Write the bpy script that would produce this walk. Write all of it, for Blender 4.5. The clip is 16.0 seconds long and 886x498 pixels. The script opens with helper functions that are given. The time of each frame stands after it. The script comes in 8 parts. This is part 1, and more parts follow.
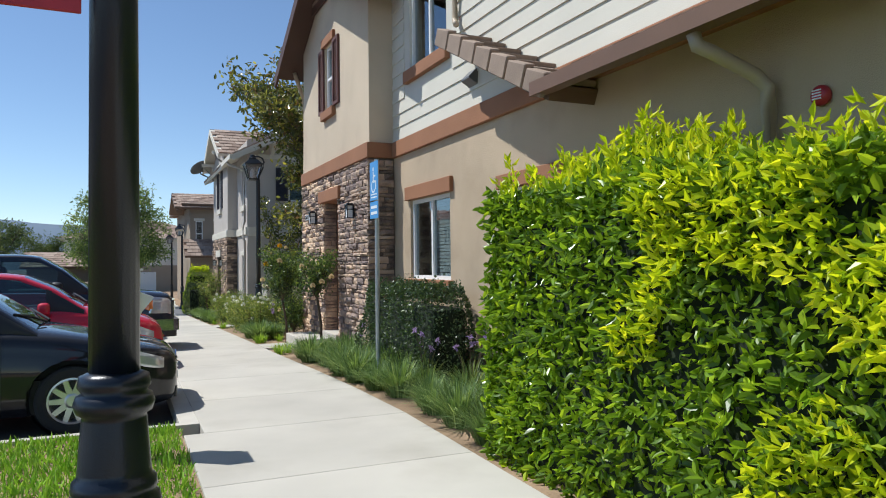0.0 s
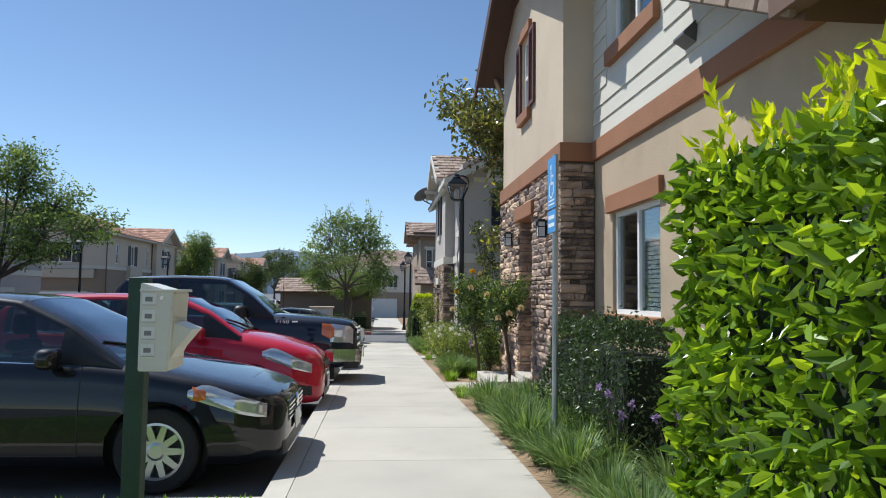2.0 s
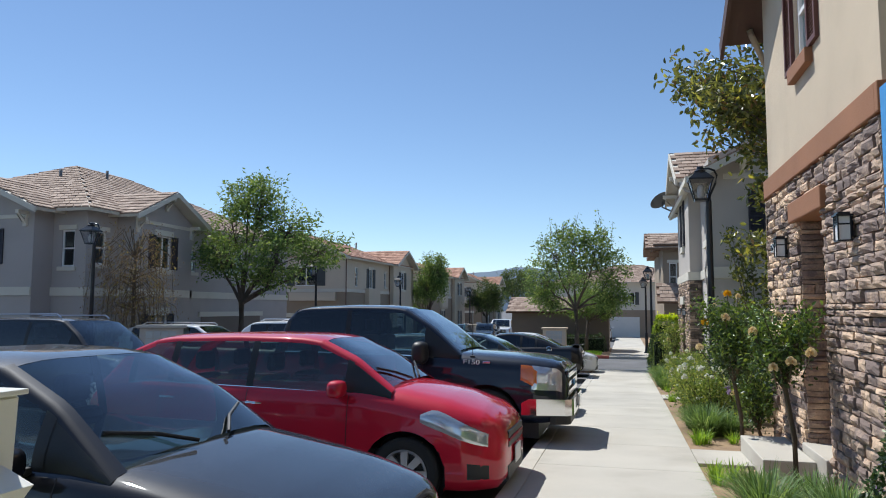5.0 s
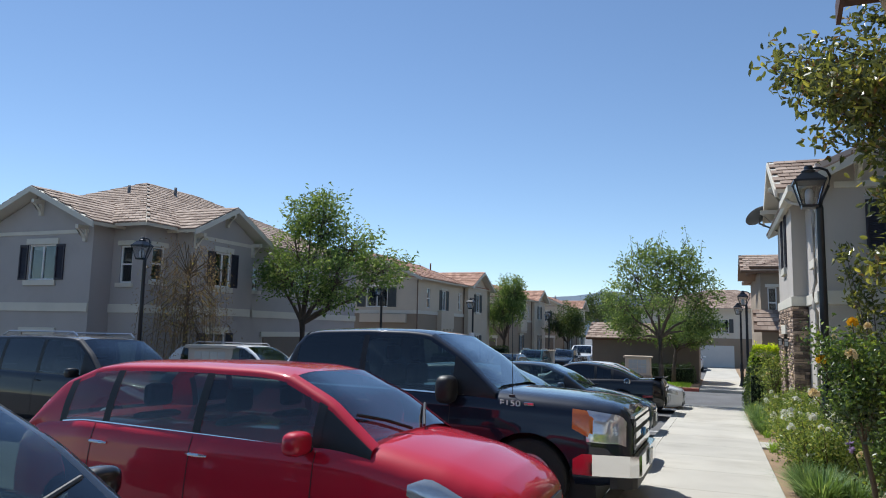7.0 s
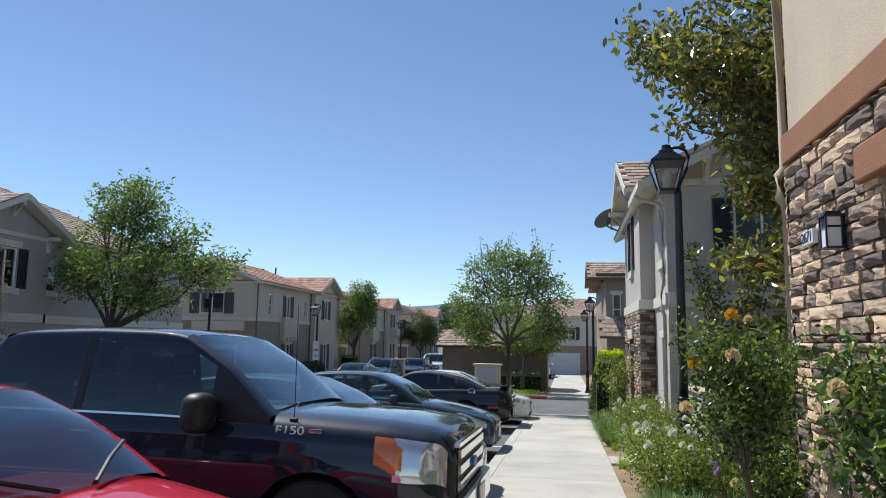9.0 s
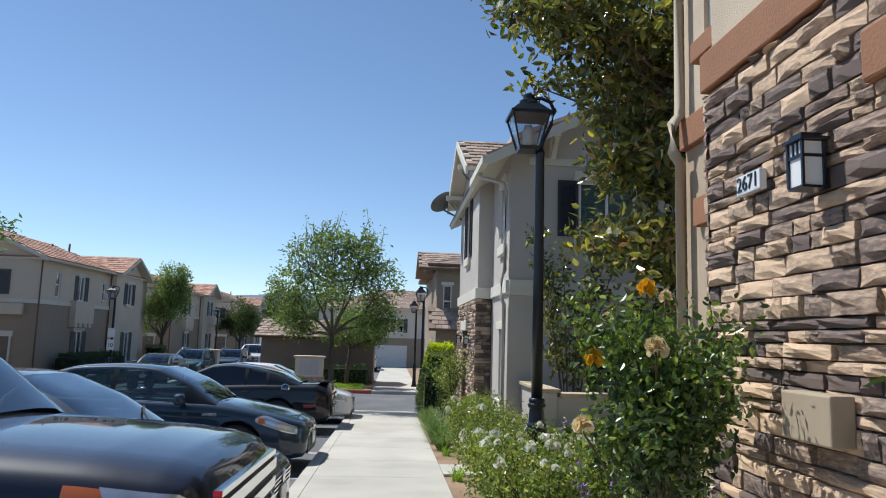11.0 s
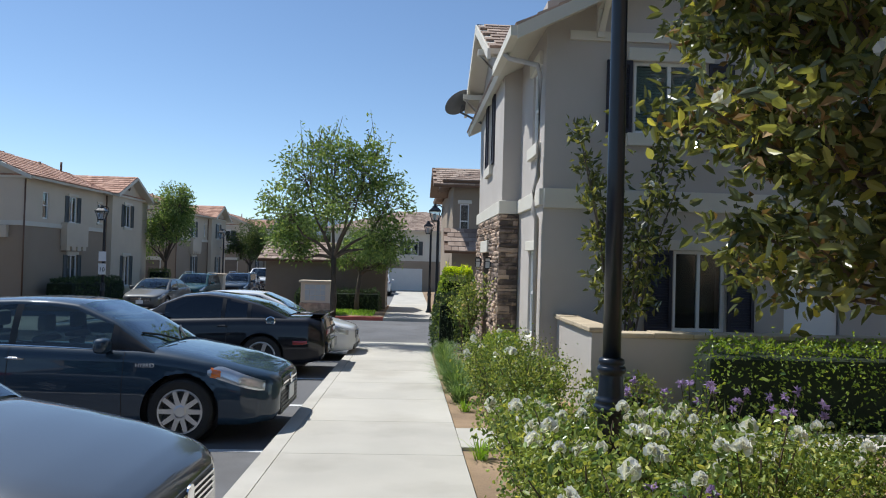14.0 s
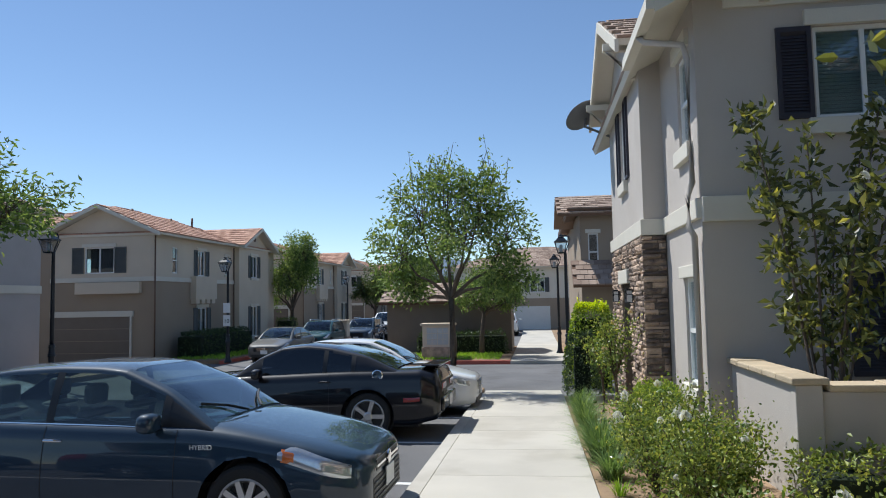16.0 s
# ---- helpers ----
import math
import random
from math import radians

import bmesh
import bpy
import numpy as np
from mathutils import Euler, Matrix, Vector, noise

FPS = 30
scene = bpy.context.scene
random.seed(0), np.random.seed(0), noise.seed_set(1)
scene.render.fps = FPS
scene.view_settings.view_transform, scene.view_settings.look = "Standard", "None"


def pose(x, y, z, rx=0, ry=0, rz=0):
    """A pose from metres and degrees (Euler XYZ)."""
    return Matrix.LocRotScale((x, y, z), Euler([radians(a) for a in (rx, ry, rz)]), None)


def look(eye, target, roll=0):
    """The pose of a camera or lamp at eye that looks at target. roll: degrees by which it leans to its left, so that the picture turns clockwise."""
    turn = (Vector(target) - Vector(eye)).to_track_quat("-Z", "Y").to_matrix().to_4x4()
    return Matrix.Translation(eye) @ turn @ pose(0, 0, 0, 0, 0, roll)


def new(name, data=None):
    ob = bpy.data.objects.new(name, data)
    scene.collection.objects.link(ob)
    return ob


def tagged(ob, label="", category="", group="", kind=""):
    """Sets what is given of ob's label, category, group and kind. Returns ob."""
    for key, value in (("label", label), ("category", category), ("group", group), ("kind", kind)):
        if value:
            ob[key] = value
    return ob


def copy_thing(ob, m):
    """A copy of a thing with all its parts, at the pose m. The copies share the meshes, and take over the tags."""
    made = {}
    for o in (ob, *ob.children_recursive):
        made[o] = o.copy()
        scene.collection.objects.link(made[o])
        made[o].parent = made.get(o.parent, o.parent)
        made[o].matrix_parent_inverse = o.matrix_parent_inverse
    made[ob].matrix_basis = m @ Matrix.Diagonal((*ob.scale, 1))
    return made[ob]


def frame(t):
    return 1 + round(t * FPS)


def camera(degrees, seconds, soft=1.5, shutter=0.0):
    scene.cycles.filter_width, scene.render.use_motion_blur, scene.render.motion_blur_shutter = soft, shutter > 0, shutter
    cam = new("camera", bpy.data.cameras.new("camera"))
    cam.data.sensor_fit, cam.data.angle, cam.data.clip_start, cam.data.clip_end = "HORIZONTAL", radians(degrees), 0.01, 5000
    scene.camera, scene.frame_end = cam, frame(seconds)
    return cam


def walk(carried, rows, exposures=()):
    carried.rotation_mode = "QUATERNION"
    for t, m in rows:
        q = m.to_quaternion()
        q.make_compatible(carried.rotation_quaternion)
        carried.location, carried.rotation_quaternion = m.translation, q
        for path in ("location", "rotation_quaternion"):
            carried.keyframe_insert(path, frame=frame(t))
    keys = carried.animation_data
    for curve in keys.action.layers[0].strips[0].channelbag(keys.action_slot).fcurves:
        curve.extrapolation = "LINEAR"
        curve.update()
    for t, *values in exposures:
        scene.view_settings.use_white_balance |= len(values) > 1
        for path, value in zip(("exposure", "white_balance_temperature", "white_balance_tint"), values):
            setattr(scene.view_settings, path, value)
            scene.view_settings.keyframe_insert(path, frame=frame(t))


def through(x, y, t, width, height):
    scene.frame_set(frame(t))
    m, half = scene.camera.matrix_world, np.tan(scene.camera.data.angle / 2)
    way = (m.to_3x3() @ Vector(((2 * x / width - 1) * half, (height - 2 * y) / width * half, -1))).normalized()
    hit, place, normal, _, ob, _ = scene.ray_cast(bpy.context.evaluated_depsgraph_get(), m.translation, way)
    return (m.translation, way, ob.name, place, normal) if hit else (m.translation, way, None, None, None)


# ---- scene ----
cam = camera(64.3, 16.0, soft=1.05)
METRES, EYE, TILT, LEAN, TURN = 15.8, 1.6, 0.0, 0.0, -24.4
ROWS = [
    (0.0, 0.0, 0.0, 0.0, 0.01, 1.09, 0.6),
    (0.5, 0.0115, 0.0324, -0.0001, 3.54, 1.44, 0.35),
    (1.0, 0.0168, 0.0661, -0.0018, 8.04, 1.8, 0.05),
    (1.5, 0.0238, 0.0995, -0.0023, 13.56, 2.56, -0.25),
    (2.0, 0.0233, 0.1354, -0.0017, 19.35, 3.59, -0.71),
    (2.5, 0.0172, 0.166, 0.0025, 24.09, 4.21, -0.74),
    (3.0, 0.0115, 0.1947, 0.0063, 28.42, 4.71, -0.42),
    (3.5, -0.0014, 0.2219, 0.0102, 32.39, 5.07, 0.06),
    (4.0, -0.01, 0.2481, 0.0115, 36.38, 5.48, 0.39),
    (4.5, -0.0208, 0.2749, 0.0116, 38.31, 5.32, 0.38),
    (5.0, -0.0285, 0.3023, 0.0111, 38.81, 4.78, -0.1),
    (7.5, -0.0865, 0.442, 0.0133, 46.25, 7.0, -1.26),
    (8.0, -0.0999, 0.4718, 0.0131, 43.44, 7.5, -1.03),
    (8.5, -0.1142, 0.5015, 0.0124, 39.52, 7.79, -0.83),
    (9.0, -0.1303, 0.5344, 0.0082, 34.17, 7.55, -0.84),
    (9.5, -0.149, 0.5654, 0.0045, 26.46, 7.3, -1.27),
    (10.0, -0.1646, 0.5929, 0.0038, 23.63, 7.72, -1.35),
    (12.5, -0.2155, 0.7332, 0.0075, 17.22, 5.8, -2.4),
    (13.0, -0.226, 0.7604, 0.0071, 18.09, 5.17, -2.56),
    (13.5, -0.2364, 0.7885, 0.0067, 19.7, 3.3, -2.24),
    (14.0, -0.2487, 0.8157, 0.006, 21.65, 0.96, -1.55),
    (14.5, -0.2581, 0.8442, 0.006, 23.38, 0.34, -1.08),
    (15.0, -0.2708, 0.8716, 0.0072, 25.42, 1.27, -0.38),
    (15.5, -0.2828, 0.8999, 0.0065, 28.19, 2.75, 0.55),
    (16.0, -0.2986, 0.9284, 0.0055, 31.89, 4.06, 1.14),
]
walk(cam, [(t, pose(0, 0, EYE, TILT, LEAN, TURN) @ pose(METRES * x, METRES * y, METRES * z, 90 + pitch, roll, yaw)) for t, x, y, z, yaw, pitch, roll in ROWS], exposures=[(0.0, 0.12, 6150, 8), (16.0, 0.12, 6150, 8)])
# ---- light ----
SUN_AZ, SUN_EL = 307.0, 57.0
world = bpy.data.worlds.new("sky")
scene.world = world
world.use_nodes = True
wn = world.node_tree
sky = wn.nodes.new("ShaderNodeTexSky")
sky.sky_type = "NISHITA"
sky.sun_disc = False
sky.sun_elevation = radians(SUN_EL)
sky.sun_rotation = radians(SUN_AZ)
sky.air_density, sky.dust_density, sky.ozone_density, sky.altitude = 1.0, 0.0, 2.0, 1400.0
wn.links.new(sky.outputs[0], wn.nodes["Background"].inputs[0])
wn.nodes["Background"].inputs[1].default_value = 0.118
sun = new("sun", bpy.data.lights.new("sun", "SUN"))
sun.data.energy, sun.data.angle, sun.data.color = 4.9, radians(0.53), (1.0, 0.96, 0.90)
_az, _el = radians(SUN_AZ), radians(SUN_EL)
TO_SUN = Vector((math.sin(_az) * math.cos(_el), math.cos(_az) * math.cos(_el), math.sin(_el)))
sun.matrix_world = look(TO_SUN * 60, (0, 0, 0))

# ---- materials ----
def material(name, color, rough=0.6, metal=0.0, vary=0.15, scale=3.0, fine=60.0, bump=0.0, island=0.0, tint=None, coat=0.0, spec=0.5, objrand=0.0, stain=0.0):
    m = bpy.data.materials.new(name)
    m.use_nodes = True
    nt = m.node_tree
    b = nt.nodes["Principled BSDF"]
    b.inputs["Roughness"].default_value = rough
    b.inputs["Metallic"].default_value = metal
    b.inputs["Coat Weight"].default_value = coat
    b.inputs["Coat Roughness"].default_value = 0.03
    b.inputs["Specular IOR Level"].default_value = spec
    co = nt.nodes.new("ShaderNodeTexCoord")
    big, small = nt.nodes.new("ShaderNodeTexNoise"), nt.nodes.new("ShaderNodeTexNoise")
    for n, s, d in ((big, scale, 4.0), (small, fine, 6.0)):
        n.inputs["Scale"].default_value = s
        n.inputs["Detail"].default_value = d
        nt.links.new(co.outputs["Object"], n.inputs["Vector"])
    a = tuple(max(0.0, c * (1 - vary)) for c in color)
    z = tuple(min(1.0, c * (1 + vary)) for c in (tint or color))
    mix = nt.nodes.new("ShaderNodeMix")
    mix.data_type = "RGBA"
    mix.inputs["A"].default_value, mix.inputs["B"].default_value = (*a, 1), (*z, 1)
    add = nt.nodes.new("ShaderNodeMath")
    add.operation = "MULTIPLY_ADD"
    nt.links.new(small.outputs["Fac"], add.inputs[0])
    add.inputs[1].default_value = 0.5
    half = nt.nodes.new("ShaderNodeMath")
    half.operation = "MULTIPLY_ADD"
    nt.links.new(big.outputs["Fac"], half.inputs[0])
    half.inputs[1].default_value, half.inputs[2].default_value = 1.6, -0.55
    nt.links.new(half.outputs[0], add.inputs[2])
    last = add
    for amount, node, socket in ((island, "ShaderNodeNewGeometry", "Random Per Island"), (objrand, "ShaderNodeObjectInfo", "Random")):
        if amount:
            src = nt.nodes.new(node)
            more = nt.nodes.new("ShaderNodeMath")
            more.operation = "MULTIPLY_ADD"
            nt.links.new(src.outputs[socket], more.inputs[0])
            more.inputs[1].default_value = amount
            nt.links.new(last.outputs[0], more.inputs[2])
            low = nt.nodes.new("ShaderNodeMath")
            low.operation = "SUBTRACT"
            nt.links.new(more.outputs[0], low.inputs[0])
            low.inputs[1].default_value = amount / 2
            last = low
    last.use_clamp = True
    nt.links.new(last.outputs[0], mix.inputs["Factor"])
    out = mix.outputs["Result"]
    if stain:
        sn = nt.nodes.new("ShaderNodeTexNoise")
        sn.inputs["Scale"].default_value, sn.inputs["Detail"].default_value = 1.1, 8.0
        nt.links.new(co.outputs["Object"], sn.inputs["Vector"])
        ramp = nt.nodes.new("ShaderNodeMapRange")
        ramp.inputs["From Min"].default_value, ramp.inputs["From Max"].default_value = 0.52, 0.72
        ramp.inputs["To Max"].default_value = stain
        nt.links.new(sn.outputs["Fac"], ramp.inputs["Value"])
        mul = nt.nodes.new("ShaderNodeMix")
        mul.data_type, mul.blend_type = "RGBA", "MULTIPLY"
        nt.links.new(ramp.outputs[0], mul.inputs["Factor"])
        nt.links.new(out, mul.inputs["A"])
        mul.inputs["B"].default_value = (0.5, 0.46, 0.4, 1)
        out = mul.outputs["Result"]
    nt.links.new(out, b.inputs["Base Color"])
    if bump:
        bp = nt.nodes.new("ShaderNodeBump")
        bp.inputs["Strength"].default_value = bump
        bp.inputs["Distance"].default_value = 0.01
        nt.links.new(small.outputs["Fac"], bp.inputs["Height"])
        nt.links.new(bp.outputs[0], b.inputs["Normal"])
    return m


def leaf_material(name, dark, light, tip=None, rough=0.38, spec=0.5, thin=0.35, glow=(1.5, 1.4, 0.7)):
    m = bpy.data.materials.new(name)
    m.use_nodes = True
    nt = m.node_tree
    b = nt.nodes["Principled BSDF"]
    b.inputs["Roughness"].default_value = rough
    b.inputs["Specular IOR Level"].default_value = spec
    geo = nt.nodes.new("ShaderNodeNewGeometry")
    ramp = nt.nodes.new("ShaderNodeValToRGB")
    e = ramp.color_ramp.elements
    dark, light, tip = (tuple(min(0.85, c * 1.6) for c in q) if q else None for q in (dark, light, tip))
    e[0].color, e[1].color = (*dark, 1), (*light, 1)
    e[1].position = 0.82
    if tip:
        x = e.new(1.0)
        x.color = (*tip, 1)
    nt.links.new(geo.outputs["Random Per Island"], ramp.inputs[0])
    nt.links.new(ramp.outputs[0], b.inputs["Base Color"])
    tr = nt.nodes.new("ShaderNodeBsdfTranslucent")
    bright = nt.nodes.new("ShaderNodeMix")
    bright.data_type, bright.blend_type = "RGBA", "MULTIPLY"
    bright.inputs["Factor"].default_value = 1.0
    nt.links.new(ramp.outputs[0], bright.inputs["A"])
    bright.inputs["B"].default_value = (*glow, 1)
    nt.links.new(bright.outputs["Result"], tr.inputs[0])
    ms = nt.nodes.new("ShaderNodeMixShader")
    ms.inputs[0].default_value = thin
    nt.links.new(b.outputs[0], ms.inputs[1])
    nt.links.new(tr.outputs[0], ms.inputs[2])
    nt.links.new(ms.outputs[0], nt.nodes["Material Output"].inputs[0])
    return m


def glass_material(name, through=0.3, tint=(0.6, 0.7, 0.7), rough=0.02):
    m = bpy.data.materials.new(name)
    m.use_nodes = True
    nt = m.node_tree
    nt.nodes.remove(nt.nodes["Principled BSDF"])
    tp, gl, lw, ms = (nt.nodes.new("ShaderNode" + k) for k in ("BsdfTransparent", "BsdfGlossy", "LayerWeight", "MixShader"))
    tp.inputs[0].default_value = (*(c * through for c in tint), 1)
    gl.inputs["Roughness"].default_value = rough
    gl.inputs[0].default_value = (0.95, 0.97, 1, 1)
    lw.inputs["Blend"].default_value = 0.5
    pw, ma = nt.nodes.new("ShaderNodeMath"), nt.nodes.new("ShaderNodeMath")
    pw.operation, ma.operation = "POWER", "MULTIPLY_ADD"
    pw.inputs[1].default_value = 3.6
    ma.inputs[1].default_value, ma.inputs[2].default_value = 0.85, 0.07
    nt.links.new(lw.outputs["Facing"], pw.inputs[0])
    nt.links.new(pw.outputs[0], ma.inputs[0])
    nt.links.new(ma.outputs[0], ms.inputs[0])
    nt.links.new(tp.outputs[0], ms.inputs[1])
    nt.links.new(gl.outputs[0], ms.inputs[2])
    nt.links.new(ms.outputs[0], nt.nodes["Material Output"].inputs[0])
    return m


def paint(name, color, flake=0.0, rough=0.32):
    return material(name, color, 0.5, flake, 0.04, 1.0, 300, 0, coat=1.0, spec=0.15)


M = {
    "asphalt": material("asphalt", (0.135, 0.134, 0.137), 0.9, 0, 0.35, 0.35, 180, 0.5, stain=0.5),
    "concrete": material("concrete", (0.475, 0.445, 0.385), 0.85, 0, 0.14, 0.9, 140, 0.25, objrand=0.35, stain=0.3),
    "curb": material("curb_concrete", (0.50, 0.47, 0.41), 0.85, 0, 0.15, 1.2, 120, 0.3, stain=0.35),
    "soil": material("soil", (0.30, 0.205, 0.125), 0.95, 0, 0.35, 2.0, 45, 1.0, stain=0.5),
    "white_line": material("road_paint", (0.72, 0.72, 0.70), 0.7, 0, 0.12, 5, 90, 0.2, stain=0.5),
    "blue_line": material("blue_road_paint", (0.12, 0.30, 0.55), 0.7, 0, 0.2, 5, 90, 0.2, stain=0.5),
    "red_curb": material("red_curb_paint", (0.42, 0.10, 0.07), 0.7, 0, 0.2, 3, 90, 0.2),
    "tan": material("tan_stucco", (0.47, 0.365, 0.25), 0.92, 0, 0.13, 0.9, 110, 0.5, stain=0.28),
    "stone_tan": material("sand_stucco", (0.58, 0.475, 0.345), 0.92, 0, 0.11, 0.9, 110, 0.45, stain=0.2),
    "rust": material("rust_brown_trim", (0.30, 0.135, 0.065), 0.8, 0, 0.15, 1.5, 60, 0.35),
    "dark_brown": material("dark_brown_paint", (0.085, 0.042, 0.03), 0.6, 0, 0.15, 2, 50, 0.15),
    "shutter_red": material("oxblood_shutter_paint", (0.115, 0.045, 0.035), 0.6, 0, 0.15, 2, 50, 0.15),
    "gutter_brown": material("brown_gutter_paint", (0.155, 0.085, 0.05), 0.5, 0, 0.1, 2, 50, 0.05),
    "pipe_tan": material("tan_pipe_paint", (0.42, 0.34, 0.24), 0.5, 0, 0.08, 2, 50, 0.05),
    "siding": material("cream_siding", (0.60, 0.57, 0.48), 0.7, 0, 0.06, 1.0, 80, 0.15, objrand=0.3),
    "grey": material("grey_stucco", (0.43, 0.395, 0.375), 0.92, 0, 0.07, 0.7, 130, 0.25, stain=0.12),
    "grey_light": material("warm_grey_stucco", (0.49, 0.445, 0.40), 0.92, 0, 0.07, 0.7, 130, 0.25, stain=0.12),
    "cream": material("cream_trim", (0.66, 0.62, 0.53), 0.75, 0, 0.06, 1.0, 60, 0.2, stain=0.1),
    "lb2_tan": material("beige_stucco", (0.62, 0.53, 0.41), 0.92, 0, 0.08, 0.7, 60, 0.4),
    "lb2_brown": material("taupe_stucco", (0.33, 0.26, 0.19), 0.92, 0, 0.08, 0.7, 60, 0.4),
    "tile": material("roof_tile_brown", (0.27, 0.18, 0.13), 0.85, 0, 0.2, 2, 40, 0.3, island=0.9, tint=(0.36, 0.27, 0.21)),
    "tile_edge": material("roof_tile_taupe", (0.27, 0.20, 0.15), 0.85, 0, 0.18, 3, 40, 0.4, objrand=0.8),
    "tile_red": material("roof_tile_terracotta", (0.38, 0.19, 0.12), 0.85, 0, 0.2, 2, 40, 0.3, island=0.9, tint=(0.46, 0.27, 0.19)),
    "white": material("white_vinyl", (0.78, 0.78, 0.76), 0.45, 0, 0.03, 2, 60, 0.03),
    "blind": material("white_blind", (0.62, 0.62, 0.58), 0.6, 0, 0.05, 2, 60, 0),
    # The dimness of unlit rooms is put into this dark colour.
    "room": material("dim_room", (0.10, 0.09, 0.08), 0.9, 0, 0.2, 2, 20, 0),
    "navy": material("charcoal_shutter_paint", (0.030, 0.028, 0.040), 0.6, 0, 0.15, 2, 50, 0.1),
    "slate": material("slate_shutter_paint", (0.095, 0.10, 0.095), 0.6, 0, 0.15, 2, 50, 0.1),
    "black": material("black_metal", (0.006, 0.010, 0.018), 0.3, 0.0, 0.2, 6, 150, 0.08),
    "black_plastic": material("black_plastic", (0.015, 0.015, 0.016), 0.5, 0, 0.2, 4, 100, 0.1),
    "rubber": material("tyre_rubber", (0.022, 0.022, 0.022), 0.85, 0, 0.2, 6, 120, 0.3),
    "chrome": material("chrome", (0.75, 0.75, 0.76), 0.08, 1.0, 0.03, 4, 100, 0),
    "alloy": material("silver_alloy", (0.62, 0.62, 0.63), 0.28, 0.9, 0.05, 4, 100, 0),
    "galv": material("galvanised_steel", (0.42, 0.44, 0.43), 0.5, 0.7, 0.15, 5, 80, 0.15),
    "green_post": material("dark_green_post", (0.018, 0.055, 0.035), 0.55, 0, 0.3, 4, 60, 0.25, stain=0.3),
    "enamel": material("white_enamel", (0.66, 0.66, 0.61), 0.4, 0, 0.06, 4, 60, 0.05, stain=0.2),
    "grey_print": material("grey_print", (0.22, 0.22, 0.22), 0.6, 0, 0.1, 5, 60, 0),
    "sign_blue": material("sign_blue", (0.06, 0.27, 0.58), 0.4, 0, 0.06, 5, 80, 0),
    "sign_white": material("sign_white", (0.75, 0.76, 0.76), 0.4, 0, 0.04, 5, 80, 0),
    "red": material("red_enamel", (0.42, 0.03, 0.04), 0.4, 0, 0.1, 5, 80, 0),
    "mortar": material("grey_mortar", (0.16, 0.135, 0.11), 0.95, 0, 0.2, 4, 60, 0.5),
    "ledge": material("ledgestone", (0.29, 0.215, 0.185), 0.85, 0, 0.3, 5, 45, 0.9, objrand=1.6, island=0.6, tint=(0.66, 0.47, 0.31)),
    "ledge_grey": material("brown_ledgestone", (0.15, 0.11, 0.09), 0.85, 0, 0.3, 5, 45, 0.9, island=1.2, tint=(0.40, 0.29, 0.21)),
    "door": material("stained_door", (0.13, 0.045, 0.025), 0.45, 0, 0.25, 4, 30, 0.15),
    "garage": material("brown_garage_door", (0.17, 0.135, 0.105), 0.6, 0, 0.08, 2, 50, 0.05),
    "garage_white": material("white_garage_door", (0.70, 0.69, 0.65), 0.55, 0, 0.05, 2, 50, 0.05),
    "lamp_glass": glass_material("frosted_lamp_glass", 0.75, (0.95, 0.97, 1.0), 0.25),
    "glass": glass_material("window_glass", 0.8, (0.75, 0.85, 0.88)),
    "car_glass": glass_material("tinted_car_glass", 0.62, (0.7, 0.85, 0.82)),
    "privacy": glass_material("dark_privacy_glass", 0.08, (0.6, 0.65, 0.7)),
    "bark": material("grey_bark", (0.11, 0.085, 0.065), 0.95, 0, 0.3, 6, 40, 1.0),
    "cane": material("brown_stem", (0.10, 0.075, 0.045), 0.9, 0, 0.3, 6, 40, 0.6),
    "interior": material("dark_car_cloth", (0.03, 0.03, 0.032), 0.9, 0, 0.2, 5, 80, 0.2),
    "interior_grey": material("grey_car_cloth", (0.20, 0.20, 0.19), 0.9, 0, 0.1, 5, 80, 0.2),
    "lens": material("clear_lamp_lens", (0.62, 0.64, 0.66), 0.06, 0.55, 0.15, 12, 40, 0, coat=1),
    "amber": material("amber_lens", (0.62, 0.16, 0.03), 0.12, 0, 0.1, 12, 60, 0, coat=1),
    "red_lens": material("red_lens", (0.25, 0.012, 0.012), 0.12, 0, 0.1, 12, 60, 0, coat=1),
    "cap_stone": material("tan_flagstone", (0.47, 0.38, 0.26), 0.9, 0, 0.2, 4, 50, 0.6, objrand=0.5),
    # Haze of the distance is put into this blue base colour.
    "hill": material("haze_tinted_hill", (0.15, 0.20, 0.26), 1.0, 0, 0.12, 0.01, 0.08, 0),
    "dish": material("grey_dish", (0.13, 0.135, 0.14), 0.5, 0, 0.05, 3, 60, 0),
    "metal_green": material("dark_teal_utility_box", (0.02, 0.04, 0.04), 0.6, 0, 0.2, 3, 60, 0.1),
}

# ---- building blocks ----
def link_mesh(name, bm, mat, parent=None, label="", smooth=False):
    me = bpy.data.meshes.new(name)
    bm.normal_update()
    bm.to_mesh(me)
    bm.free()
    if smooth:
        me.shade_smooth()
    me.materials.append(mat)
    ob = new(name, me)
    if parent:
        ob.parent = parent
    return tagged(ob, label)


part = link_mesh


def thing(name, label, category, at=None, group="", kind=""):
    ob = new(name)
    ob.empty_display_size = 0.1
    if at is not None:
        ob.matrix_world = at
    return tagged(ob, label, category, group, kind)


def hexa(bm, p):
    v = [bm.verts.new(q) for q in p]
    for f in ((0, 3, 2, 1), (4, 5, 6, 7), (0, 1, 5, 4), (1, 2, 6, 5), (2, 3, 7, 6), (3, 0, 4, 7)):
        bm.faces.new([v[i] for i in f])
    return v


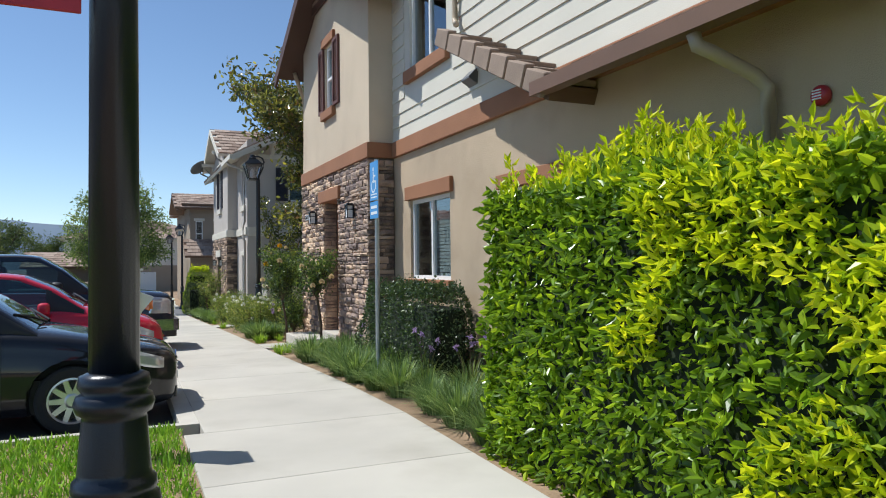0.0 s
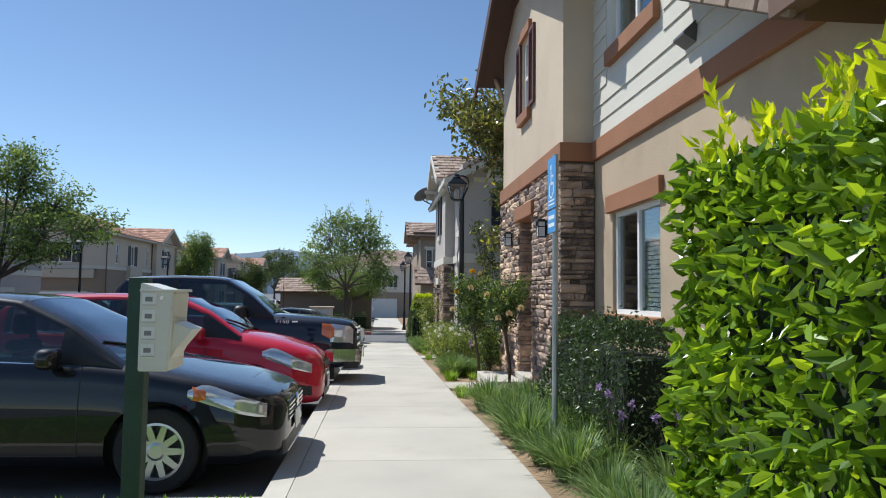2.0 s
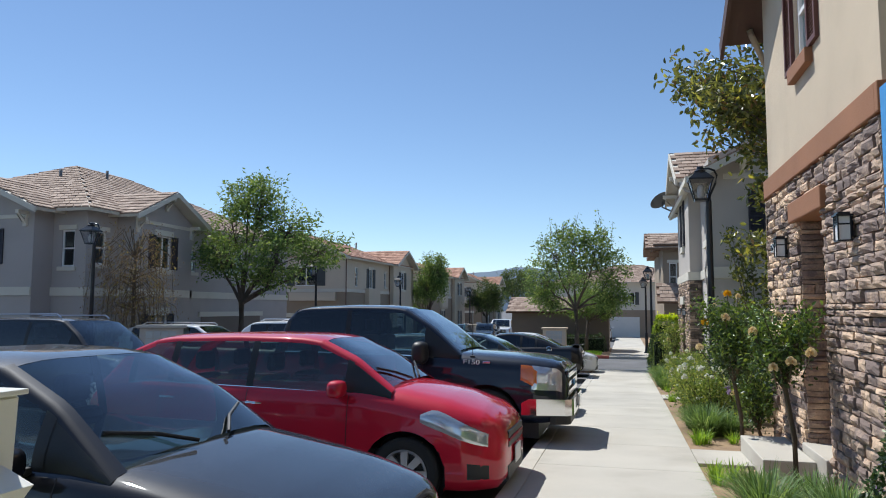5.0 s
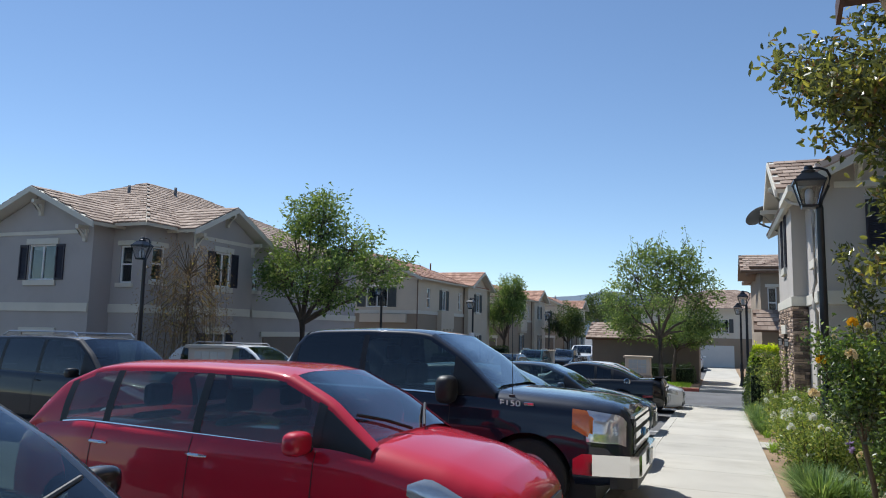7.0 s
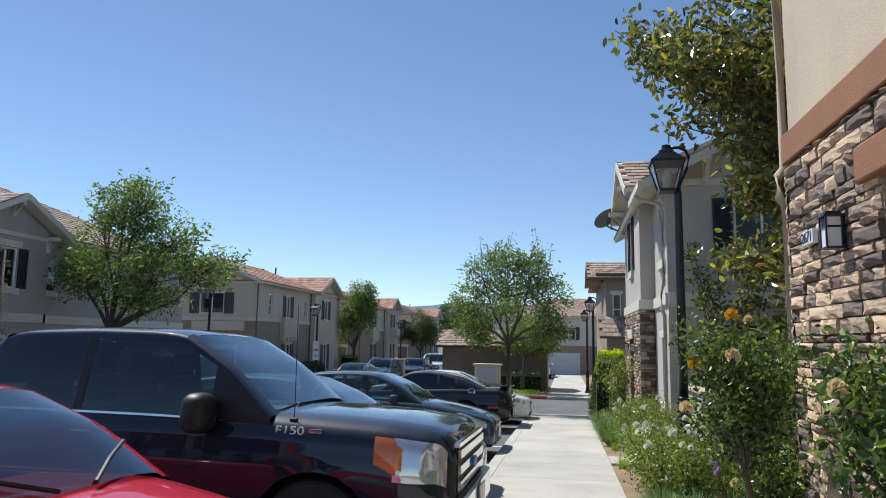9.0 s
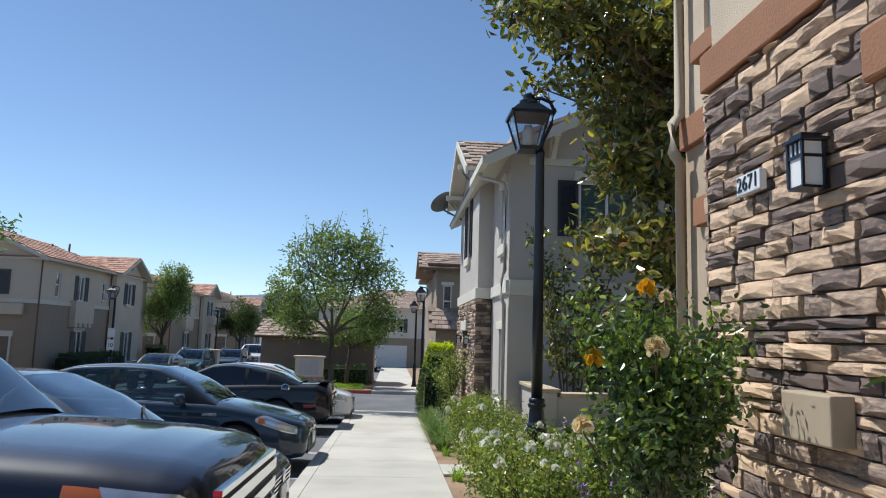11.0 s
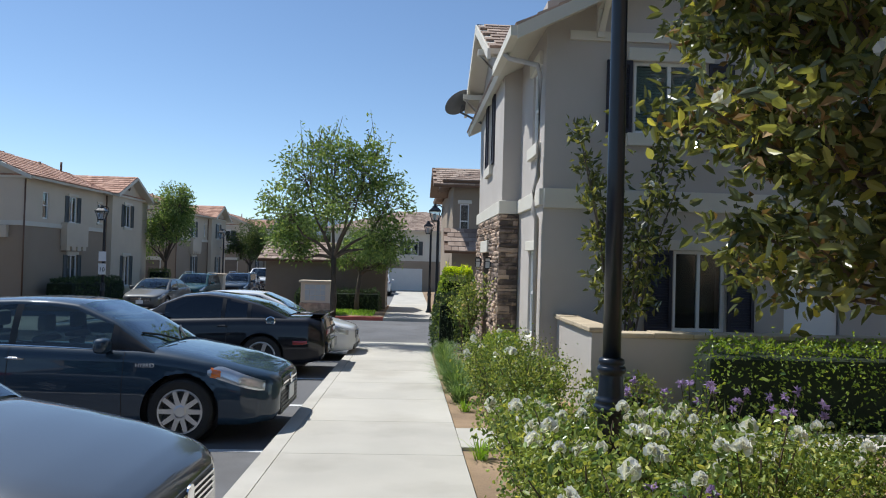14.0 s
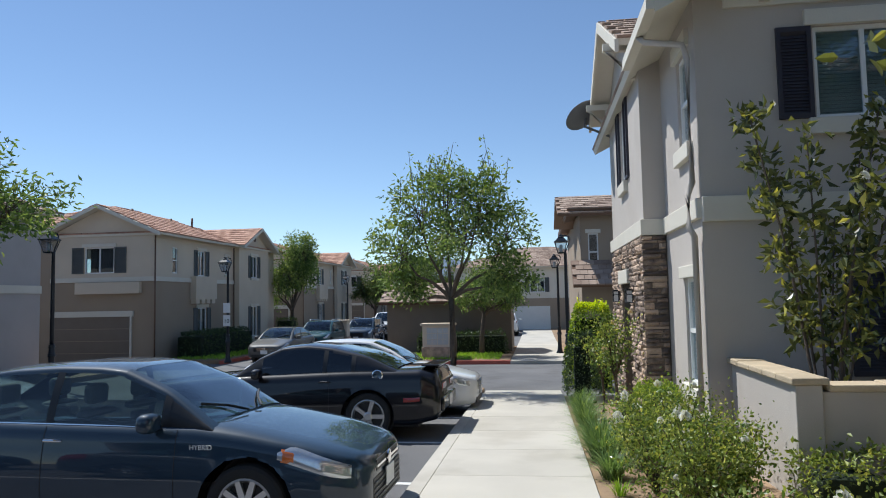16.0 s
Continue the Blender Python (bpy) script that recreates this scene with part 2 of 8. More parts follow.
def box(bm, x0, x1, y0, y1, z0, z1):
    return hexa(bm, [(x0, y0, z0), (x1, y0, z0), (x1, y1, z0), (x0, y1, z0), (x0, y0, z1), (x1, y0, z1), (x1, y1, z1), (x0, y1, z1)])


def cube(x0, x1, y0, y1, z0, z1, soft=0.0):
    bm = bmesh.new()
    box(bm, x0, x1, y0, y1, z0, z1)
    if soft:
        bmesh.ops.bevel(bm, geom=bm.edges[:], offset=soft, segments=2, profile=0.5, affect="EDGES")
    return bm


def tube(bm, pts, radii, n=10, cap=True):
    """A tapered tube through the points."""
    pts = [Vector(p) for p in pts]
    if not hasattr(radii, "__len__"):
        radii = [radii] * len(pts)
    rings = []
    for i, p in enumerate(pts):
        d = (pts[min(i + 1, len(pts) - 1)] - pts[max(i - 1, 0)]).normalized()
        side = d.cross(Vector((0, 0, 1)))
        if side.length < 1e-3:
            side = Vector((1, 0, 0))
        side.normalize()
        up = side.cross(d)
        rings.append([bm.verts.new(p + (side * math.cos(a) + up * math.sin(a)) * radii[i]) for a in (2 * math.pi * k / n for k in range(n))])
    for a, b in zip(rings, rings[1:]):
        for k in range(n):
            bm.faces.new((a[k], a[(k + 1) % n], b[(k + 1) % n], b[k]))
    if cap:
        bm.faces.new(rings[0][::-1])
        bm.faces.new(rings[-1])
    return bm


def lathe(bm, prof, n=20, at=(0, 0, 0), axis="z", cap=True):
    """Turns (radius, height) pairs round an axis."""
    rings = []
    for r, h in prof:
        ring = []
        for k in range(n):
            a = 2 * math.pi * k / n
            c, s = r * math.cos(a), r * math.sin(a)
            q = (c, s, h) if axis == "z" else (c, h, s)
            ring.append(bm.verts.new((q[0] + at[0], q[1] + at[1], q[2] + at[2])))
        rings.append(ring)
    for a, b in zip(rings, rings[1:]):
        for k in range(n):
            bm.faces.new((a[k], a[(k + 1) % n], b[(k + 1) % n], b[k]))
    if cap:
        bm.faces.new(rings[0][::-1])
        bm.faces.new(rings[-1])
    return bm


class Face:
    """A wall's own axes: along, up, and out of the wall."""

    def __init__(self, origin, along, out):
        self.o, self.a, self.n = Vector(origin), Vector(along), Vector(out)

    def at(self, a, z, d=0.0):
        return self.o + self.a * a + self.n * d + Vector((0, 0, z))

    def slab(self, bm, a0, a1, z0, z1, d0, d1):
        return hexa(bm, [self.at(a0, z0, d0), self.at(a1, z0, d0), self.at(a1, z0, d1), self.at(a0, z0, d1), self.at(a0, z1, d0), self.at(a1, z1, d0), self.at(a1, z1, d1), self.at(a0, z1, d1)])

    def one(self, name, mat, parent, a0, a1, z0, z1, d0, d1, label="", soft=0.0):
        bm = bmesh.new()
        self.slab(bm, a0, a1, z0, z1, d0, d1)
        bmesh.ops.recalc_face_normals(bm, faces=bm.faces[:])
        if soft:
            bmesh.ops.bevel(bm, geom=bm.edges[:], offset=soft, segments=2, profile=0.5, affect="EDGES")
        return part(name, bm, mat, parent, label)

    def wall(self, name, mat, parent, a0, a1, z0, z1, holes=(), thick=0.2, label=""):
        """A wall of that thickness, with openings (a0, a1, z0, z1) through it."""
        bm = bmesh.new()
        cuts = sorted({a0, a1, *(h[0] for h in holes), *(h[1] for h in holes)})
        cuts = [c for c in cuts if a0 <= c <= a1]
        for l, r in zip(cuts, cuts[1:]):
            mid = (l + r) / 2
            z = z0
            for h in sorted((h for h in holes if h[0] < mid < h[1]), key=lambda h: h[2]):
                if h[2] > z + 1e-4:
                    self.slab(bm, l, r, z, h[2], -thick, 0.004)
                z = h[3]
            if z < z1 - 1e-4:
                self.slab(bm, l, r, z, z1, -thick, 0.004)
        bmesh.ops.remove_doubles(bm, verts=bm.verts[:], dist=0.0005)
        bmesh.ops.recalc_face_normals(bm, faces=bm.faces[:])
        return part(name, bm, mat, parent, label)

    def gable(self, name, mat, parent, a0, a1, z0, peak, thick=0.2, label=""):
        bm = bmesh.new()
        m = (a0 + a1) / 2
        v = [[bm.verts.new(self.at(a, z, d)) for a, z in ((a0, z0), (a1, z0), (m, peak))] for d in (0, -thick)]
        bm.faces.new(v[0]), bm.faces.new(v[1][::-1])
        for i in range(3):
            j = (i + 1) % 3
            bm.faces.new((v[0][i], v[1][i], v[1][j], v[0][j]))
        bmesh.ops.recalc_face_normals(bm, faces=bm.faces[:])
        return part(name, bm, mat, parent, label)

    def window(self, parent, a0, a1, z0, z1, bars="v", blinds=0, trim=None, shutters=None, head=0.16, sill=0.14, lip=0.06, deep=0.07, shut_w=0.36, label="white-framed window"):
        """A window in its opening: frame, panes, blinds, trim and shutters."""
        w = part("window", bmesh.new(), M["white"], parent, label)
        f, d = 0.05, -deep
        for nm, q in (("frame_side", (a0, a0 + f, z0, z1)), ("frame_side", (a1 - f, a1, z0, z1)), ("frame_head", (a0 + f, a1 - f, z1 - f, z1)), ("frame_foot", (a0 + f, a1 - f, z0, z0 + f))):
            self.one(nm, M["white"], w, *q, d - 0.03, d + 0.035)
        mid = (a0 + a1) / 2 if bars == "v" else (z0 + z1) / 2
        if bars == "v":
            self.one("mullion", M["white"], w, mid - 0.025, mid + 0.025, z0 + f, z1 - f, d - 0.025, d + 0.03)
            panes = ((a0 + f, mid - 0.025, z0 + f, z1 - f), (mid + 0.025, a1 - f, z0 + f, z1 - f))
        else:
            self.one("meeting_rail", M["white"], w, a0 + f, a1 - f, mid - 0.025, mid + 0.025, d - 0.025, d + 0.03)
            panes = ((a0 + f, a1 - f, z0 + f, mid - 0.025), (a0 + f, a1 - f, mid + 0.025, z1 - f))
        for q in panes:
            self.one("pane", M["glass"], w, *q, d - 0.006, d).visible_shadow = False
        # Added dark sheet behind the panes stands in for the unlit room.
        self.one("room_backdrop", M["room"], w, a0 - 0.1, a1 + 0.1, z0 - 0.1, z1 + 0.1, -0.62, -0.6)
        if blinds:
            bm = bmesh.new()
            b0, b1 = (a0 + f, a1 - f) if blinds == 3 else ((mid, a1 - f) if blinds == 1 else (a0 + f, mid))
            n = int((z1 - z0) / 0.05)
            for i in range(n):
                zz = z0 + f + i * (z1 - z0 - 2 * f) / n
                self.slab(bm, b0, b1, zz, zz + 0.038, -0.12 - 0.012, -0.12 + 0.006)
            bmesh.ops.recalc_face_normals(bm, faces=bm.faces[:])
            part("blind", bm, M["blind"], w, "white slatted blind")
        if trim:
            if head:
                self.one("window_head", trim, w, a0 - 0.1, a1 + 0.1, z1 + 0.003, z1 + head, -0.02, lip, soft=0.008)
            if sill:
                self.one("window_sill", trim, w, a0 - 0.1, a1 + 0.1, z0 - sill, z0 - 0.003, -0.02, lip + 0.02, soft=0.008)
        if shutters:
            for s0 in (a0 - shut_w - 0.03, a1 + 0.03):
                bm = bmesh.new()
                louvres = [(z0, 0.003), (z0, 0.045), (z0 + 0.06, 0.045)]
                z = z0 + 0.062
                while z < z1 - 0.1:
                    louvres += [(z, 0.03), (z + 0.035, 0.012)]
                    z += 0.04
                louvres += [(z1 - 0.06, 0.045), (z1, 0.045), (z1, 0.003)]
                across = [(s0, 0.003, 0), (s0, 0.045, 0), (s0 + 0.05, 0.045, 0), (s0 + 0.051, 0, 1), (s0 + shut_w - 0.051, 0, 1), (s0 + shut_w - 0.05, 0.045, 0), (s0 + shut_w, 0.045, 0), (s0 + shut_w, 0.003, 0)]
                rows = []
                for zz, dd in louvres:
                    rows.append([bm.verts.new(self.at(aa, zz, dd if inner else (da if dd > 0.004 else 0.003))) for aa, da, inner in across])
                for r0, r1 in zip(rows, rows[1:]):
                    for k in range(len(across) - 1):
                        bm.faces.new((r0[k], r0[k + 1], r1[k + 1], r1[k]))
                bmesh.ops.recalc_face_normals(bm, faces=bm.faces[:])
                part("shutter", bm, shutters, w)
        return w


def roof_slope(parent, mat, eave0, eave1, ridge0, ridge1, course=0.36, tile=0.30, thick=0.03, name="roof_tiles", label="", fascia=None):
    """Rows of flat tiles on a sloping four-sided plane, over a thin deck."""
    e0, e1, r0, r1 = (Vector(p) for p in (eave0, eave1, ridge0, ridge1))
    n = (e1 - e0).cross(r0 - e0).normalized()
    if n.z < 0:
        n = -n
    bm = bmesh.new()
    deck = [e0, e1, r1, r0]
    low = [bm.verts.new(p - n * 0.1) for p in deck]
    top = [bm.verts.new(p) for p in deck]
    bm.faces.new(low[::-1]), bm.faces.new(top)
    for i in range(4):
        j = (i + 1) % 4
        bm.faces.new((low[i], low[j], top[j], top[i]))
    bmesh.ops.recalc_face_normals(bm, faces=bm.faces[:])
    deck_ob = part("roof", bm, fascia or M["gutter_brown"], parent, label)
    rows = max(2, round((((r0 + r1) - (e0 + e1)) / 2).length / course))
    verts, faces = [], []
    for i in range(rows):
        t0, t1 = i / rows, min(1.0, (i + 1.18) / rows)
        a0, a1 = e0.lerp(r0, t0), e1.lerp(r1, t0)
        b0, b1 = e0.lerp(r0, t1), e1.lerp(r1, t1)
        cols = max(1, round((a1 - a0).length / tile))
        for k in range(cols):
            s0, s1 = (k + 0.03 + 0.5 * (i % 2)) / cols, (k + 0.97 + 0.5 * (i % 2)) / cols
            s1 = min(1.0, s1)
            if s0 >= 1:
                continue
            lift = random.uniform(0, 0.006)
            base = len(verts)
            for p, h in ((a0.lerp(a1, s0), 0.035), (a0.lerp(a1, s1), 0.035), (b0.lerp(b1, s1), 0.008), (b0.lerp(b1, s0), 0.008)):
                verts.append(p + n * (0.002 + lift)), verts.append(p + n * (h + thick * 0.6 + lift))
            q = [base + x for x in range(8)]
            faces += [(q[1], q[3], q[5], q[7]), (q[0], q[2], q[3], q[1]), (q[2], q[4], q[5], q[3]), (q[6], q[0], q[1], q[7])]
    me = bpy.data.meshes.new(name)
    me.from_pydata([tuple(v) for v in verts], [], faces)
    me.materials.append(mat)
    me.update()
    ob = new(name, me)
    ob.parent = deck_ob
    tagged(ob, "overlapping flat roof tiles", kind="stuff")
    return deck_ob


def gable_roof(parent, mat, x0, x1, y0, y1, eave_z, peak_z, along="x", fascia=None):
    if along == "x":
        m = (y0 + y1) / 2
        roof_slope(parent, mat, (x0, y0, eave_z), (x1, y0, eave_z), (x0, m, peak_z), (x1, m, peak_z), fascia=fascia)
        roof_slope(parent, mat, (x1, y1, eave_z), (x0, y1, eave_z), (x1, m, peak_z), (x0, m, peak_z), fascia=fascia)
    else:
        m = (x0 + x1) / 2
        roof_slope(parent, mat, (x0, y1, eave_z), (x0, y0, eave_z), (m, y1, peak_z), (m, y0, peak_z), fascia=fascia)
        roof_slope(parent, mat, (x1, y0, eave_z), (x1, y1, eave_z), (m, y0, peak_z), (m, y1, peak_z), fascia=fascia)


def hip_roof(parent, mat, x0, x1, y0, y1, eave_z, peak_z, fascia=None):
    """A hipped roof whose ridge runs along the longer side."""
    w, l = x1 - x0, y1 - y0
    if l >= w:
        h = w / 2
        a, b = (x0 + h, y0 + h, peak_z), (x0 + h, y1 - h, peak_z)
        sides = (((x0, y1), (x0, y0), b, a), ((x1, y0), (x1, y1), a, b), ((x0, y0), (x1, y0), a, a), ((x1, y1), (x0, y1), b, b))
    else:
        h = l / 2
        a, b = (x0 + h, y0 + h, peak_z), (x1 - h, y0 + h, peak_z)
        sides = (((x0, y0), (x1, y0), a, b), ((x1, y1), (x0, y1), b, a), ((x0, y1), (x0, y0), a, a), ((x1, y0), (x1, y1), b, b))
    for p, q, r, s in sides:
        r2 = Vector(s) + (Vector(r) - Vector(s)) * 0.0 if r != s else Vector(r) + (Vector((*q, eave_z)) - Vector((*p, eave_z))).normalized() * 0.02
        roof_slope(parent, mat, (*p, eave_z), (*q, eave_z), r, r2, fascia=fascia)


# ---- ground ----
WALK_Y = (-60.0, 6.0, 8.0, 10.0, 13.0, 16.0, 19.0, 22.0, 27.0, 30.0, 36.0, 42.0, 60.0, 400.0)
WALK_Z = (0.20, 0.20, 0.19, 0.16, 0.10, 0.02, -0.07, -0.16, -0.31, -0.40, -0.58, -0.72, -0.90, -0.90)
KERB = 0.14


def walk_z(y):
    return float(np.interp(y, WALK_Y, WALK_Z))


def road_z(y):
    return walk_z(y) - KERB


def sheet(name, mat, x0, x1, y0, y1, height, label, category, step=1.0, thick=0.0, parent=None, kind="structure"):
    """A strip of ground that follows the fall of the land."""
    bm = bmesh.new()
    ys = [y0] + [y for y in np.arange(math.ceil(y0 / step) * step, y1, step) if y0 + 1e-3 < y < y1 - 1e-3] + [y1]
    rows = []
    for y in ys:
        z = height(y)
        rows.append([bm.verts.new(p) for p in ((x0, y, z - thick), (x0, y, z), (x1, y, z), (x1, y, z - thick))])
    for a, b in zip(rows, rows[1:]):
        for k in range(3 if thick else 1):
            i = k if thick else 1
            bm.faces.new((a[i], a[i + 1], b[i + 1], b[i])[::-1])
    if thick:
        bm.faces.new(rows[0]), bm.faces.new(rows[-1][::-1])
    bmesh.ops.recalc_face_normals(bm, faces=bm.faces[:])
    ob = part(name, bm, mat, parent, label)
    if not parent:
        tagged(ob, label, category, kind=kind)
    return ob


def big_ground():
    bm = bmesh.new()
    xs = [-2500, -60, -30, -10, 0.6, 2.3, 10, 60, 2500]
    ys = [-2500, -60, 6, 8, 10, 13, 16, 19, 22, 27, 30, 36, 42, 60, 400, 2500]
    g = [[bm.verts.new((x, y, road_z(y))) for x in xs] for y in ys]
    for a, b in zip(g, g[1:]):
        for k in range(len(xs) - 1):
            bm.faces.new((a[k], a[k + 1], b[k + 1], b[k]))
    return tagged(part("ground", bm, M["asphalt"], None), "dark grey asphalt of the car park and street", "asphalt", kind="structure")


big_ground()
WALK_L, WALK_R = 0.45, 2.30


def kerb_run(name, mat, x0, x1, y0, y1, label):
    return sheet(name, mat, x0, x1, y0, y1, lambda y: walk_z(y) + 0.001, label, "kerb", thick=0.3)


def build_ground():
    kerb_run("curb", M["curb"], WALK_L, WALK_L + 0.16, 6.6, 31.0, "pale concrete kerb along the parking stalls")
    lawn = sheet("lawn_soil", M["soil"], -3.2, WALK_L, -12.0, 6.6, lambda y: walk_z(y) - 0.03, "soil under the clipped lawn", "soil", thick=0.3)
    kerb_run("curb", M["curb"], -3.2, WALK_L, 6.602, 6.7, "pale concrete kerb at the end of the lawn")
    sheet("planting_bed", M["soil"], 2.3, 3.86, -12.0, 31.0, lambda y: walk_z(y) - 0.035, "bare brown soil of the planting bed", "soil", thick=0.3)
    sheet("planting_bed", M["soil"], 3.86, 12.0, 15.92, 24.1, lambda y: walk_z(y) - 0.035, "bare brown soil between the houses", "soil", thick=0.3)
    for y, w in ((20.5, 1), (23.1, 1), (25.7, 1), (28.3, 1), (30.6, 1), (18.2, 1), (15.85, 1), (12.85, 0), (9.75, 0)):
        bm = bmesh.new()
        z = road_z(y) + 0.004
        s = (road_z(y + 0.05) - road_z(y - 0.05))
        hexa(bm, [(-5.0, y - 0.05, z - 0.003 - s / 2), (0.44, y - 0.05, z - 0.003 - s / 2), (0.44, y + 0.05, z - 0.003 + s / 2), (-5.0, y + 0.05, z - 0.003 + s / 2), (-5.0, y - 0.05, z - s / 2), (0.44, y - 0.05, z - s / 2), (0.44, y + 0.05, z + s / 2), (-5.0, y + 0.05, z + s / 2)])
        tagged(part("stall_line", bm, M["white_line"] if w else M["blue_line"], None), "worn painted line between parking stalls", "road marking", kind="structure")
    # far side of the cross street
    sheet("far_verge", M["soil"], -5.5, 0.72, 43.0, 52.0, lambda y: walk_z(y) + 0.02, "planted verge beyond the cross street", "soil", thick=0.3)
    kerb_run("red_curb", M["red_curb"], -5.5, 0.72, 42.8, 43.0, "red painted fire-lane kerb")
    sheet("driveway", M["concrete"], 0.72, 2.9, 42.8, 74.0, lambda y: walk_z(y) - 0.02, "pale concrete drive to a garage", "drive", thick=0.2, step=6)
    sheet("far_verge", M["soil"], 2.9, 12.0, 42.8, 74.0, lambda y: walk_z(y) + 0.0, "planted verge beside the drive", "soil", thick=0.3, step=6)
    sheet("cross_walk_ramp", M["concrete"], 0.45, 2.3, 31.0, 33.2, lambda y: walk_z(y) - 0.02 - 0.11 * max(0, min(1, (y - 31.0) / 2.0)), "concrete kerb ramp down to the street", "ramp", thick=0.2, step=0.5)
    sheet("side_island", M["soil"], -1.6, 0.45, 31.0, 32.8, lambda y: walk_z(y) - 0.02, "small planted island at the end of the stalls", "soil", thick=0.3)
    # strip in front of the far houses across the car park
    sheet("far_verge", M["soil"], -15.4, -12.8, 18.0, 38.5, lambda y: walk_z(y) + 0.02, "planted strip in front of the houses", "soil", thick=0.3)
    sheet("far_verge", M["soil"], -14.6, -11.6, 44.0, 60.0, lambda y: walk_z(y) + 0.02, "planted strip in front of the houses", "soil", thick=0.3)
    kerb_run("red_curb", M["red_curb"], -11.6, -11.4, 43.9, 60.0, "red painted fire-lane kerb")


build_ground()


def sconce(f, a, z, group):
    """A square porch lamp with bars over frosted panes."""
    t = thing("porch_lamp", "black metal porch lamp with frosted white panes on stone wall", "wall lamp", group=group)
    k = 0.47
    def bar(nm, mat, a0, a1, z0, z1, d0, d1):
        f.one(nm, mat, t, a + a0 * k, a + a1 * k, z + z0 * 0.58, z + z1 * 0.58, 0.05 + (d0 - 0.05) * k, 0.05 + (d1 - 0.05) * k)
    bar("back_plate", M["black"], -0.07, 0.07, 0.06, 0.38, 0.05, 0.075)
    bar("roof_cap", M["black"], -0.16, 0.16, 0.36, 0.385, 0.06, 0.34)
    bar("roof_top", M["black"], -0.10, 0.10, 0.386, 0.42, 0.1, 0.30)
    bar("floor_plate", M["black"], -0.12, 0.12, 0, 0.02, 0.05, 0.31)
    bar("diffuser", M["white"], -0.105, 0.105, 0.022, 0.355, 0.105, 0.295)
    for s in (-1, 1):
        for d in (0.09, 0.295):
            bar("corner_bar", M["black"], s * 0.12 - 0.014, s * 0.12 + 0.014, 0.02, 0.36, d, d + 0.022)
        bar("upright", M["black"], s * 0.035 - 0.009, s * 0.035 + 0.009, 0.25, 0.355, 0.297, 0.31)
    bar("cross_bar", M["black"], -0.12, 0.12, 0.235, 0.258, 0.297, 0.311)
    for s in (-1, 1):
        bar("cross_bar", M["black"], s * 0.106 - 0.008, s * 0.106 + 0.008, 0.235, 0.258, 0.09, 0.31)
    return t


def pipe(parent, pts, r, mat, name="downspout", label=""):
    bm = bmesh.new()
    tube(bm, pts, r, 8)
    return part(name, bm, mat, parent, label, smooth=True)


def corbel(f, parent, a, z, mat, h=0.55, d=0.5):
    """A bracket under an eave: upright, arm and slanting brace."""
    bm = bmesh.new()
    f.slab(bm, a - 0.06, a + 0.06, z - h, z, 0.003, 0.1)
    f.slab(bm, a - 0.06, a + 0.06, z - 0.12, z, 0.1, d)
    hexa(bm, [f.at(a - 0.05, z - h + 0.08, 0.1), f.at(a + 0.05, z - h + 0.08, 0.1), f.at(a + 0.05, z - h + 0.2, 0.1), f.at(a - 0.05, z - h + 0.2, 0.1), f.at(a - 0.05, z - 0.14, d - 0.1), f.at(a + 0.05, z - 0.14, d - 0.1), f.at(a + 0.05, z - 0.121, d - 0.02), f.at(a - 0.05, z - 0.121, d - 0.02)])
    bmesh.ops.recalc_face_normals(bm, faces=bm.faces[:])
    return part("bracket", bm, mat, parent)


def rake_boards(f, parent, a0, a1, z0, peak, mat, d0, d1, h=0.2):
    """Sloping boards along a gable's edge."""
    m = (a0 + a1) / 2
    for s, e in (((a0, z0), (m, peak)), ((m, peak), (a1, z0))):
        bm = bmesh.new()
        hexa(bm, [f.at(s[0], s[1] - h, d0), f.at(e[0], e[1] - h, d0), f.at(e[0], e[1] - h, d1), f.at(s[0], s[1] - h, d1), f.at(s[0], s[1], d0), f.at(e[0], e[1], d0), f.at(e[0], e[1], d1), f.at(s[0], s[1], d1)])
        bmesh.ops.recalc_face_normals(bm, faces=bm.faces[:])
        part("fascia", bm, mat, parent)


# ---- tan house with the stone porch ----
AX, ABX, AY0, AB0, AB1, AY1 = 3.85, 3.45, -6.0, 10.3, 14.58, 15.92
FA = Face((AX, 0, 0), (0, 1, 0), (-1, 0, 0))
FB = Face((ABX, 0, 0), (0, 1, 0), (-1, 0, 0))


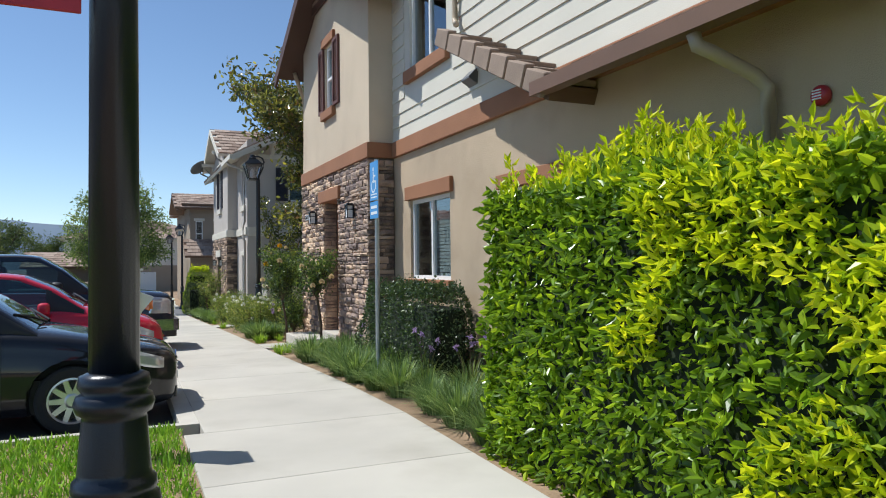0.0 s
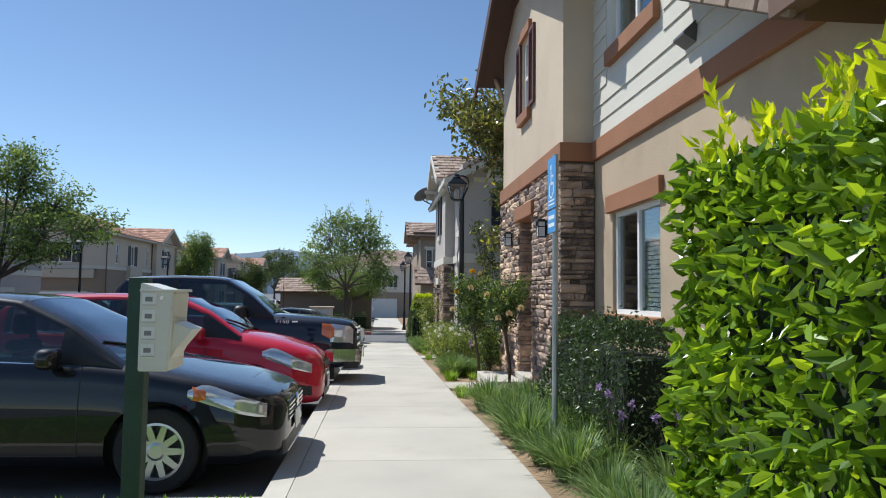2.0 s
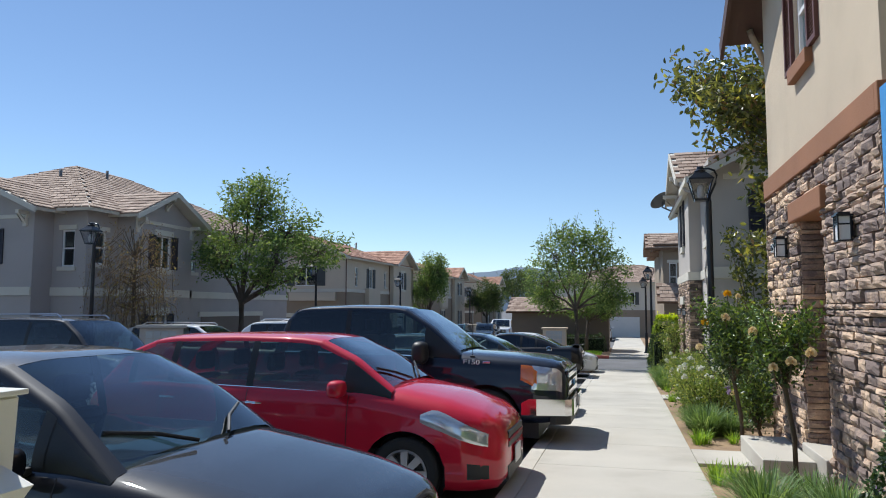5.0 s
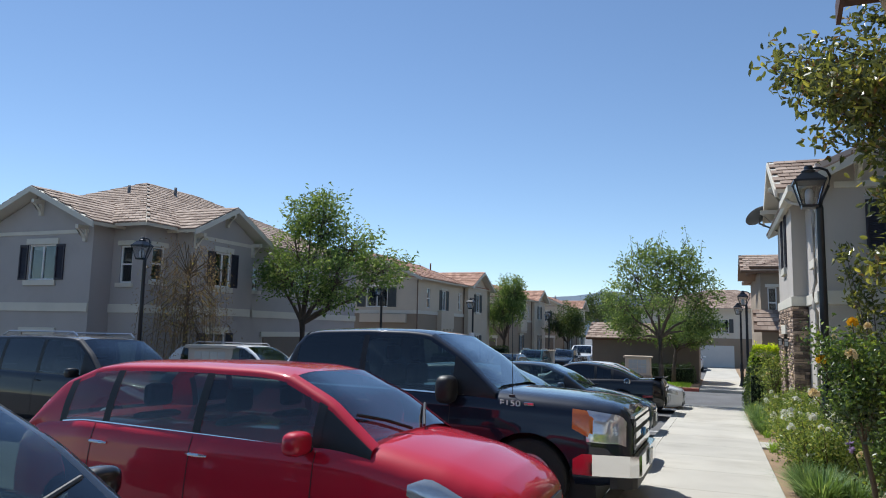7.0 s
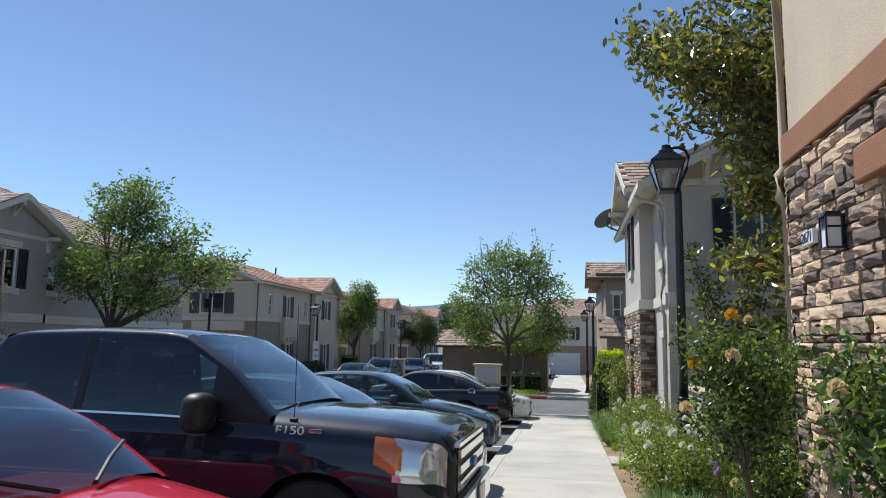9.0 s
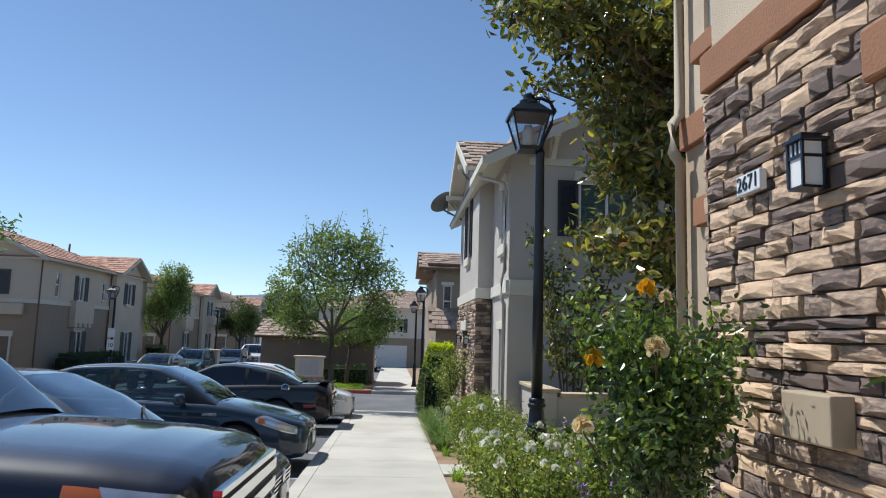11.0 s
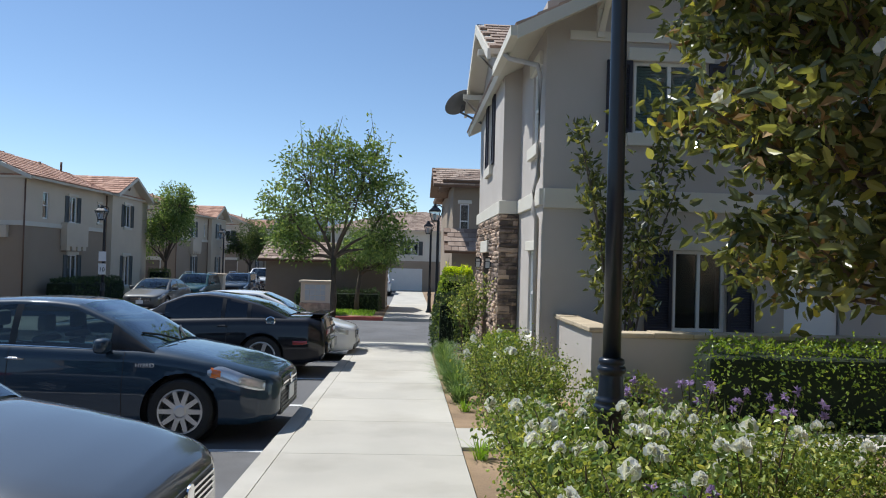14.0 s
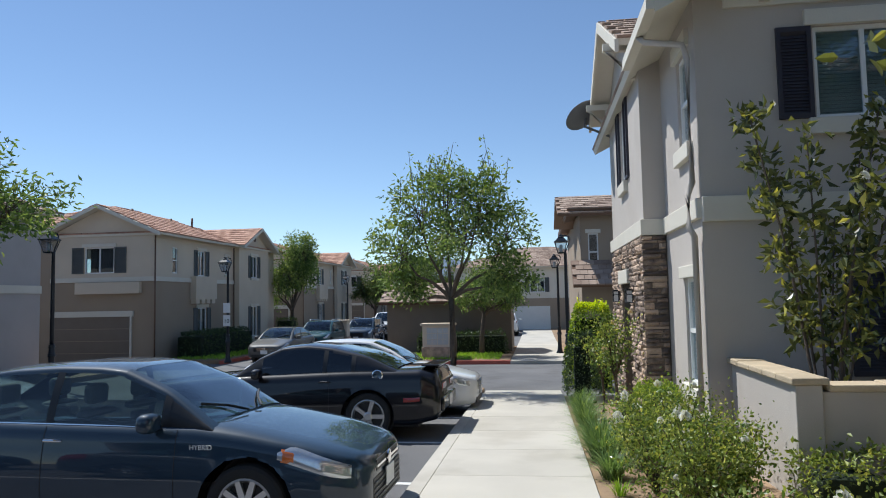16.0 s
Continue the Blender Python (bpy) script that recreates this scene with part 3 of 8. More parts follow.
def house_tan():
    h = thing("house", "tan stucco two-storey house with stone porch and brown trim", "house")
    # ground floor
    FA.wall("wall", M["tan"], h, AY0, AB0, -0.4, 3.22, [(8.24, 9.62, 1.37, 2.51), (5.64, 6.82, 1.2, 2.4)], label="tan stucco wall")
    FA.wall("wall", M["tan"], h, AB1, AY1, -0.4, 3.22, [(14.86, 15.58, 1.3, 2.57)], label="tan stucco wall")
    FA.one("band", M["rust"], h, AY0, AB0 - 0.003, 3.22, 3.46, -0.2, 0.06, "rust-brown belt band", 0.01)
    FA.one("band", M["rust"], h, AB1 + 0.06, AY1, 3.22, 3.46, -0.2, 0.06, "rust-brown belt band", 0.01)
    FA.wall("wall", M["siding"], h, AY0, AB0, 3.46, 6.6, [(8.3, 9.6, 4.42, 5.95), (5.0, 5.6, 4.5, 5.8)], label="cream lap siding wall")
    FA.wall("wall", M["stone_tan"], h, AB1, AY1, 3.46, 6.6, [(14.95, 15.55, 4.0, 5.6)], label="sand stucco wall")
    w = FA.window(h, 8.24, 9.62, 1.37, 2.51, blinds=2, trim=M["rust"], head=0.2, sill=0.16)
    FA.window(h, 5.64, 6.82, 1.2, 2.4, trim=M["rust"], head=0.16, sill=0.16)
    FA.window(h, 8.3, 9.6, 4.42, 5.95, trim=M["rust"], head=0.2, sill=0.18)
    FA.window(h, 5.0, 5.6, 4.5, 5.8, trim=M["rust"], head=0.2, sill=0.18)
    FA.window(h, 14.86, 15.58, 1.3, 2.57, bars="h", blinds=3, trim=M["rust"], head=0.22, sill=0.16)
    FA.window(h, 14.95, 15.55, 4.0, 5.6, bars="h", trim=M["rust"], head=0.2, sill=0.16)
    # lap siding boards
    z = 3.47
    while z < 6.4:
        for a0, a1, d in ((AY0, AB0 - 0.002, 0.0),):
            holes = [(8.1, 9.8, 4.2, 6.2), (4.8, 5.8, 4.28, 6.05)]
            cut = [q for q in holes if q[2] < z + 0.2 and q[3] > z]
            s = a0
            for q in sorted(cut):
                board(h, s, q[0], z)
                s = q[1]
            board(h, s, a1, z)
        z += 0.2
    # bay
    FB.wall("wall", M["mortar"], h, AB0, AB1, -0.4, 3.22, [(11.95, 12.9, -0.4, 2.8)], thick=0.25, label="mortar bed behind the ledgestone")
    FB.wall("wall", M["stone_tan"], h, AB0, AB1, 3.46, 6.6, [(12.26, 12.86, 4.42, 5.62)], label="sand stucco bay wall")
    for y, s in ((AB0, -1), (AB1, 1)):
        FS = Face((0, y, 0), (1, 0, 0), (0, s, 0))
        FS.wall("wall", M["mortar"], h, ABX + 0.001, AX, -0.4, 3.22, thick=0.2)
        FS.wall("wall", M["stone_tan"], h, ABX + 0.001, AX, 3.46, 6.6, thick=0.2)
        FS.one("band", M["rust"], h, ABX - 0.06, AX - (0.0 if s < 0 else 0.0), 3.222, 3.458, -0.1, 0.06, soft=0.01)
    FB.one("band", M["rust"], h, AB0 + 0.002, AB1 - 0.002, 3.22, 3.46, -0.2, 0.062, "rust-brown belt band", 0.01)
    FB.one("lintel", M["rust"], h, 11.75, 13.1, 2.72, 2.94, -0.27, 0.1, "rust-brown beam over the porch", 0.015)
    FB.window(h, 12.26, 12.86, 4.42, 5.62, bars="h", trim=M["rust"], shutters=M["shutter_red"], head=0.16, sill=0.16, shut_w=0.34)
    # porch recess with the door
    bm = bmesh.new()
    box(bm, ABX + 0.25, 3.95, 11.85, 11.95, -0.2, 2.77)
    box(bm, ABX + 0.25, 3.95, 12.9, 13.0, -0.2, 2.77)
    box(bm, ABX + 0.275, 3.95, 11.85, 13.0, 2.77, 3.0)
    box(bm, 3.95, 4.03, 11.85, 13.0, -0.2, 2.77)
    part("porch_lining", bm, M["tan"], h)
    FD = Face((3.72, 0, 0), (0, 1, 0), (-1, 0, 0))
    d = FD.one("door", M["door"], h, 12.02, 12.83, 0.38, 2.6, -0.06, 0, "reddish stained panelled door")
    for a0, a1, z0, z1 in ((12.1, 12.38, 0.55, 1.25), (12.47, 12.75, 0.55, 1.25), (12.1, 12.38, 1.4, 2.45), (12.47, 12.75, 1.4, 2.45)):
        FD.one("panel", M["door"], d, a0, a1, z0, z1, 0.001, 0.022, soft=0.008)
    FD.one("door_frame", M["rust"], h, 11.952, 12.015, 0.36, 2.72, -0.1, 0.05)
    FD.one("door_frame", M["rust"], h, 12.835, 12.898, 0.36, 2.72, -0.1, 0.05)
    FD.one("door_frame", M["rust"], h, 12.016, 12.834, 2.605, 2.72, -0.1, 0.05)
    bm = bmesh.new()
    lathe(bm, [(0.012, 0), (0.03, 0.02), (0.03, 0.05), (0.01, 0.06)], 12, (3.685, 12.08, 1.35), "z")
    part("door_knob", bm, M["chrome"], d)
    # closing walls and floors
    FN = Face((0, AY1, 0), (1, 0, 0), (0, 1, 0))
    FN.wall("wall", M["tan"], h, AX + 0.001, 12, -0.4, 3.3, thick=0.2)
    FN.wall("wall", M["stone_tan"], h, AX + 0.001, 12, 3.3, 6.6, thick=0.2)
    FS = Face((0, AY0, 0), (1, 0, 0), (0, -1, 0))
    FS.wall("wall", M["tan"], h, AX + 0.001, 12, -0.4, 6.6, thick=0.2)
    Face((12, 0, 0), (0, 1, 0), (1, 0, 0)).wall("wall", M["tan"], h, AY0, AY1, -0.4, 6.6, thick=0.2)
    # roofs
    gable_roof(h, M["tile"], 3.02, 8.0, 9.75, 15.35, 5.7, 7.1, "x", M["dark_brown"])
    FB.gable("gable_wall", M["stone_tan"], h, AB0, AB1, 6.3, 6.95)
    FR = Face((3.02, 0, 0), (0, 1, 0), (-1, 0, 0))
    rake_boards(FR, h, 9.75, 15.35, 5.66, 7.06, M["dark_brown"], -0.02, 0.03, 0.24)
    hip_roof(h, M["tile"], 3.35, 12.5, AY0 - 0.5, AY1 + 0.5, 6.55, 8.6, M["dark_brown"])
    # tiled skirt roof over the ground floor
    roof_slope(h, M["tile"], (3.36, 5.3, 3.16), (3.36, AY0, 3.16), (3.86, 5.3, 3.42), (3.86, AY0, 3.42), fascia=M["gutter_brown"])
    bm = bmesh.new()
    box(bm, 3.25, 3.37, AY0, 5.3, 3.05, 3.17)
    part("gutter", bm, M["gutter_brown"], h, "brown painted gutter")
    deck = bmesh.new()
    e, r = Vector((3.36, 5.1, 3.12)), Vector((3.36, 7.5, 4.30))
    n = Vector((0, -(r.z - e.z), r.y - e.y)).normalized()
    hexa(deck, [e - n * 0.14, e - n * 0.14 + Vector((0.5, 0, 0)), r - n * 0.14 + Vector((0.5, 0, 0)), r - n * 0.14, e, e + Vector((0.5, 0, 0)), r + Vector((0.5, 0, 0)), r])
    bmesh.ops.recalc_face_normals(deck, faces=deck.faces[:])
    deck_ob = part("roof", deck, M["gutter_brown"], h, "small tiled roof against the siding")
    tl = bmesh.new()
    hexa(tl, [(0, 0, 0.01), (0.5, 0, 0.01), (0.5, 0.42, 0.0), (0, 0.42, 0.0), (0, 0, 0.075), (0.5, 0, 0.075), (0.5, 0.42, 0.02), (0, 0.42, 0.02)])
    bmesh.ops.bevel(tl, geom=tl.edges[:], offset=0.008, segments=1, affect="EDGES")
    first = None
    up = (r - e).normalized()
    rot = Matrix(((1, 0, 0), (0, up.y, n.y), (0, up.z, n.z))).to_4x4()
    for i in range(7):
        p = e + up * (i * 0.36 + 0.02) + Vector((-0.03 + random.uniform(-0.006, 0.006), 0, 0))
        if first is None:
            first = part("tile", tl, M["tile_edge"], deck_ob)
            ob = first
        else:
            ob = new("tile", first.data)
            ob.parent = deck_ob
        ob.matrix_world = Matrix.Translation(p) @ rot
    # rake cap along the outer edge: short upright tiles
    cap = bmesh.new()
    hexa(cap, [(-0.05, 0, -0.13), (0.0, 0, -0.13), (0.0, 0.33, -0.13), (-0.05, 0.33, -0.13), (-0.05, 0, 0.09), (0.06, 0, 0.1), (0.06, 0.33, 0.07), (-0.05, 0.33, 0.06)])
    bmesh.ops.bevel(cap, geom=cap.edges[:], offset=0.01, segments=1, affect="EDGES")
    first = None
    for i in range(7):
        p = e + up * (i * 0.36 + 0.02) + Vector((-0.035, 0, 0.0))
        if first is None:
            first = part("rake_tile", cap, M["tile_edge"], deck_ob)
            ob = first
        else:
            ob = new("rake_tile", first.data)
            ob.parent = deck_ob
        ob.matrix_world = Matrix.Translation(p) @ rot
    # pipes
    pipe(h, [(3.33, 3.42, 3.05), (3.35, 3.41, 2.97), (3.45, 3.38, 2.93), (3.7, 3.27, 2.78), (3.77, 3.24, 2.7), (3.77, 3.23, 2.55), (3.77, 3.23, 0.2)], 0.05, M["pipe_tan"], label="tan painted downspout")
    pipe(h, [(3.7, 7.9, 6.6), (3.78, 7.9, 6.4), (3.78, 7.9, 4.65), (3.74, 7.8, 4.55), (3.7, 7.7, 4.5)], 0.04, M["pipe_tan"], label="tan painted downspout")
    pipe(h, [(3.35, 15.0, 5.7), (3.38, 15.0, 5.6), (3.74, 15.78, 5.3), (3.77, 15.85, 5.2), (3.77, 15.85, 3.5), (3.71, 15.85, 3.42), (3.71, 15.85, 3.2), (3.77, 15.85, 3.1), (3.77, 15.85, 0.1)], 0.045, M["pipe_tan"], label="tan painted downspout")
    bm = bmesh.new()
    hexa(bm, [(3.72, 7.4, 3.78), (3.85, 7.4, 3.7), (3.85, 7.62, 3.7), (3.72, 7.62, 3.78), (3.72, 7.4, 3.8), (3.85, 7.4, 3.93), (3.85, 7.62, 3.93), (3.72, 7.62, 3.8)])
    bmesh.ops.recalc_face_normals(bm, faces=bm.faces[:])
    part("vent_hood", bm, M["dish"], h, "grey dryer vent hood")
    return h


def board(parent, a0, a1, z):
    bm = bmesh.new()
    hexa(bm, [FA.at(a0, z, 0.001), FA.at(a1, z, 0.001), FA.at(a1, z, 0.024), FA.at(a0, z, 0.024), FA.at(a0, z + 0.2, 0.001), FA.at(a1, z + 0.2, 0.001), FA.at(a1, z + 0.2, 0.008), FA.at(a0, z + 0.2, 0.008)])
    bmesh.ops.recalc_face_normals(bm, faces=bm.faces[:])
    part("siding_board", bm, M["siding"], parent)


def porch_steps():
    t = thing("porch_step", "pale concrete porch steps in front of stone doorway", "step", kind="structure")
    part("lower_step", cube(2.87, 3.36, 12.3, 13.72, -0.1, 0.27, 0.012), M["concrete"], t)
    part("landing", cube(3.363, 3.665, 11.956, 12.894, -0.1, 0.36, 0.012), M["concrete"], t)


house_a = house_tan()
porch_steps()
sconce(FB, 11.0, 2.33, "porch lamps of the tan house")
sconce(FB, 13.45, 2.37, "porch lamps of the tan house")


def lettering(parent, text, m, size, mat, name="number", depth=0.004):
    cu = bpy.data.curves.new(name, "FONT")
    cu.body, cu.size, cu.extrude = text, size, depth
    cu.align_x, cu.align_y = "CENTER", "CENTER"
    cu.materials.append(mat)
    ob = new(name, cu)
    ob.matrix_world = m
    ob.parent = parent
    return ob


WEST = Matrix(((0, 0, -1, 0), (-1, 0, 0, 0), (0, 1, 0, 0), (0, 0, 0, 1)))
SOUTH = Matrix(((1, 0, 0, 0), (0, 0, -1, 0), (0, 1, 0, 0), (0, 0, 0, 1)))
EAST = Matrix(((0, 0, 1, 0), (1, 0, 0, 0), (0, 1, 0, 0), (0, 0, 0, 1)))


def house_number():
    t = thing("number_plate", "white house number plate with black digits on stone wall", "house number")
    FB.one("plate", M["sign_white"], t, 13.9, 14.14, 2.475, 2.58, 0.05, 0.09, soft=0.006)
    lettering(t, "2671", Matrix.Translation((ABX - 0.091, 14.02, 2.528)) @ WEST, 0.11, M["black"])


house_number()
mb = tagged(FB.one("utility_box", M["pipe_tan"], None, 13.3, 13.66, 1.29, 1.5, 0.04, 0.15, soft=0.01), "tan painted utility box on the stone wall", "utility box")


def alarm_bell():
    t = thing("fire_bell", "round red fire bell with white lettering on wall", "fire bell")
    bm = bmesh.new()
    lathe(bm, [(0.012, 0), (0.056, 0.0), (0.064, 0.02), (0.061, 0.04), (0.044, 0.06), (0.012, 0.065)], 24)
    o = part("gong", bm, M["red"], t, smooth=True)
    o.matrix_world = Matrix.Translation((AX - 0.004, 2.9, 2.58)) @ WEST
    for k in range(4):
        FA.one("lettering_bar", M["sign_white"], t, 2.87, 2.93, 2.552 + 0.017 * k, 2.56 + 0.017 * k, 0.05, 0.0715)


alarm_bell()

# ---- grey house ----
BX, BBX, BY0, BB0, BB1, BY1 = 3.78, 3.45, 24.1, 26.45, 30.76, 32.6
GB = Face((BX, 0, 0), (0, 1, 0), (-1, 0, 0))
GBB = Face((BBX, 0, 0), (0, 1, 0), (-1, 0, 0))
GS = Face((0, BY0, 0), (1, 0, 0), (0, -1, 0))


def house_grey():
    h = thing("house", "grey stucco two-storey house with cream trim and stone porch", "house")
    z0, zb0, zb1, ze = -0.8, 2.6, 2.85, 5.75
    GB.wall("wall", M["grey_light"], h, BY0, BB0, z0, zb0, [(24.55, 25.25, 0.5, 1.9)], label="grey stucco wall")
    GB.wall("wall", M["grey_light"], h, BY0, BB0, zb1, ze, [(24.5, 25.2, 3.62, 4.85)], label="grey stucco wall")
    GB.window(h, 24.55, 25.25, 0.5, 1.9, bars="h", trim=M["cream"], blinds=3)
    GB.window(h, 24.5, 25.2, 3.62, 4.85, bars="h", trim=M["cream"], blinds=3, head=0.22, sill=0.2)
    GB.one("band", M["cream"], h, BY0, BB0 - 0.002, zb0, zb1, -0.2, 0.06, "cream belt band", 0.01)
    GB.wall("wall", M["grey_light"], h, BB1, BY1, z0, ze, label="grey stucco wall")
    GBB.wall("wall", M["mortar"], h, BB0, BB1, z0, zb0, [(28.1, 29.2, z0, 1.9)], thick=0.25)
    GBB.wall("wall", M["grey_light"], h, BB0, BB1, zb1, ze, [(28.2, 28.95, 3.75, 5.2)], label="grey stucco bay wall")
    GBB.one("band", M["cream"], h, BB0 + 0.002, BB1, zb0, zb1, -0.2, 0.062, "cream belt band", 0.01)
    GBB.one("lintel", M["cream"], h, 28.0, 29.3, 1.9, 2.15, -0.2, 0.1, "cream beam over the porch", 0.01)
    GBB.one("door", M["door"], h, 28.15, 29.15, -0.35, 1.85, -0.7, -0.65, "shaded porch door")
    GBB.window(h, 28.2, 28.95, 3.75, 5.2, bars="h", trim=M["cream"], shutters=M["navy"], head=0.2, sill=0.2)
    for y, s in ((BB0, -1), (BB1, 1)):
        F = Face((0, y, 0), (1, 0, 0), (0, s, 0))
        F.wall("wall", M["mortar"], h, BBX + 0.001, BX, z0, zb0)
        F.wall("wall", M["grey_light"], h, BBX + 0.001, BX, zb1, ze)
        F.one("band", M["cream"], h, BBX - 0.06, BX, zb0 + 0.002, zb1 - 0.002, -0.1, 0.06, soft=0.01)
    # gable end to the lawn
    sw = (5.15, 6.3, 3.75, 4.87)
    lw = (5.84, 6.66, 0.7, 1.95)
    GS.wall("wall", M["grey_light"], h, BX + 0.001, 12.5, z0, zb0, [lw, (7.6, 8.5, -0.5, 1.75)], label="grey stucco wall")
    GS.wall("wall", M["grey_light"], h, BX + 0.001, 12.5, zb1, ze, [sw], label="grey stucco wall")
    GS.one("band", M["cream"], h, BX + 0.0, 12.5, zb0 - 0.05, zb1 + 0.006, -0.2, 0.06, "cream belt band", 0.01)
    GS.one("band", M["cream"], h, BX + 0.35, 12.5, 5.16, 5.3, 0.003, 0.05, "cream band under the gable")
    GS.window(h, *sw, trim=M["cream"], shutters=M["navy"], head=0.2, sill=0.2, shut_w=0.4, blinds=3)
    GS.window(h, *lw, trim=M["cream"], shutters=M["navy"], head=0.16, sill=0.14, shut_w=0.42)
    GS.one("door", M["white"], h, 7.62, 8.48, -0.5, 1.74, -0.1, -0.05, "white glazed side door")
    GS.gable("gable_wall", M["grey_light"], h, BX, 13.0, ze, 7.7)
    roof_slope(h, M["tile"], (3.25, BY1, 5.2), (3.25, BY0 - 0.45, 5.2), (8.4, BY1, 7.75), (8.4, BY0 - 0.45, 7.75), fascia=M["cream"])
    roof_slope(h, M["tile"], (13.5, BY0 - 0.45, 5.2), (13.5, BY1, 5.2), (8.4, BY0 - 0.45, 7.75), (8.4, BY1, 7.75), fascia=M["cream"])
    F = Face((0, BY0 - 0.45, 0), (1, 0, 0), (0, -1, 0))
    rake_boards(F, h, 3.25, 13.5, 5.2, 7.75, M["cream"], -0.03, 0.03, 0.2)
    for a in (4.6, 6.9):
        corbel(GS, h, a, 5.18 + (a - 3.25) * 0.495 - 0.1, M["cream"])
    Face((13.0, 0, 0), (0, 1, 0), (1, 0, 0)).wall("wall", M["grey"], h, BY0, BY1, z0, ze)
    Face((0, BY1, 0), (1, 0, 0), (0, 1, 0)).wall("wall", M["grey"], h, BX, 13.0, z0, ze)
    # bay roof
    gable_roof(h, M["tile"], 3.08, 6.0, 25.95, 31.25, 5.55, 6.85, "x", M["cream"])
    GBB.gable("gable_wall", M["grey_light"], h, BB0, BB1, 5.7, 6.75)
    F = Face((3.08, 0, 0), (0, 1, 0), (-1, 0, 0))
    rake_boards(F, h, 25.95, 31.25, 5.55, 6.85, M["cream"], -0.03, 0.03, 0.2)
    for a in (26.75, 30.45):
        corbel(GBB, h, a, 5.75, M["cream"], 0.6, 0.5)
    GBB.one("band", M["cream"], h, BB0, BB1, 5.42, 5.52, 0.003, 0.04)
    bm = bmesh.new()
    box(bm, 3.15, 3.28, BY0 - 0.45, 25.95, 5.05, 5.2)
    part("gutter", bm, M["cream"], h, "cream gutter")
    pipe(h, [(3.2, 24.6, 5.05), (3.25, 24.5, 4.95), (3.66, 24.2, 4.78), (3.7, 24.18, 4.6), (3.7, 24.18, 3.05), (3.64, 24.18, 2.9), (3.64, 24.18, 2.5), (3.7, 24.18, 2.38), (3.7, 24.18, -0.3)], 0.04, M["grey_light"], label="grey painted downspout")
    return h


house_b = house_grey()
sconce(GBB, 27.6, 1.56, "porch lamps of the grey house")
sconce(GBB, 29.6, 1.56, "porch lamps of the grey house")


def satellite_dish():
    t = thing("satellite_dish", "grey satellite dish on arm below the eave", "satellite dish")
    bm = bmesh.new()
    lathe(bm, [(0.01, -0.1), (0.2, -0.075), (0.4, 0.0), (0.41, 0.012), (0.2, -0.06), (0.01, -0.085)], 28)
    d = part("reflector", bm, M["dish"], t, smooth=True)
    d.matrix_world = Matrix.Translation((2.9, 30.9, 5.66)) @ Vector((-0.45, 0.45, 0.75)).to_track_quat('Z', 'Y').to_matrix().to_4x4()
    bm = bmesh.new()
    tube(bm, [(2.96, 30.88, 5.6), (2.93, 30.82, 5.4), (3.5, 30.7, 5.1)], 0.028, 8)
    part("arm", bm, M["dish"], t)


satellite_dish()


def garden_wall():
    t = thing("garden_wall", "low grey stucco patio wall with tan stone cap", "garden wall", kind="structure")
    part("end_wall", cube(4.03, 4.25, 22.1, 24.08, -0.5, 0.86, 0.01), M["grey_light"], t)
    part("wall", cube(4.253, 9.2, 22.02, 22.24, -0.5, 0.80, 0.01), M["grey_light"], t)
    part("end_pier", cube(4.02, 4.25, 21.98, 22.097, -0.5, 0.86, 0.01), M["grey_light"], t)
    for i, (x0, x1, y0, y1) in enumerate([(3.98, 4.3, 21.94 + 0.43 * k, 22.365 + 0.43 * k) for k in range(5)] + [(4.303 + 0.5 * k, 4.8 + 0.5 * k, 21.97, 22.29) for k in range(10)]):
        z = 0.863 if i < 5 else 0.803
        part("cap_stone", cube(x0, x1, y0, y1, z, z + 0.06 + random.uniform(0, 0.012), 0.014), M["cap_stone"], t)


garden_wall()

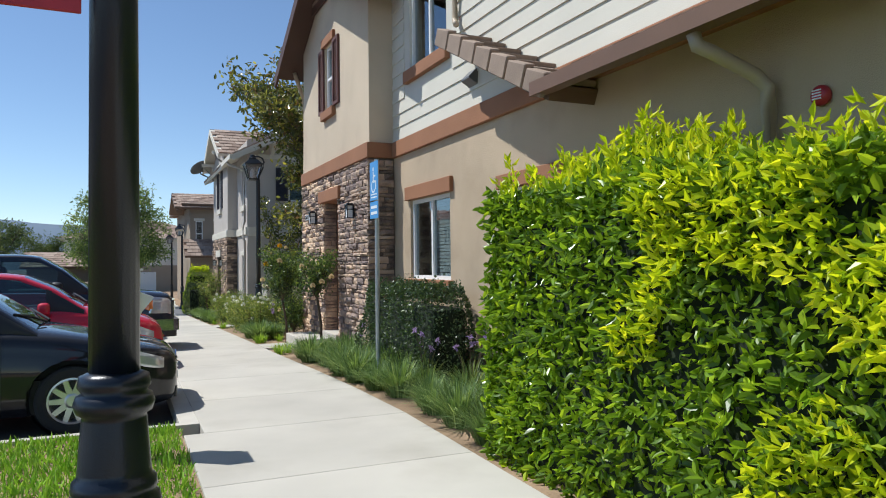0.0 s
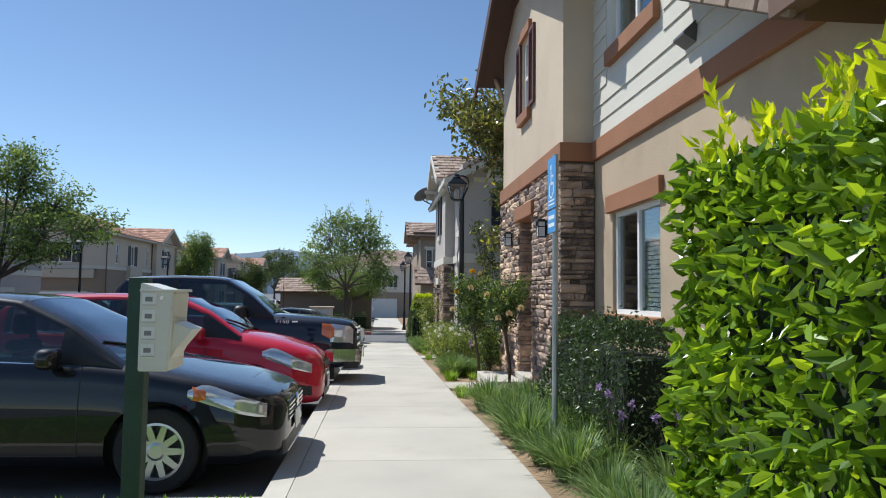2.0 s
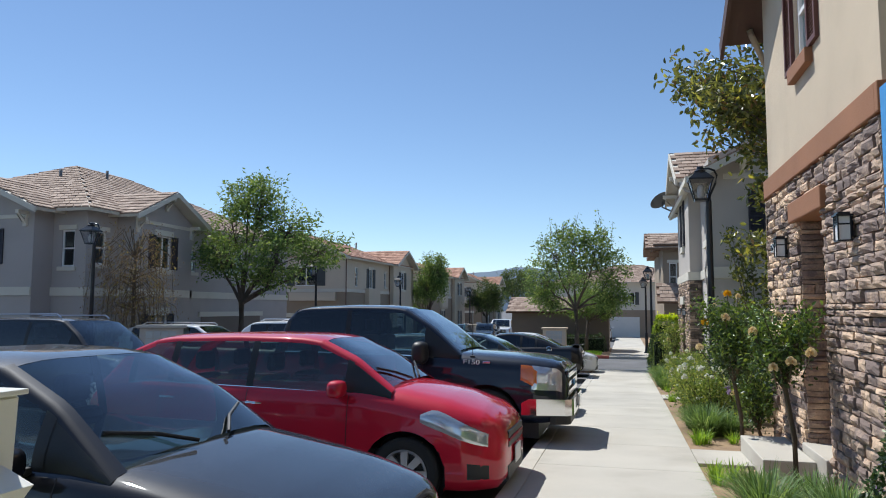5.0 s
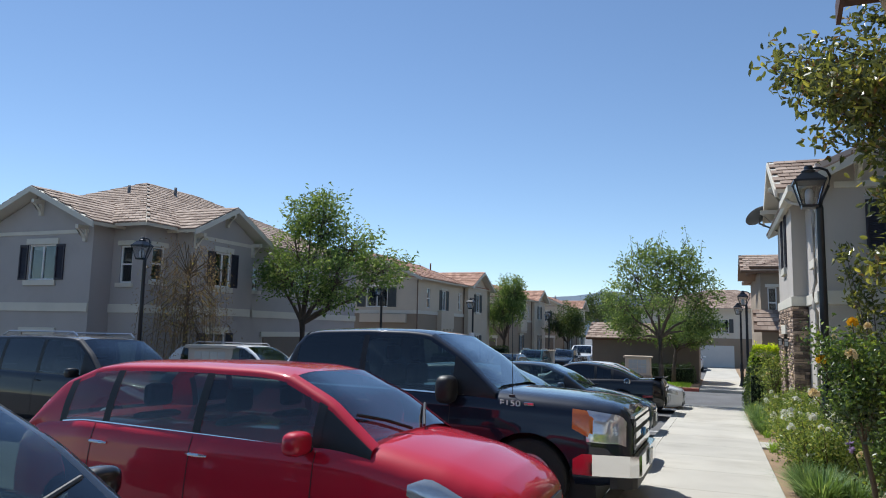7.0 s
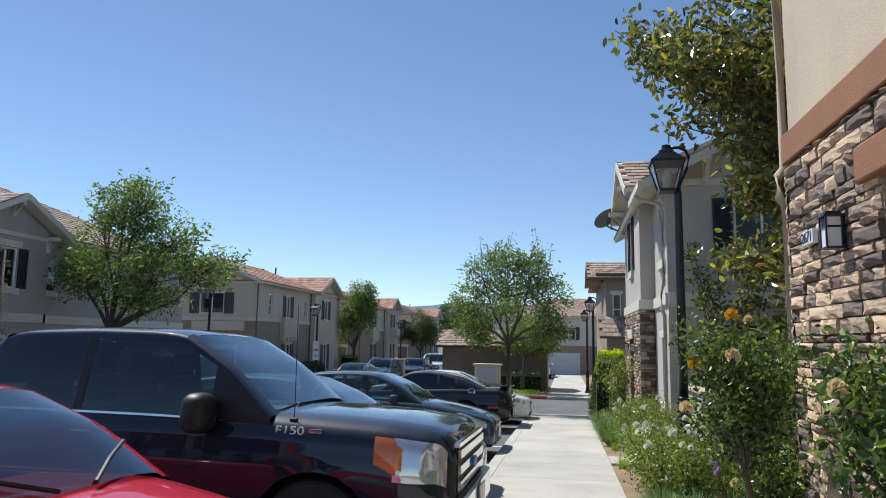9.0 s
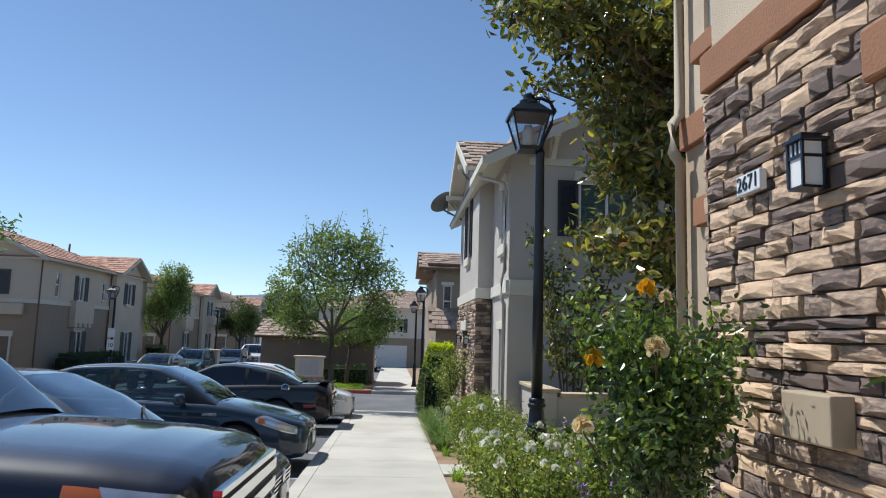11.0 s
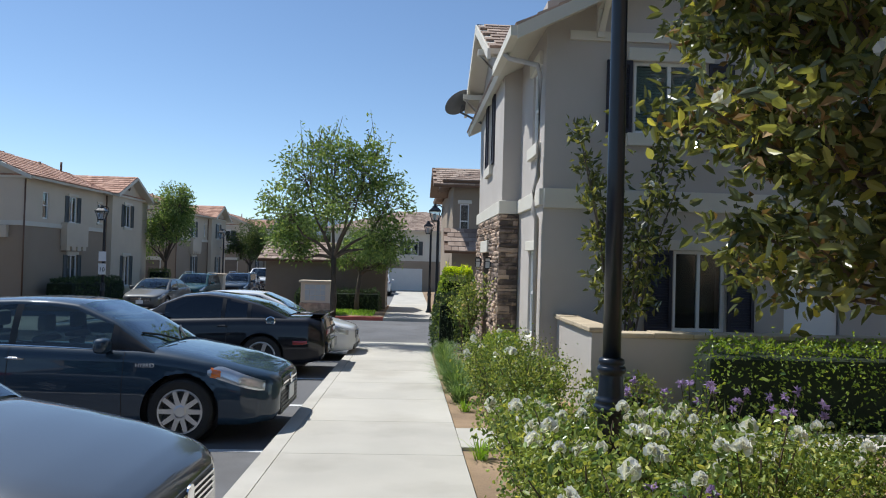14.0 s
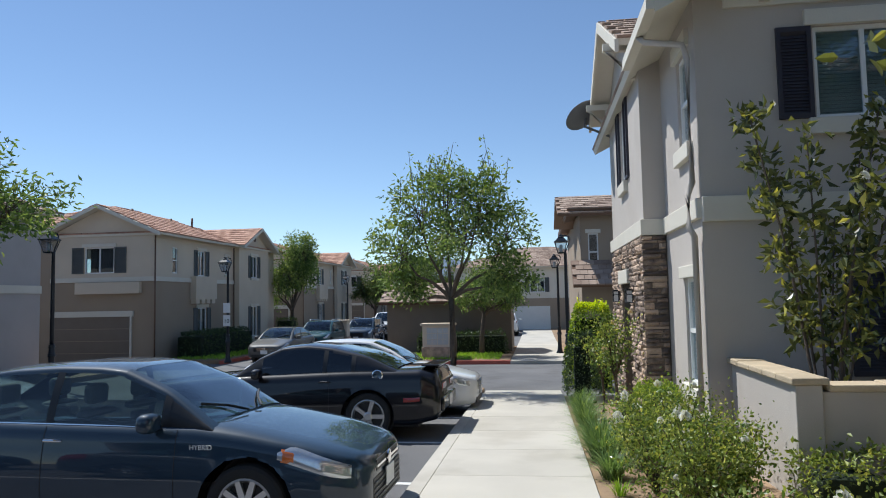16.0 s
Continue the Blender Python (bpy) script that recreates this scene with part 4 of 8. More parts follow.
# ---- houses across the car park ----
def house_far_grey():
    h = thing("house", "grey two-storey house with cream bands and charcoal shutters", "house")
    z0, b0, b1, ze = -0.9, 2.15, 2.42, 4.95
    E1 = Face((-14.6, 0, 0), (0, 1, 0), (1, 0, 0))
    E2 = Face((-15.3, 0, 0), (0, 1, 0), (1, 0, 0))
    S1 = Face((0, 23.7, 0), (1, 0, 0), (0, -1, 0))
    S2 = Face((0, 22.9, 0), (1, 0, 0), (0, -1, 0))
    w1, w2 = (26.25, 27.1, 3.15, 4.35), (25.95, 27.0, 0.3, 1.55)
    E1.wall("wall", M["grey"], h, 25.1, 28.4, z0, b0, [w2], label="grey stucco bay wall")
    E1.wall("wall", M["grey"], h, 25.1, 28.4, b1, ze, [w1], label="grey stucco bay wall")
    E1.window(h, *w1, trim=M["cream"], shutters=M["navy"], head=0.2, sill=0.18)
    E1.window(h, *w2, trim=M["cream"], shutters=M["navy"], head=0.2, sill=0.14)
    E1.one("band", M["cream"], h, 25.1, 28.4, b0, b1, -0.2, 0.06, "cream belt band")
    for y, s in ((25.1, -1), (28.4, 1)):
        F = Face((0, y, 0), (1, 0, 0), (0, s, 0))
        F.wall("wall", M["grey"], h, -15.3, -14.601, z0, ze)
        F.one("band", M["cream"], h, -15.3, -14.54, b0, b1, -0.1, 0.06)
    E1.gable("gable_wall", M["grey"], h, 25.1, 28.4, ze, 5.85)
    gable_roof(h, M["tile"], -19.0, -14.1, 24.6, 28.9, 4.9, 5.95, "x", M["cream"])
    rake_boards(Face((-14.1, 0, 0), (0, 1, 0), (1, 0, 0)), h, 24.6, 28.9, 4.9, 5.95, M["cream"], -0.03, 0.03, 0.18)
    for a in (25.2, 28.3):
        corbel(E1, h, a, 4.85, M["cream"], 0.5, 0.4)
    corbel(E1, h, 26.75, 5.72, M["cream"], 0.45, 0.4)
    E1.one("band", M["cream"], h, 25.3, 28.2, 4.7, 4.82, 0.003, 0.04)
    w3, w4, w5 = (24.05, 24.6, 3.2, 4.3), (29.2, 29.75, 3.2, 4.1), (32.0, 33.4, 3.2, 4.3)
    for hole, y0, y1 in (([w3], 23.7, 25.1), ([w4, w5], 28.4, 37.8)):
        E2.wall("wall", M["grey"], h, y0, y1, z0, b0, label="grey stucco wall")
        E2.wall("wall", M["grey"], h, y0, y1, b1, ze, hole, label="grey stucco wall")
        E2.one("band", M["cream"], h, y0, y1, b0, b1, -0.2, 0.06, "cream belt band")
    for w in (w3, w4):
        E2.window(h, *w, bars="h", trim=M["cream"])
    E2.window(h, *w5, trim=M["cream"])
    E2.one("garage_door", M["garage"], h, 30.2, 35.0, -0.6, 1.4, 0.003, 0.04)
    E2.one("garage_head", M["cream"], h, 30.0, 35.2, 1.4, 1.6, 0.003, 0.08)
    w6, w7 = (-16.25, -15.75, 3.1, 4.3), (-19.35, -18.15, 3.15, 4.3)
    S1.wall("wall", M["grey"], h, -16.6, -15.301, z0, ze, [w6], label="grey stucco wall")
    S1.window(h, *w6, bars="h", trim=M["cream"])
    S2.wall("wall", M["grey"], h, -21.2, -16.6, z0, b0, [(-19.4, -18.0, 0.2, 1.45)], label="grey stucco wall")
    S2.wall("wall", M["grey"], h, -21.2, -16.6, b1, ze, [w7], label="grey stucco wall")
    S2.one("band", M["cream"], h, -21.2, -16.6, b0, b1, -0.2, 0.06, "cream belt band")
    S1.one("band", M["cream"], h, -16.6, -15.3, b0, b1, 0.003, 0.06)
    S2.window(h, *w7, trim=M["cream"], shutters=M["navy"], head=0.2, sill=0.18)
    S2.window(h, -19.4, -18.0, 0.2, 1.45, trim=M["cream"], head=0.18, sill=0.1)
    Face((-16.6, 0, 0), (0, 1, 0), (1, 0, 0)).wall("wall", M["grey"], h, 22.9, 23.7, z0, ze)
    S2.gable("gable_wall", M["grey"], h, -21.2, -16.6, ze, 6.0)
    gable_roof(h, M["tile"], -21.7, -16.1, 22.4, 30.0, 4.9, 6.15, "y", M["cream"])
    rake_boards(Face((0, 22.4, 0), (1, 0, 0), (0, -1, 0)), h, -21.7, -16.1, 4.9, 6.15, M["cream"], -0.03, 0.03, 0.18)
    S2.one("band", M["cream"], h, -21.0, -16.8, 4.62, 4.74, 0.003, 0.04)
    for a in (-16.9, -18.9):
        corbel(S2, h, a, 4.85 if a > -18 else 5.75, M["cream"], 0.5, 0.4)
    hip_roof(h, M["tile"], -27.0, -14.8, 23.2, 38.3, 4.95, 7.75, M["cream"])
    Face((0, 37.8, 0), (1, 0, 0), (0, 1, 0)).wall("wall", M["grey"], h, -26.5, -15.3, z0, ze)
    Face((-26.5, 0, 0), (0, 1, 0), (-1, 0, 0)).wall("wall", M["grey"], h, 23.7, 37.8, z0, ze)
    Face((0, 23.75, 0), (1, 0, 0), (0, -1, 0)).wall("wall", M["grey"], h, -26.5, -21.2, z0, ze)
    for x, y, z in ((-20.0, 27.5, 7.0), (-19.6, 29.6, 7.3), (-17.3, 31.0, 6.2)):
        pipe(h, [(x, y, z - 0.5), (x, y, z + 0.25)], 0.06, M["dish"], "vent_pipe")


def house_far_tan(dy, dx, far=False):
    h = thing("house", "beige and taupe two-storey house with terracotta tile roof", "house")
    z0, b0, b1, ze = -1.3, 2.72, 2.92, 4.85
    y0 = 44.0 + dy
    E1 = Face((-14.6 + dx, y0, 0), (0, 1, 0), (1, 0, 0))
    E0 = Face((-14.25 + dx, y0, 0), (0, 1, 0), (1, 0, 0))
    S = Face((-14.6 + dx, y0, 0), (1, 0, 0), (0, -1, 0))
    u = [(1.5, 2.0, 3.1, 4.3), (3.9, 4.7, 3.05, 4.3), (7.0, 7.4, 3.2, 4.2)]
    E1.wall("wall", M["lb2_brown"], h, 0, 8.0, z0, b0, [(3.9, 4.9, -0.1, 1.5)], label="taupe stucco wall")
    E1.wall("wall", M["lb2_tan"], h, 0, 8.0, b1, ze, u, label="beige stucco wall")
    E1.one("band", M["cream"], h, 0, 8.0, b0, b1, -0.2, 0.06, "cream belt band")
    E1.window(h, *u[0], bars="h", trim=None)
    E1.window(h, *u[1], bars="v", trim=M["cream"], shutters=M["slate"], head=0.14, sill=0.12)
    E1.window(h, *u[2], bars="h", trim=M["cream"], head=0.1, sill=0.1)
    E1.window(h, 3.9, 4.9, -0.1, 1.5, trim=M["cream"], shutters=M["slate"], head=0.16, sill=0.1)
    bm = bmesh.new()
    E1.slab(bm, 3.2, 5.4, 1.9, 3.0, 0.003, 0.3)
    for k in range(4):
        E1.slab(bm, 3.25 + 0.55 * k, 3.6 + 0.55 * k, 1.7, 1.9, 0.003, 0.28)
    bmesh.ops.recalc_face_normals(bm, faces=bm.faces[:])
    part("window_box", bm, M["lb2_tan"], h, "beige projecting apron below the window")
    v = (9.6, 10.5, 3.1, 4.35)
    E0.wall("wall", M["lb2_tan"], h, 8.0, 12.2, z0, ze, [v, (9.6, 10.5, -0.2, 1.5)], label="beige stucco bay wall")
    E0.window(h, *v, trim=M["cream"], shutters=M["slate"], head=0.14, sill=0.14)
    E0.window(h, 9.6, 10.5, -0.2, 1.5, trim=M["cream"], shutters=M["slate"], head=0.14, sill=0.14)
    for a, sg in ((8.0, -1), (12.2, 1)):
        Face((-14.6 + dx, y0 + a, 0), (1, 0, 0), (0, sg, 0)).wall("wall", M["lb2_tan"], h, 0, 0.349, z0, ze)
    E0.gable("gable_wall", M["lb2_tan"], h, 8.0, 12.2, ze, 5.85)
    gable_roof(h, M["tile_red"], -19 + dx, -13.75 + dx, y0 + 7.6, y0 + 12.6, 4.8, 5.95, "x", M["cream"])
    rake_boards(Face((-13.75 + dx, y0, 0), (0, 1, 0), (1, 0, 0)), h, 7.6, 12.6, 4.8, 5.95, M["cream"], -0.03, 0.03, 0.16)
    bm = bmesh.new()
    lathe(bm, [(0.16, 0), (0.18, 0.03), (0.12, 0.05)], 16)
    part("gable_vent", bm, M["dark_brown"], h).matrix_world = Matrix.Translation((-14.245 + dx, y0 + 10.1, 5.35)) @ EAST
    # garage end
    sw = (-3.3, -1.9, 3.1, 4.25)
    S.wall("wall", M["lb2_brown"], h, -4.9, -0.001, z0, b0, label="taupe stucco wall")
    S.wall("wall", M["lb2_tan"], h, -4.9, -0.001, b1, ze, [sw], label="beige stucco wall")
    S.one("band", M["cream"], h, -4.9, 0.0, b0, b1, -0.2, 0.06, "cream belt band")
    S.window(h, *sw, trim=M["cream"], shutters=M["slate"], head=0.16, sill=0.0, shut_w=0.55)
    g = S.one("garage_door", M["garage"], h, -4.7, -1.1, -0.9, 1.2, 0.003, 0.04, "brown sectional garage door")
    for k in range(1, 4):
        S.one("panel_joint", M["lb2_brown"], g, -4.7, -1.1, -0.9 + 0.525 * k - 0.01, -0.9 + 0.525 * k + 0.01, 0.04, 0.043)
    S.one("garage_head", M["cream"], h, -4.85, -0.95, 1.2, 1.45, 0.003, 0.09)
    S.one("garage_side", M["cream"], h, -1.1, -1.02, -0.9, 1.2, 0.003, 0.07)
    S.one("corbel_course", M["lb2_tan"], h, -3.6, -0.6, 2.2, 2.7, 0.003, 0.22)
    S.gable("gable_wall", M["lb2_tan"], h, -4.9, 0, ze, 6.0)
    gable_roof(h, M["tile_red"], -20.0 + dx, -14.1 + dx, y0 - 0.5, y0 + 6, 4.8, 6.1, "y", M["cream"])
    rake_boards(Face((-14.6 + dx, y0 - 0.5, 0), (1, 0, 0), (0, -1, 0)), h, -5.4, 0.5, 4.8, 6.1, M["cream"], -0.03, 0.03, 0.16)
    S.wall("wall", M["lb2_brown"], h, -12.0, -4.9, z0, ze, thick=0.2)
    hip_roof(h, M["tile_red"], -27.0 + dx, -14.1 + dx, y0 - 0.1, y0 + 14.5, 4.82, 7.0, M["cream"])
    Face((-14.6 + dx, y0 + 14.0, 0), (1, 0, 0), (0, 1, 0)).wall("wall", M["lb2_tan"], h, -12, 0, z0, ze)
    E1.wall("wall", M["lb2_tan"], h, 12.2, 14.0, z0, ze)
    for x, y, z in ((-17.5, 3.0, 6.0), (-16.6, 5.0, 5.7), (-17.5, 9.0, 6.2)):
        pipe(h, [(x + dx, y0 + y, z - 0.5), (x + dx, y0 + y, z + 0.35)], 0.06, M["gutter_brown"], "vent_pipe")
    for q in ((-0.05, -0.05), (-0.05, 8.0)):
        pipe(h, [(-14.55 + dx, y0 + q[1], 4.7), (-14.55 + dx, y0 + q[1], -0.9)], 0.035, M["gutter_brown"])


house_far_grey()
house_far_tan(0, 0)
house_far_tan(22.0, -0.8, True)
house_far_tan(44.0, -0.5, True)


def house_beyond():
    """The house on the far side of the cross street."""
    h = thing("house", "grey-brown house with layered tile roofs beyond the street", "house")
    F = Face((0, 44.0, 0), (1, 0, 0), (0, -1, 0))
    W = Face((3.6, 0, 0), (0, 1, 0), (-1, 0, 0))
    F.wall("wall", M["lb2_brown"], h, 3.6, 12, -1.2, 5.1, [(3.9, 4.3, 2.7, 4.2), (5.0, 5.7, 2.8, 4.2)], label="taupe stucco wall")
    F.window(h, 3.9, 4.3, 2.7, 4.2, bars="h", trim=M["cream"])
    F.window(h, 5.0, 5.7, 2.8, 4.2, bars="h", trim=M["cream"])
    W.wall("wall", M["lb2_brown"], h, 44.0, 55.0, -1.2, 5.1)
    Face((0, 55.0, 0), (1, 0, 0), (0, 1, 0)).wall("wall", M["lb2_brown"], h, 3.6, 12, -1.2, 5.1)
    gable_roof(h, M["tile"], 2.7, 9.0, 43.4, 49.0, 4.95, 6.0, "x", M["gutter_brown"])
    hip_roof(h, M["tile"], 3.1, 12.5, 43.5, 55.5, 5.15, 6.6, M["gutter_brown"])
    roof_slope(h, M["tile"], (3.2, 42.7, 2.1), (8.0, 42.7, 2.1), (3.2, 44.0, 3.1), (8.0, 44.0, 3.1))


def house_garage_far():
    h = thing("house", "pale two-storey house with white garage door at the drive's end", "house")
    F = Face((0, 74.0, 0), (1, 0, 0), (0, -1, 0))
    F.wall("wall", M["lb2_brown"], h, -5.0, 9.0, -1.5, 1.6, label="taupe stucco wall")
    F.wall("wall", M["cream"], h, -5.0, 9.0, 1.6, 4.2, [(1.3, 2.5, 2.1, 3.3)], label="cream stucco wall")
    F.window(h, 1.3, 2.5, 2.1, 3.3, trim=M["cream"], shutters=M["slate"])
    g = F.one("garage_door", M["garage_white"], h, -0.2, 2.9, -1.0, 0.95, 0.003, 0.04, "white sectional garage door")
    hip_roof(h, M["tile"], -5.6, 9.6, 73.4, 86.0, 4.2, 6.2, M["cream"])
    for x, o in ((-5.0, -1), (9.0, 1)):
        Face((x, 0, 0), (0, 1, 0), (o, 0, 0)).wall("wall", M["lb2_brown"], h, 74.0, 85.0, -1.5, 4.2)


def enclosure():
    t = thing("carport", "low brown stucco enclosure with tile roof", "outbuilding")
    # Stucco wall borrows the darker garage-door brown; its shade is put into the colour.
    part("wall", cube(-5.2, 0.62, 48.0, 51.5, -1.2, 1.6), M["garage"], t)
    roof_slope(t, M["tile"], (-5.5, 47.5, 1.55), (0.8, 47.5, 1.55), (-5.5, 49.75, 2.45), (0.8, 49.75, 2.45), fascia=M["dark_brown"])
    roof_slope(t, M["tile"], (0.8, 52.0, 1.55), (-5.5, 52.0, 1.55), (0.8, 49.75, 2.45), (-5.5, 49.75, 2.45), fascia=M["dark_brown"])


house_beyond()
house_garage_far()
enclosure()


def hills():
    bm = bmesh.new()
    prev = None
    for i in range(121):
        a = radians(-70 + 140 * i / 120)
        hgt = 22 + 26 * (0.5 + 0.5 * noise.noise((i * 0.09, 3.1, 0))) + 10 * noise.noise((i * 0.33, 1.7, 2))
        hgt += 40 * max(0.0, 1 - abs(i - 56) / 22)
        x, y = 640 * math.sin(a), 640 * math.cos(a)
        hgt *= 0.5
        v = bm.verts.new((x, y, -4)), bm.verts.new((x * 1.05, y * 1.05, hgt)), bm.verts.new((x * 1.3, y * 1.3, -4))
        if prev:
            bm.faces.new((prev[0], v[0], v[1], prev[1]))
            bm.faces.new((prev[1], v[1], v[2], prev[2]))
        prev = v
    tagged(part("far_hills", bm, M["hill"], None, smooth=True), "blue-green hills on the horizon, tinted for haze", "hills", kind="structure")


hills()


# ---- vehicles ----
CAR_PAINT = {
    "black": paint("black_car_paint", (0.006, 0.006, 0.009)),
    "navy": paint("blue_black_car_paint", (0.007, 0.011, 0.024)),
    "ink": paint("ink_blue_car_paint", (0.016, 0.036, 0.062)),
    "red": paint("red_car_paint", (0.50, 0.008, 0.030)),
    "gunmetal": paint("gunmetal_car_paint", (0.075, 0.085, 0.10), 0.6),
    "white": paint("white_car_paint", (0.72, 0.73, 0.74)),
    "teal": paint("teal_car_paint", (0.01, 0.06, 0.065)),
    "grey": paint("warm_grey_car_paint", (0.10, 0.10, 0.095), 0.4),
    "silver": paint("silver_car_paint", (0.42, 0.44, 0.45), 0.7),
}


class Shell:
    """The skin of a car body. x runs back from the nose (0) to the tail (-L), y across, z up."""

    def __init__(self, L, W, top, plan, floor, belt):
        self.L, self.W, self.top_t, self.plan_t, self.floor_t, self.belt_t = L, W, top, plan, floor, belt

    def table(self, t, s):
        return float(np.interp(s, [q[0] for q in t], [q[1] for q in t]))

    def half(self, s):
        return self.table(self.plan_t, s) * self.W / 2

    def top(self, s):
        return self.table(self.top_t, s)

    def section(self, s):
        """Points of half a section, from the sill up to the middle of the top."""
        w, zt, zb = self.half(s), self.top(s), self.table(self.floor_t, s)
        bl = min(self.table(self.belt_t, s), zt - 0.03)
        h = bl - zb
        return [(w * 0.80, zb), (w * 0.93, zb + 0.01), (w * 0.975, zb + 0.1 * h), (w * 0.992, zb + 0.25 * h), (w, zb + 0.42 * h), (w * 0.998, zb + 0.58 * h), (w * 0.985, zb + 0.72 * h), (w * 0.975, zb + 0.80 * h), (w * 0.965, zb + 0.90 * h), (w * 0.93, bl),
                (w * 0.86, bl + 0.45 * (zt - bl)), (w * 0.74, bl + 0.74 * (zt - bl)), (w * 0.5, zt - 0.1 * (zt - bl)), (w * 0.25, zt - 0.02 * (zt - bl)), (0, zt)]

    def point(self, s, v, off=0.0, side=-1):
        q = self.section(s)
        i = min(int(v), len(q) - 2)
        f = v - i
        y, z = q[i][0] * (1 - f) + q[i + 1][0] * f, q[i][1] * (1 - f) + q[i + 1][1] * f
        a, b = q[max(i - 1, 0)], q[min(i + 2, len(q) - 1)]
        n = Vector((0, b[1] - a[1], a[0] - b[0])).normalized()
        ds = (self.half(s + 0.02) - self.half(s - 0.02)) / 0.04
        n = Vector((ds, n.y, n.z)).normalized()
        return Vector((-s + n.x * off, side * (y + n.y * off), z + n.z * off))


def arch(bm, centres, r):
    """Cuts round wheel openings in the sides of a body mesh."""
    for cx, cz in centres:
        gone = []
        for f in bm.faces:
            if all(abs(v.co.y) > 0.45 and math.hypot(v.co.x - cx, v.co.z - cz) < r + 0.012 for v in f.verts):
                gone.append(f)
        bmesh.ops.delete(bm, geom=gone, context="FACES_ONLY")
        for v in bm.verts:
            d = math.hypot(v.co.x - cx, v.co.z - cz)
            if abs(v.co.y) > 0.45 and v.link_faces and d < r and d > 1e-4:
                v.co.x, v.co.z = cx + (v.co.x - cx) * r / d, cz + (v.co.z - cz) * r / d
    bmesh.ops.delete(bm, geom=[v for v in bm.verts if not v.link_faces], context="VERTS")


def make_wheel(radius, width, rim, spokes, steel=False):
    t = new("wheel")
    bm = bmesh.new()
    w = width / 2
    lathe(bm, [(rim, -w * 0.9), (rim + 0.03, -w), (radius - 0.03, -w), (radius - 0.008, -w * 0.85), (radius, -w * 0.5), (radius, w * 0.5), (radius - 0.008, w * 0.85), (radius - 0.03, w), (rim + 0.03, w), (rim, w * 0.9)], 36, axis="y", cap=False)
    part("tyre", bm, M["rubber"], t, smooth=False)
    bm = bmesh.new()
    n = 36
    rings = []
    for r, h in ((rim + 0.006, -w * 0.92), (rim - 0.012, -w * 0.94), (rim - 0.03, -w * 0.6), (rim - 0.035, w * 0.5)):
        rings.append([bm.verts.new((r * math.cos(2 * math.pi * k / n), h, r * math.sin(2 * math.pi * k / n))) for k in range(n)])
    for a, b in zip(rings, rings[1:]):
        for k in range(n):
            bm.faces.new((a[k], a[(k + 1) % n], b[(k + 1) % n], b[k]))
    part("rim", bm, M["alloy"], t, "silver alloy rim")
    bm = bmesh.new()
    lathe(bm, [(0.0, -w * 0.45), (rim - 0.033, -w * 0.45), (rim - 0.033, -w * 0.4), (0.0, -w * 0.4)], 24, axis="y")
    part("brake_disc", bm, M["black_plastic"], t)
    for k in range(spokes):
        a = 2 * math.pi * k / spokes
        c, s = math.cos(a), math.sin(a)
        bm = bmesh.new()
        q = []
        for r, hw, y in ((0.045, 0.028, -w * 0.84), (rim - 0.012, 0.034 if spokes < 9 else 0.022, -w * 0.9)):
            for yy in (y, y + 0.035):
                for sg in (-1, 1):
                    q.append((r * c - sg * hw * s, yy, r * s + sg * hw * c))
        v = [bm.verts.new(p) for p in q]
        for f in ((0, 1, 5, 4), (2, 3, 7, 6), (0, 2, 6, 4), (1, 3, 7, 5), (0, 1, 3, 2), (4, 5, 7, 6)):
            bm.faces.new([v[i] for i in f])
        bmesh.ops.recalc_face_normals(bm, faces=bm.faces[:])
        part("spoke", bm, M["alloy"], t)
    bm = bmesh.new()
    lathe(bm, [(0.0, -w * 0.93), (0.05, -w * 0.93), (0.068, -w * 0.85), (0.068, -w * 0.6), (0.0, -w * 0.6)], 18, axis="y")
    part("hub_cap", bm, M["alloy"], t)
    return t


def seam(sh, parent, pts, width=0.007, name="panel_gap", mat=None):
    """A thin dark line on the body through points (s, v)."""
    for side in (-1, 1):
        bm = bmesh.new()
        vs = [sh.point(s, v, 0.0025, side) for s, v in pts]
        rows = []
        for i, p in enumerate(vs):
            d = (vs[min(i + 1, len(vs) - 1)] - vs[max(i - 1, 0)]).normalized()
            n = d.cross(Vector((0, side, 0))).normalized() * width / 2
            rows.append((bm.verts.new(p - n), bm.verts.new(p + n)))
        for a, b in zip(rows, rows[1:]):
            bm.faces.new((a[0], b[0], b[1], a[1]))
        part(name, bm, mat or M["black_plastic"], parent)


def patch(sh, name, mat, parent, side, s0, s1, v0, v1, off=0.006, n=8, m=5, shape=None, label=""):
    """A raised piece of the skin between two stations and two heights."""
    bm = bmesh.new()
    rows = []
    for i in range(n + 1):
        f = i / n
        lo, hi = (shape(f) if shape else (0.0, 1.0))
        row = []
        for j in range(m + 1):
            v = v0 + (v1 - v0) * (lo + (hi - lo) * j / m)
            o = off * (1.0 if 0 < j < m and 0 < i < n else 0.15)
            row.append(bm.verts.new(sh.point(s0 + (s1 - s0) * f, v, o, side)))
        rows.append(row)
    for a, b in zip(rows, rows[1:]):
        for j in range(m):
            bm.faces.new((a[j], a[j + 1], b[j + 1], b[j]))
    bmesh.ops.recalc_face_normals(bm, faces=bm.faces[:])
    return part(name, bm, mat, parent, label, smooth=True)


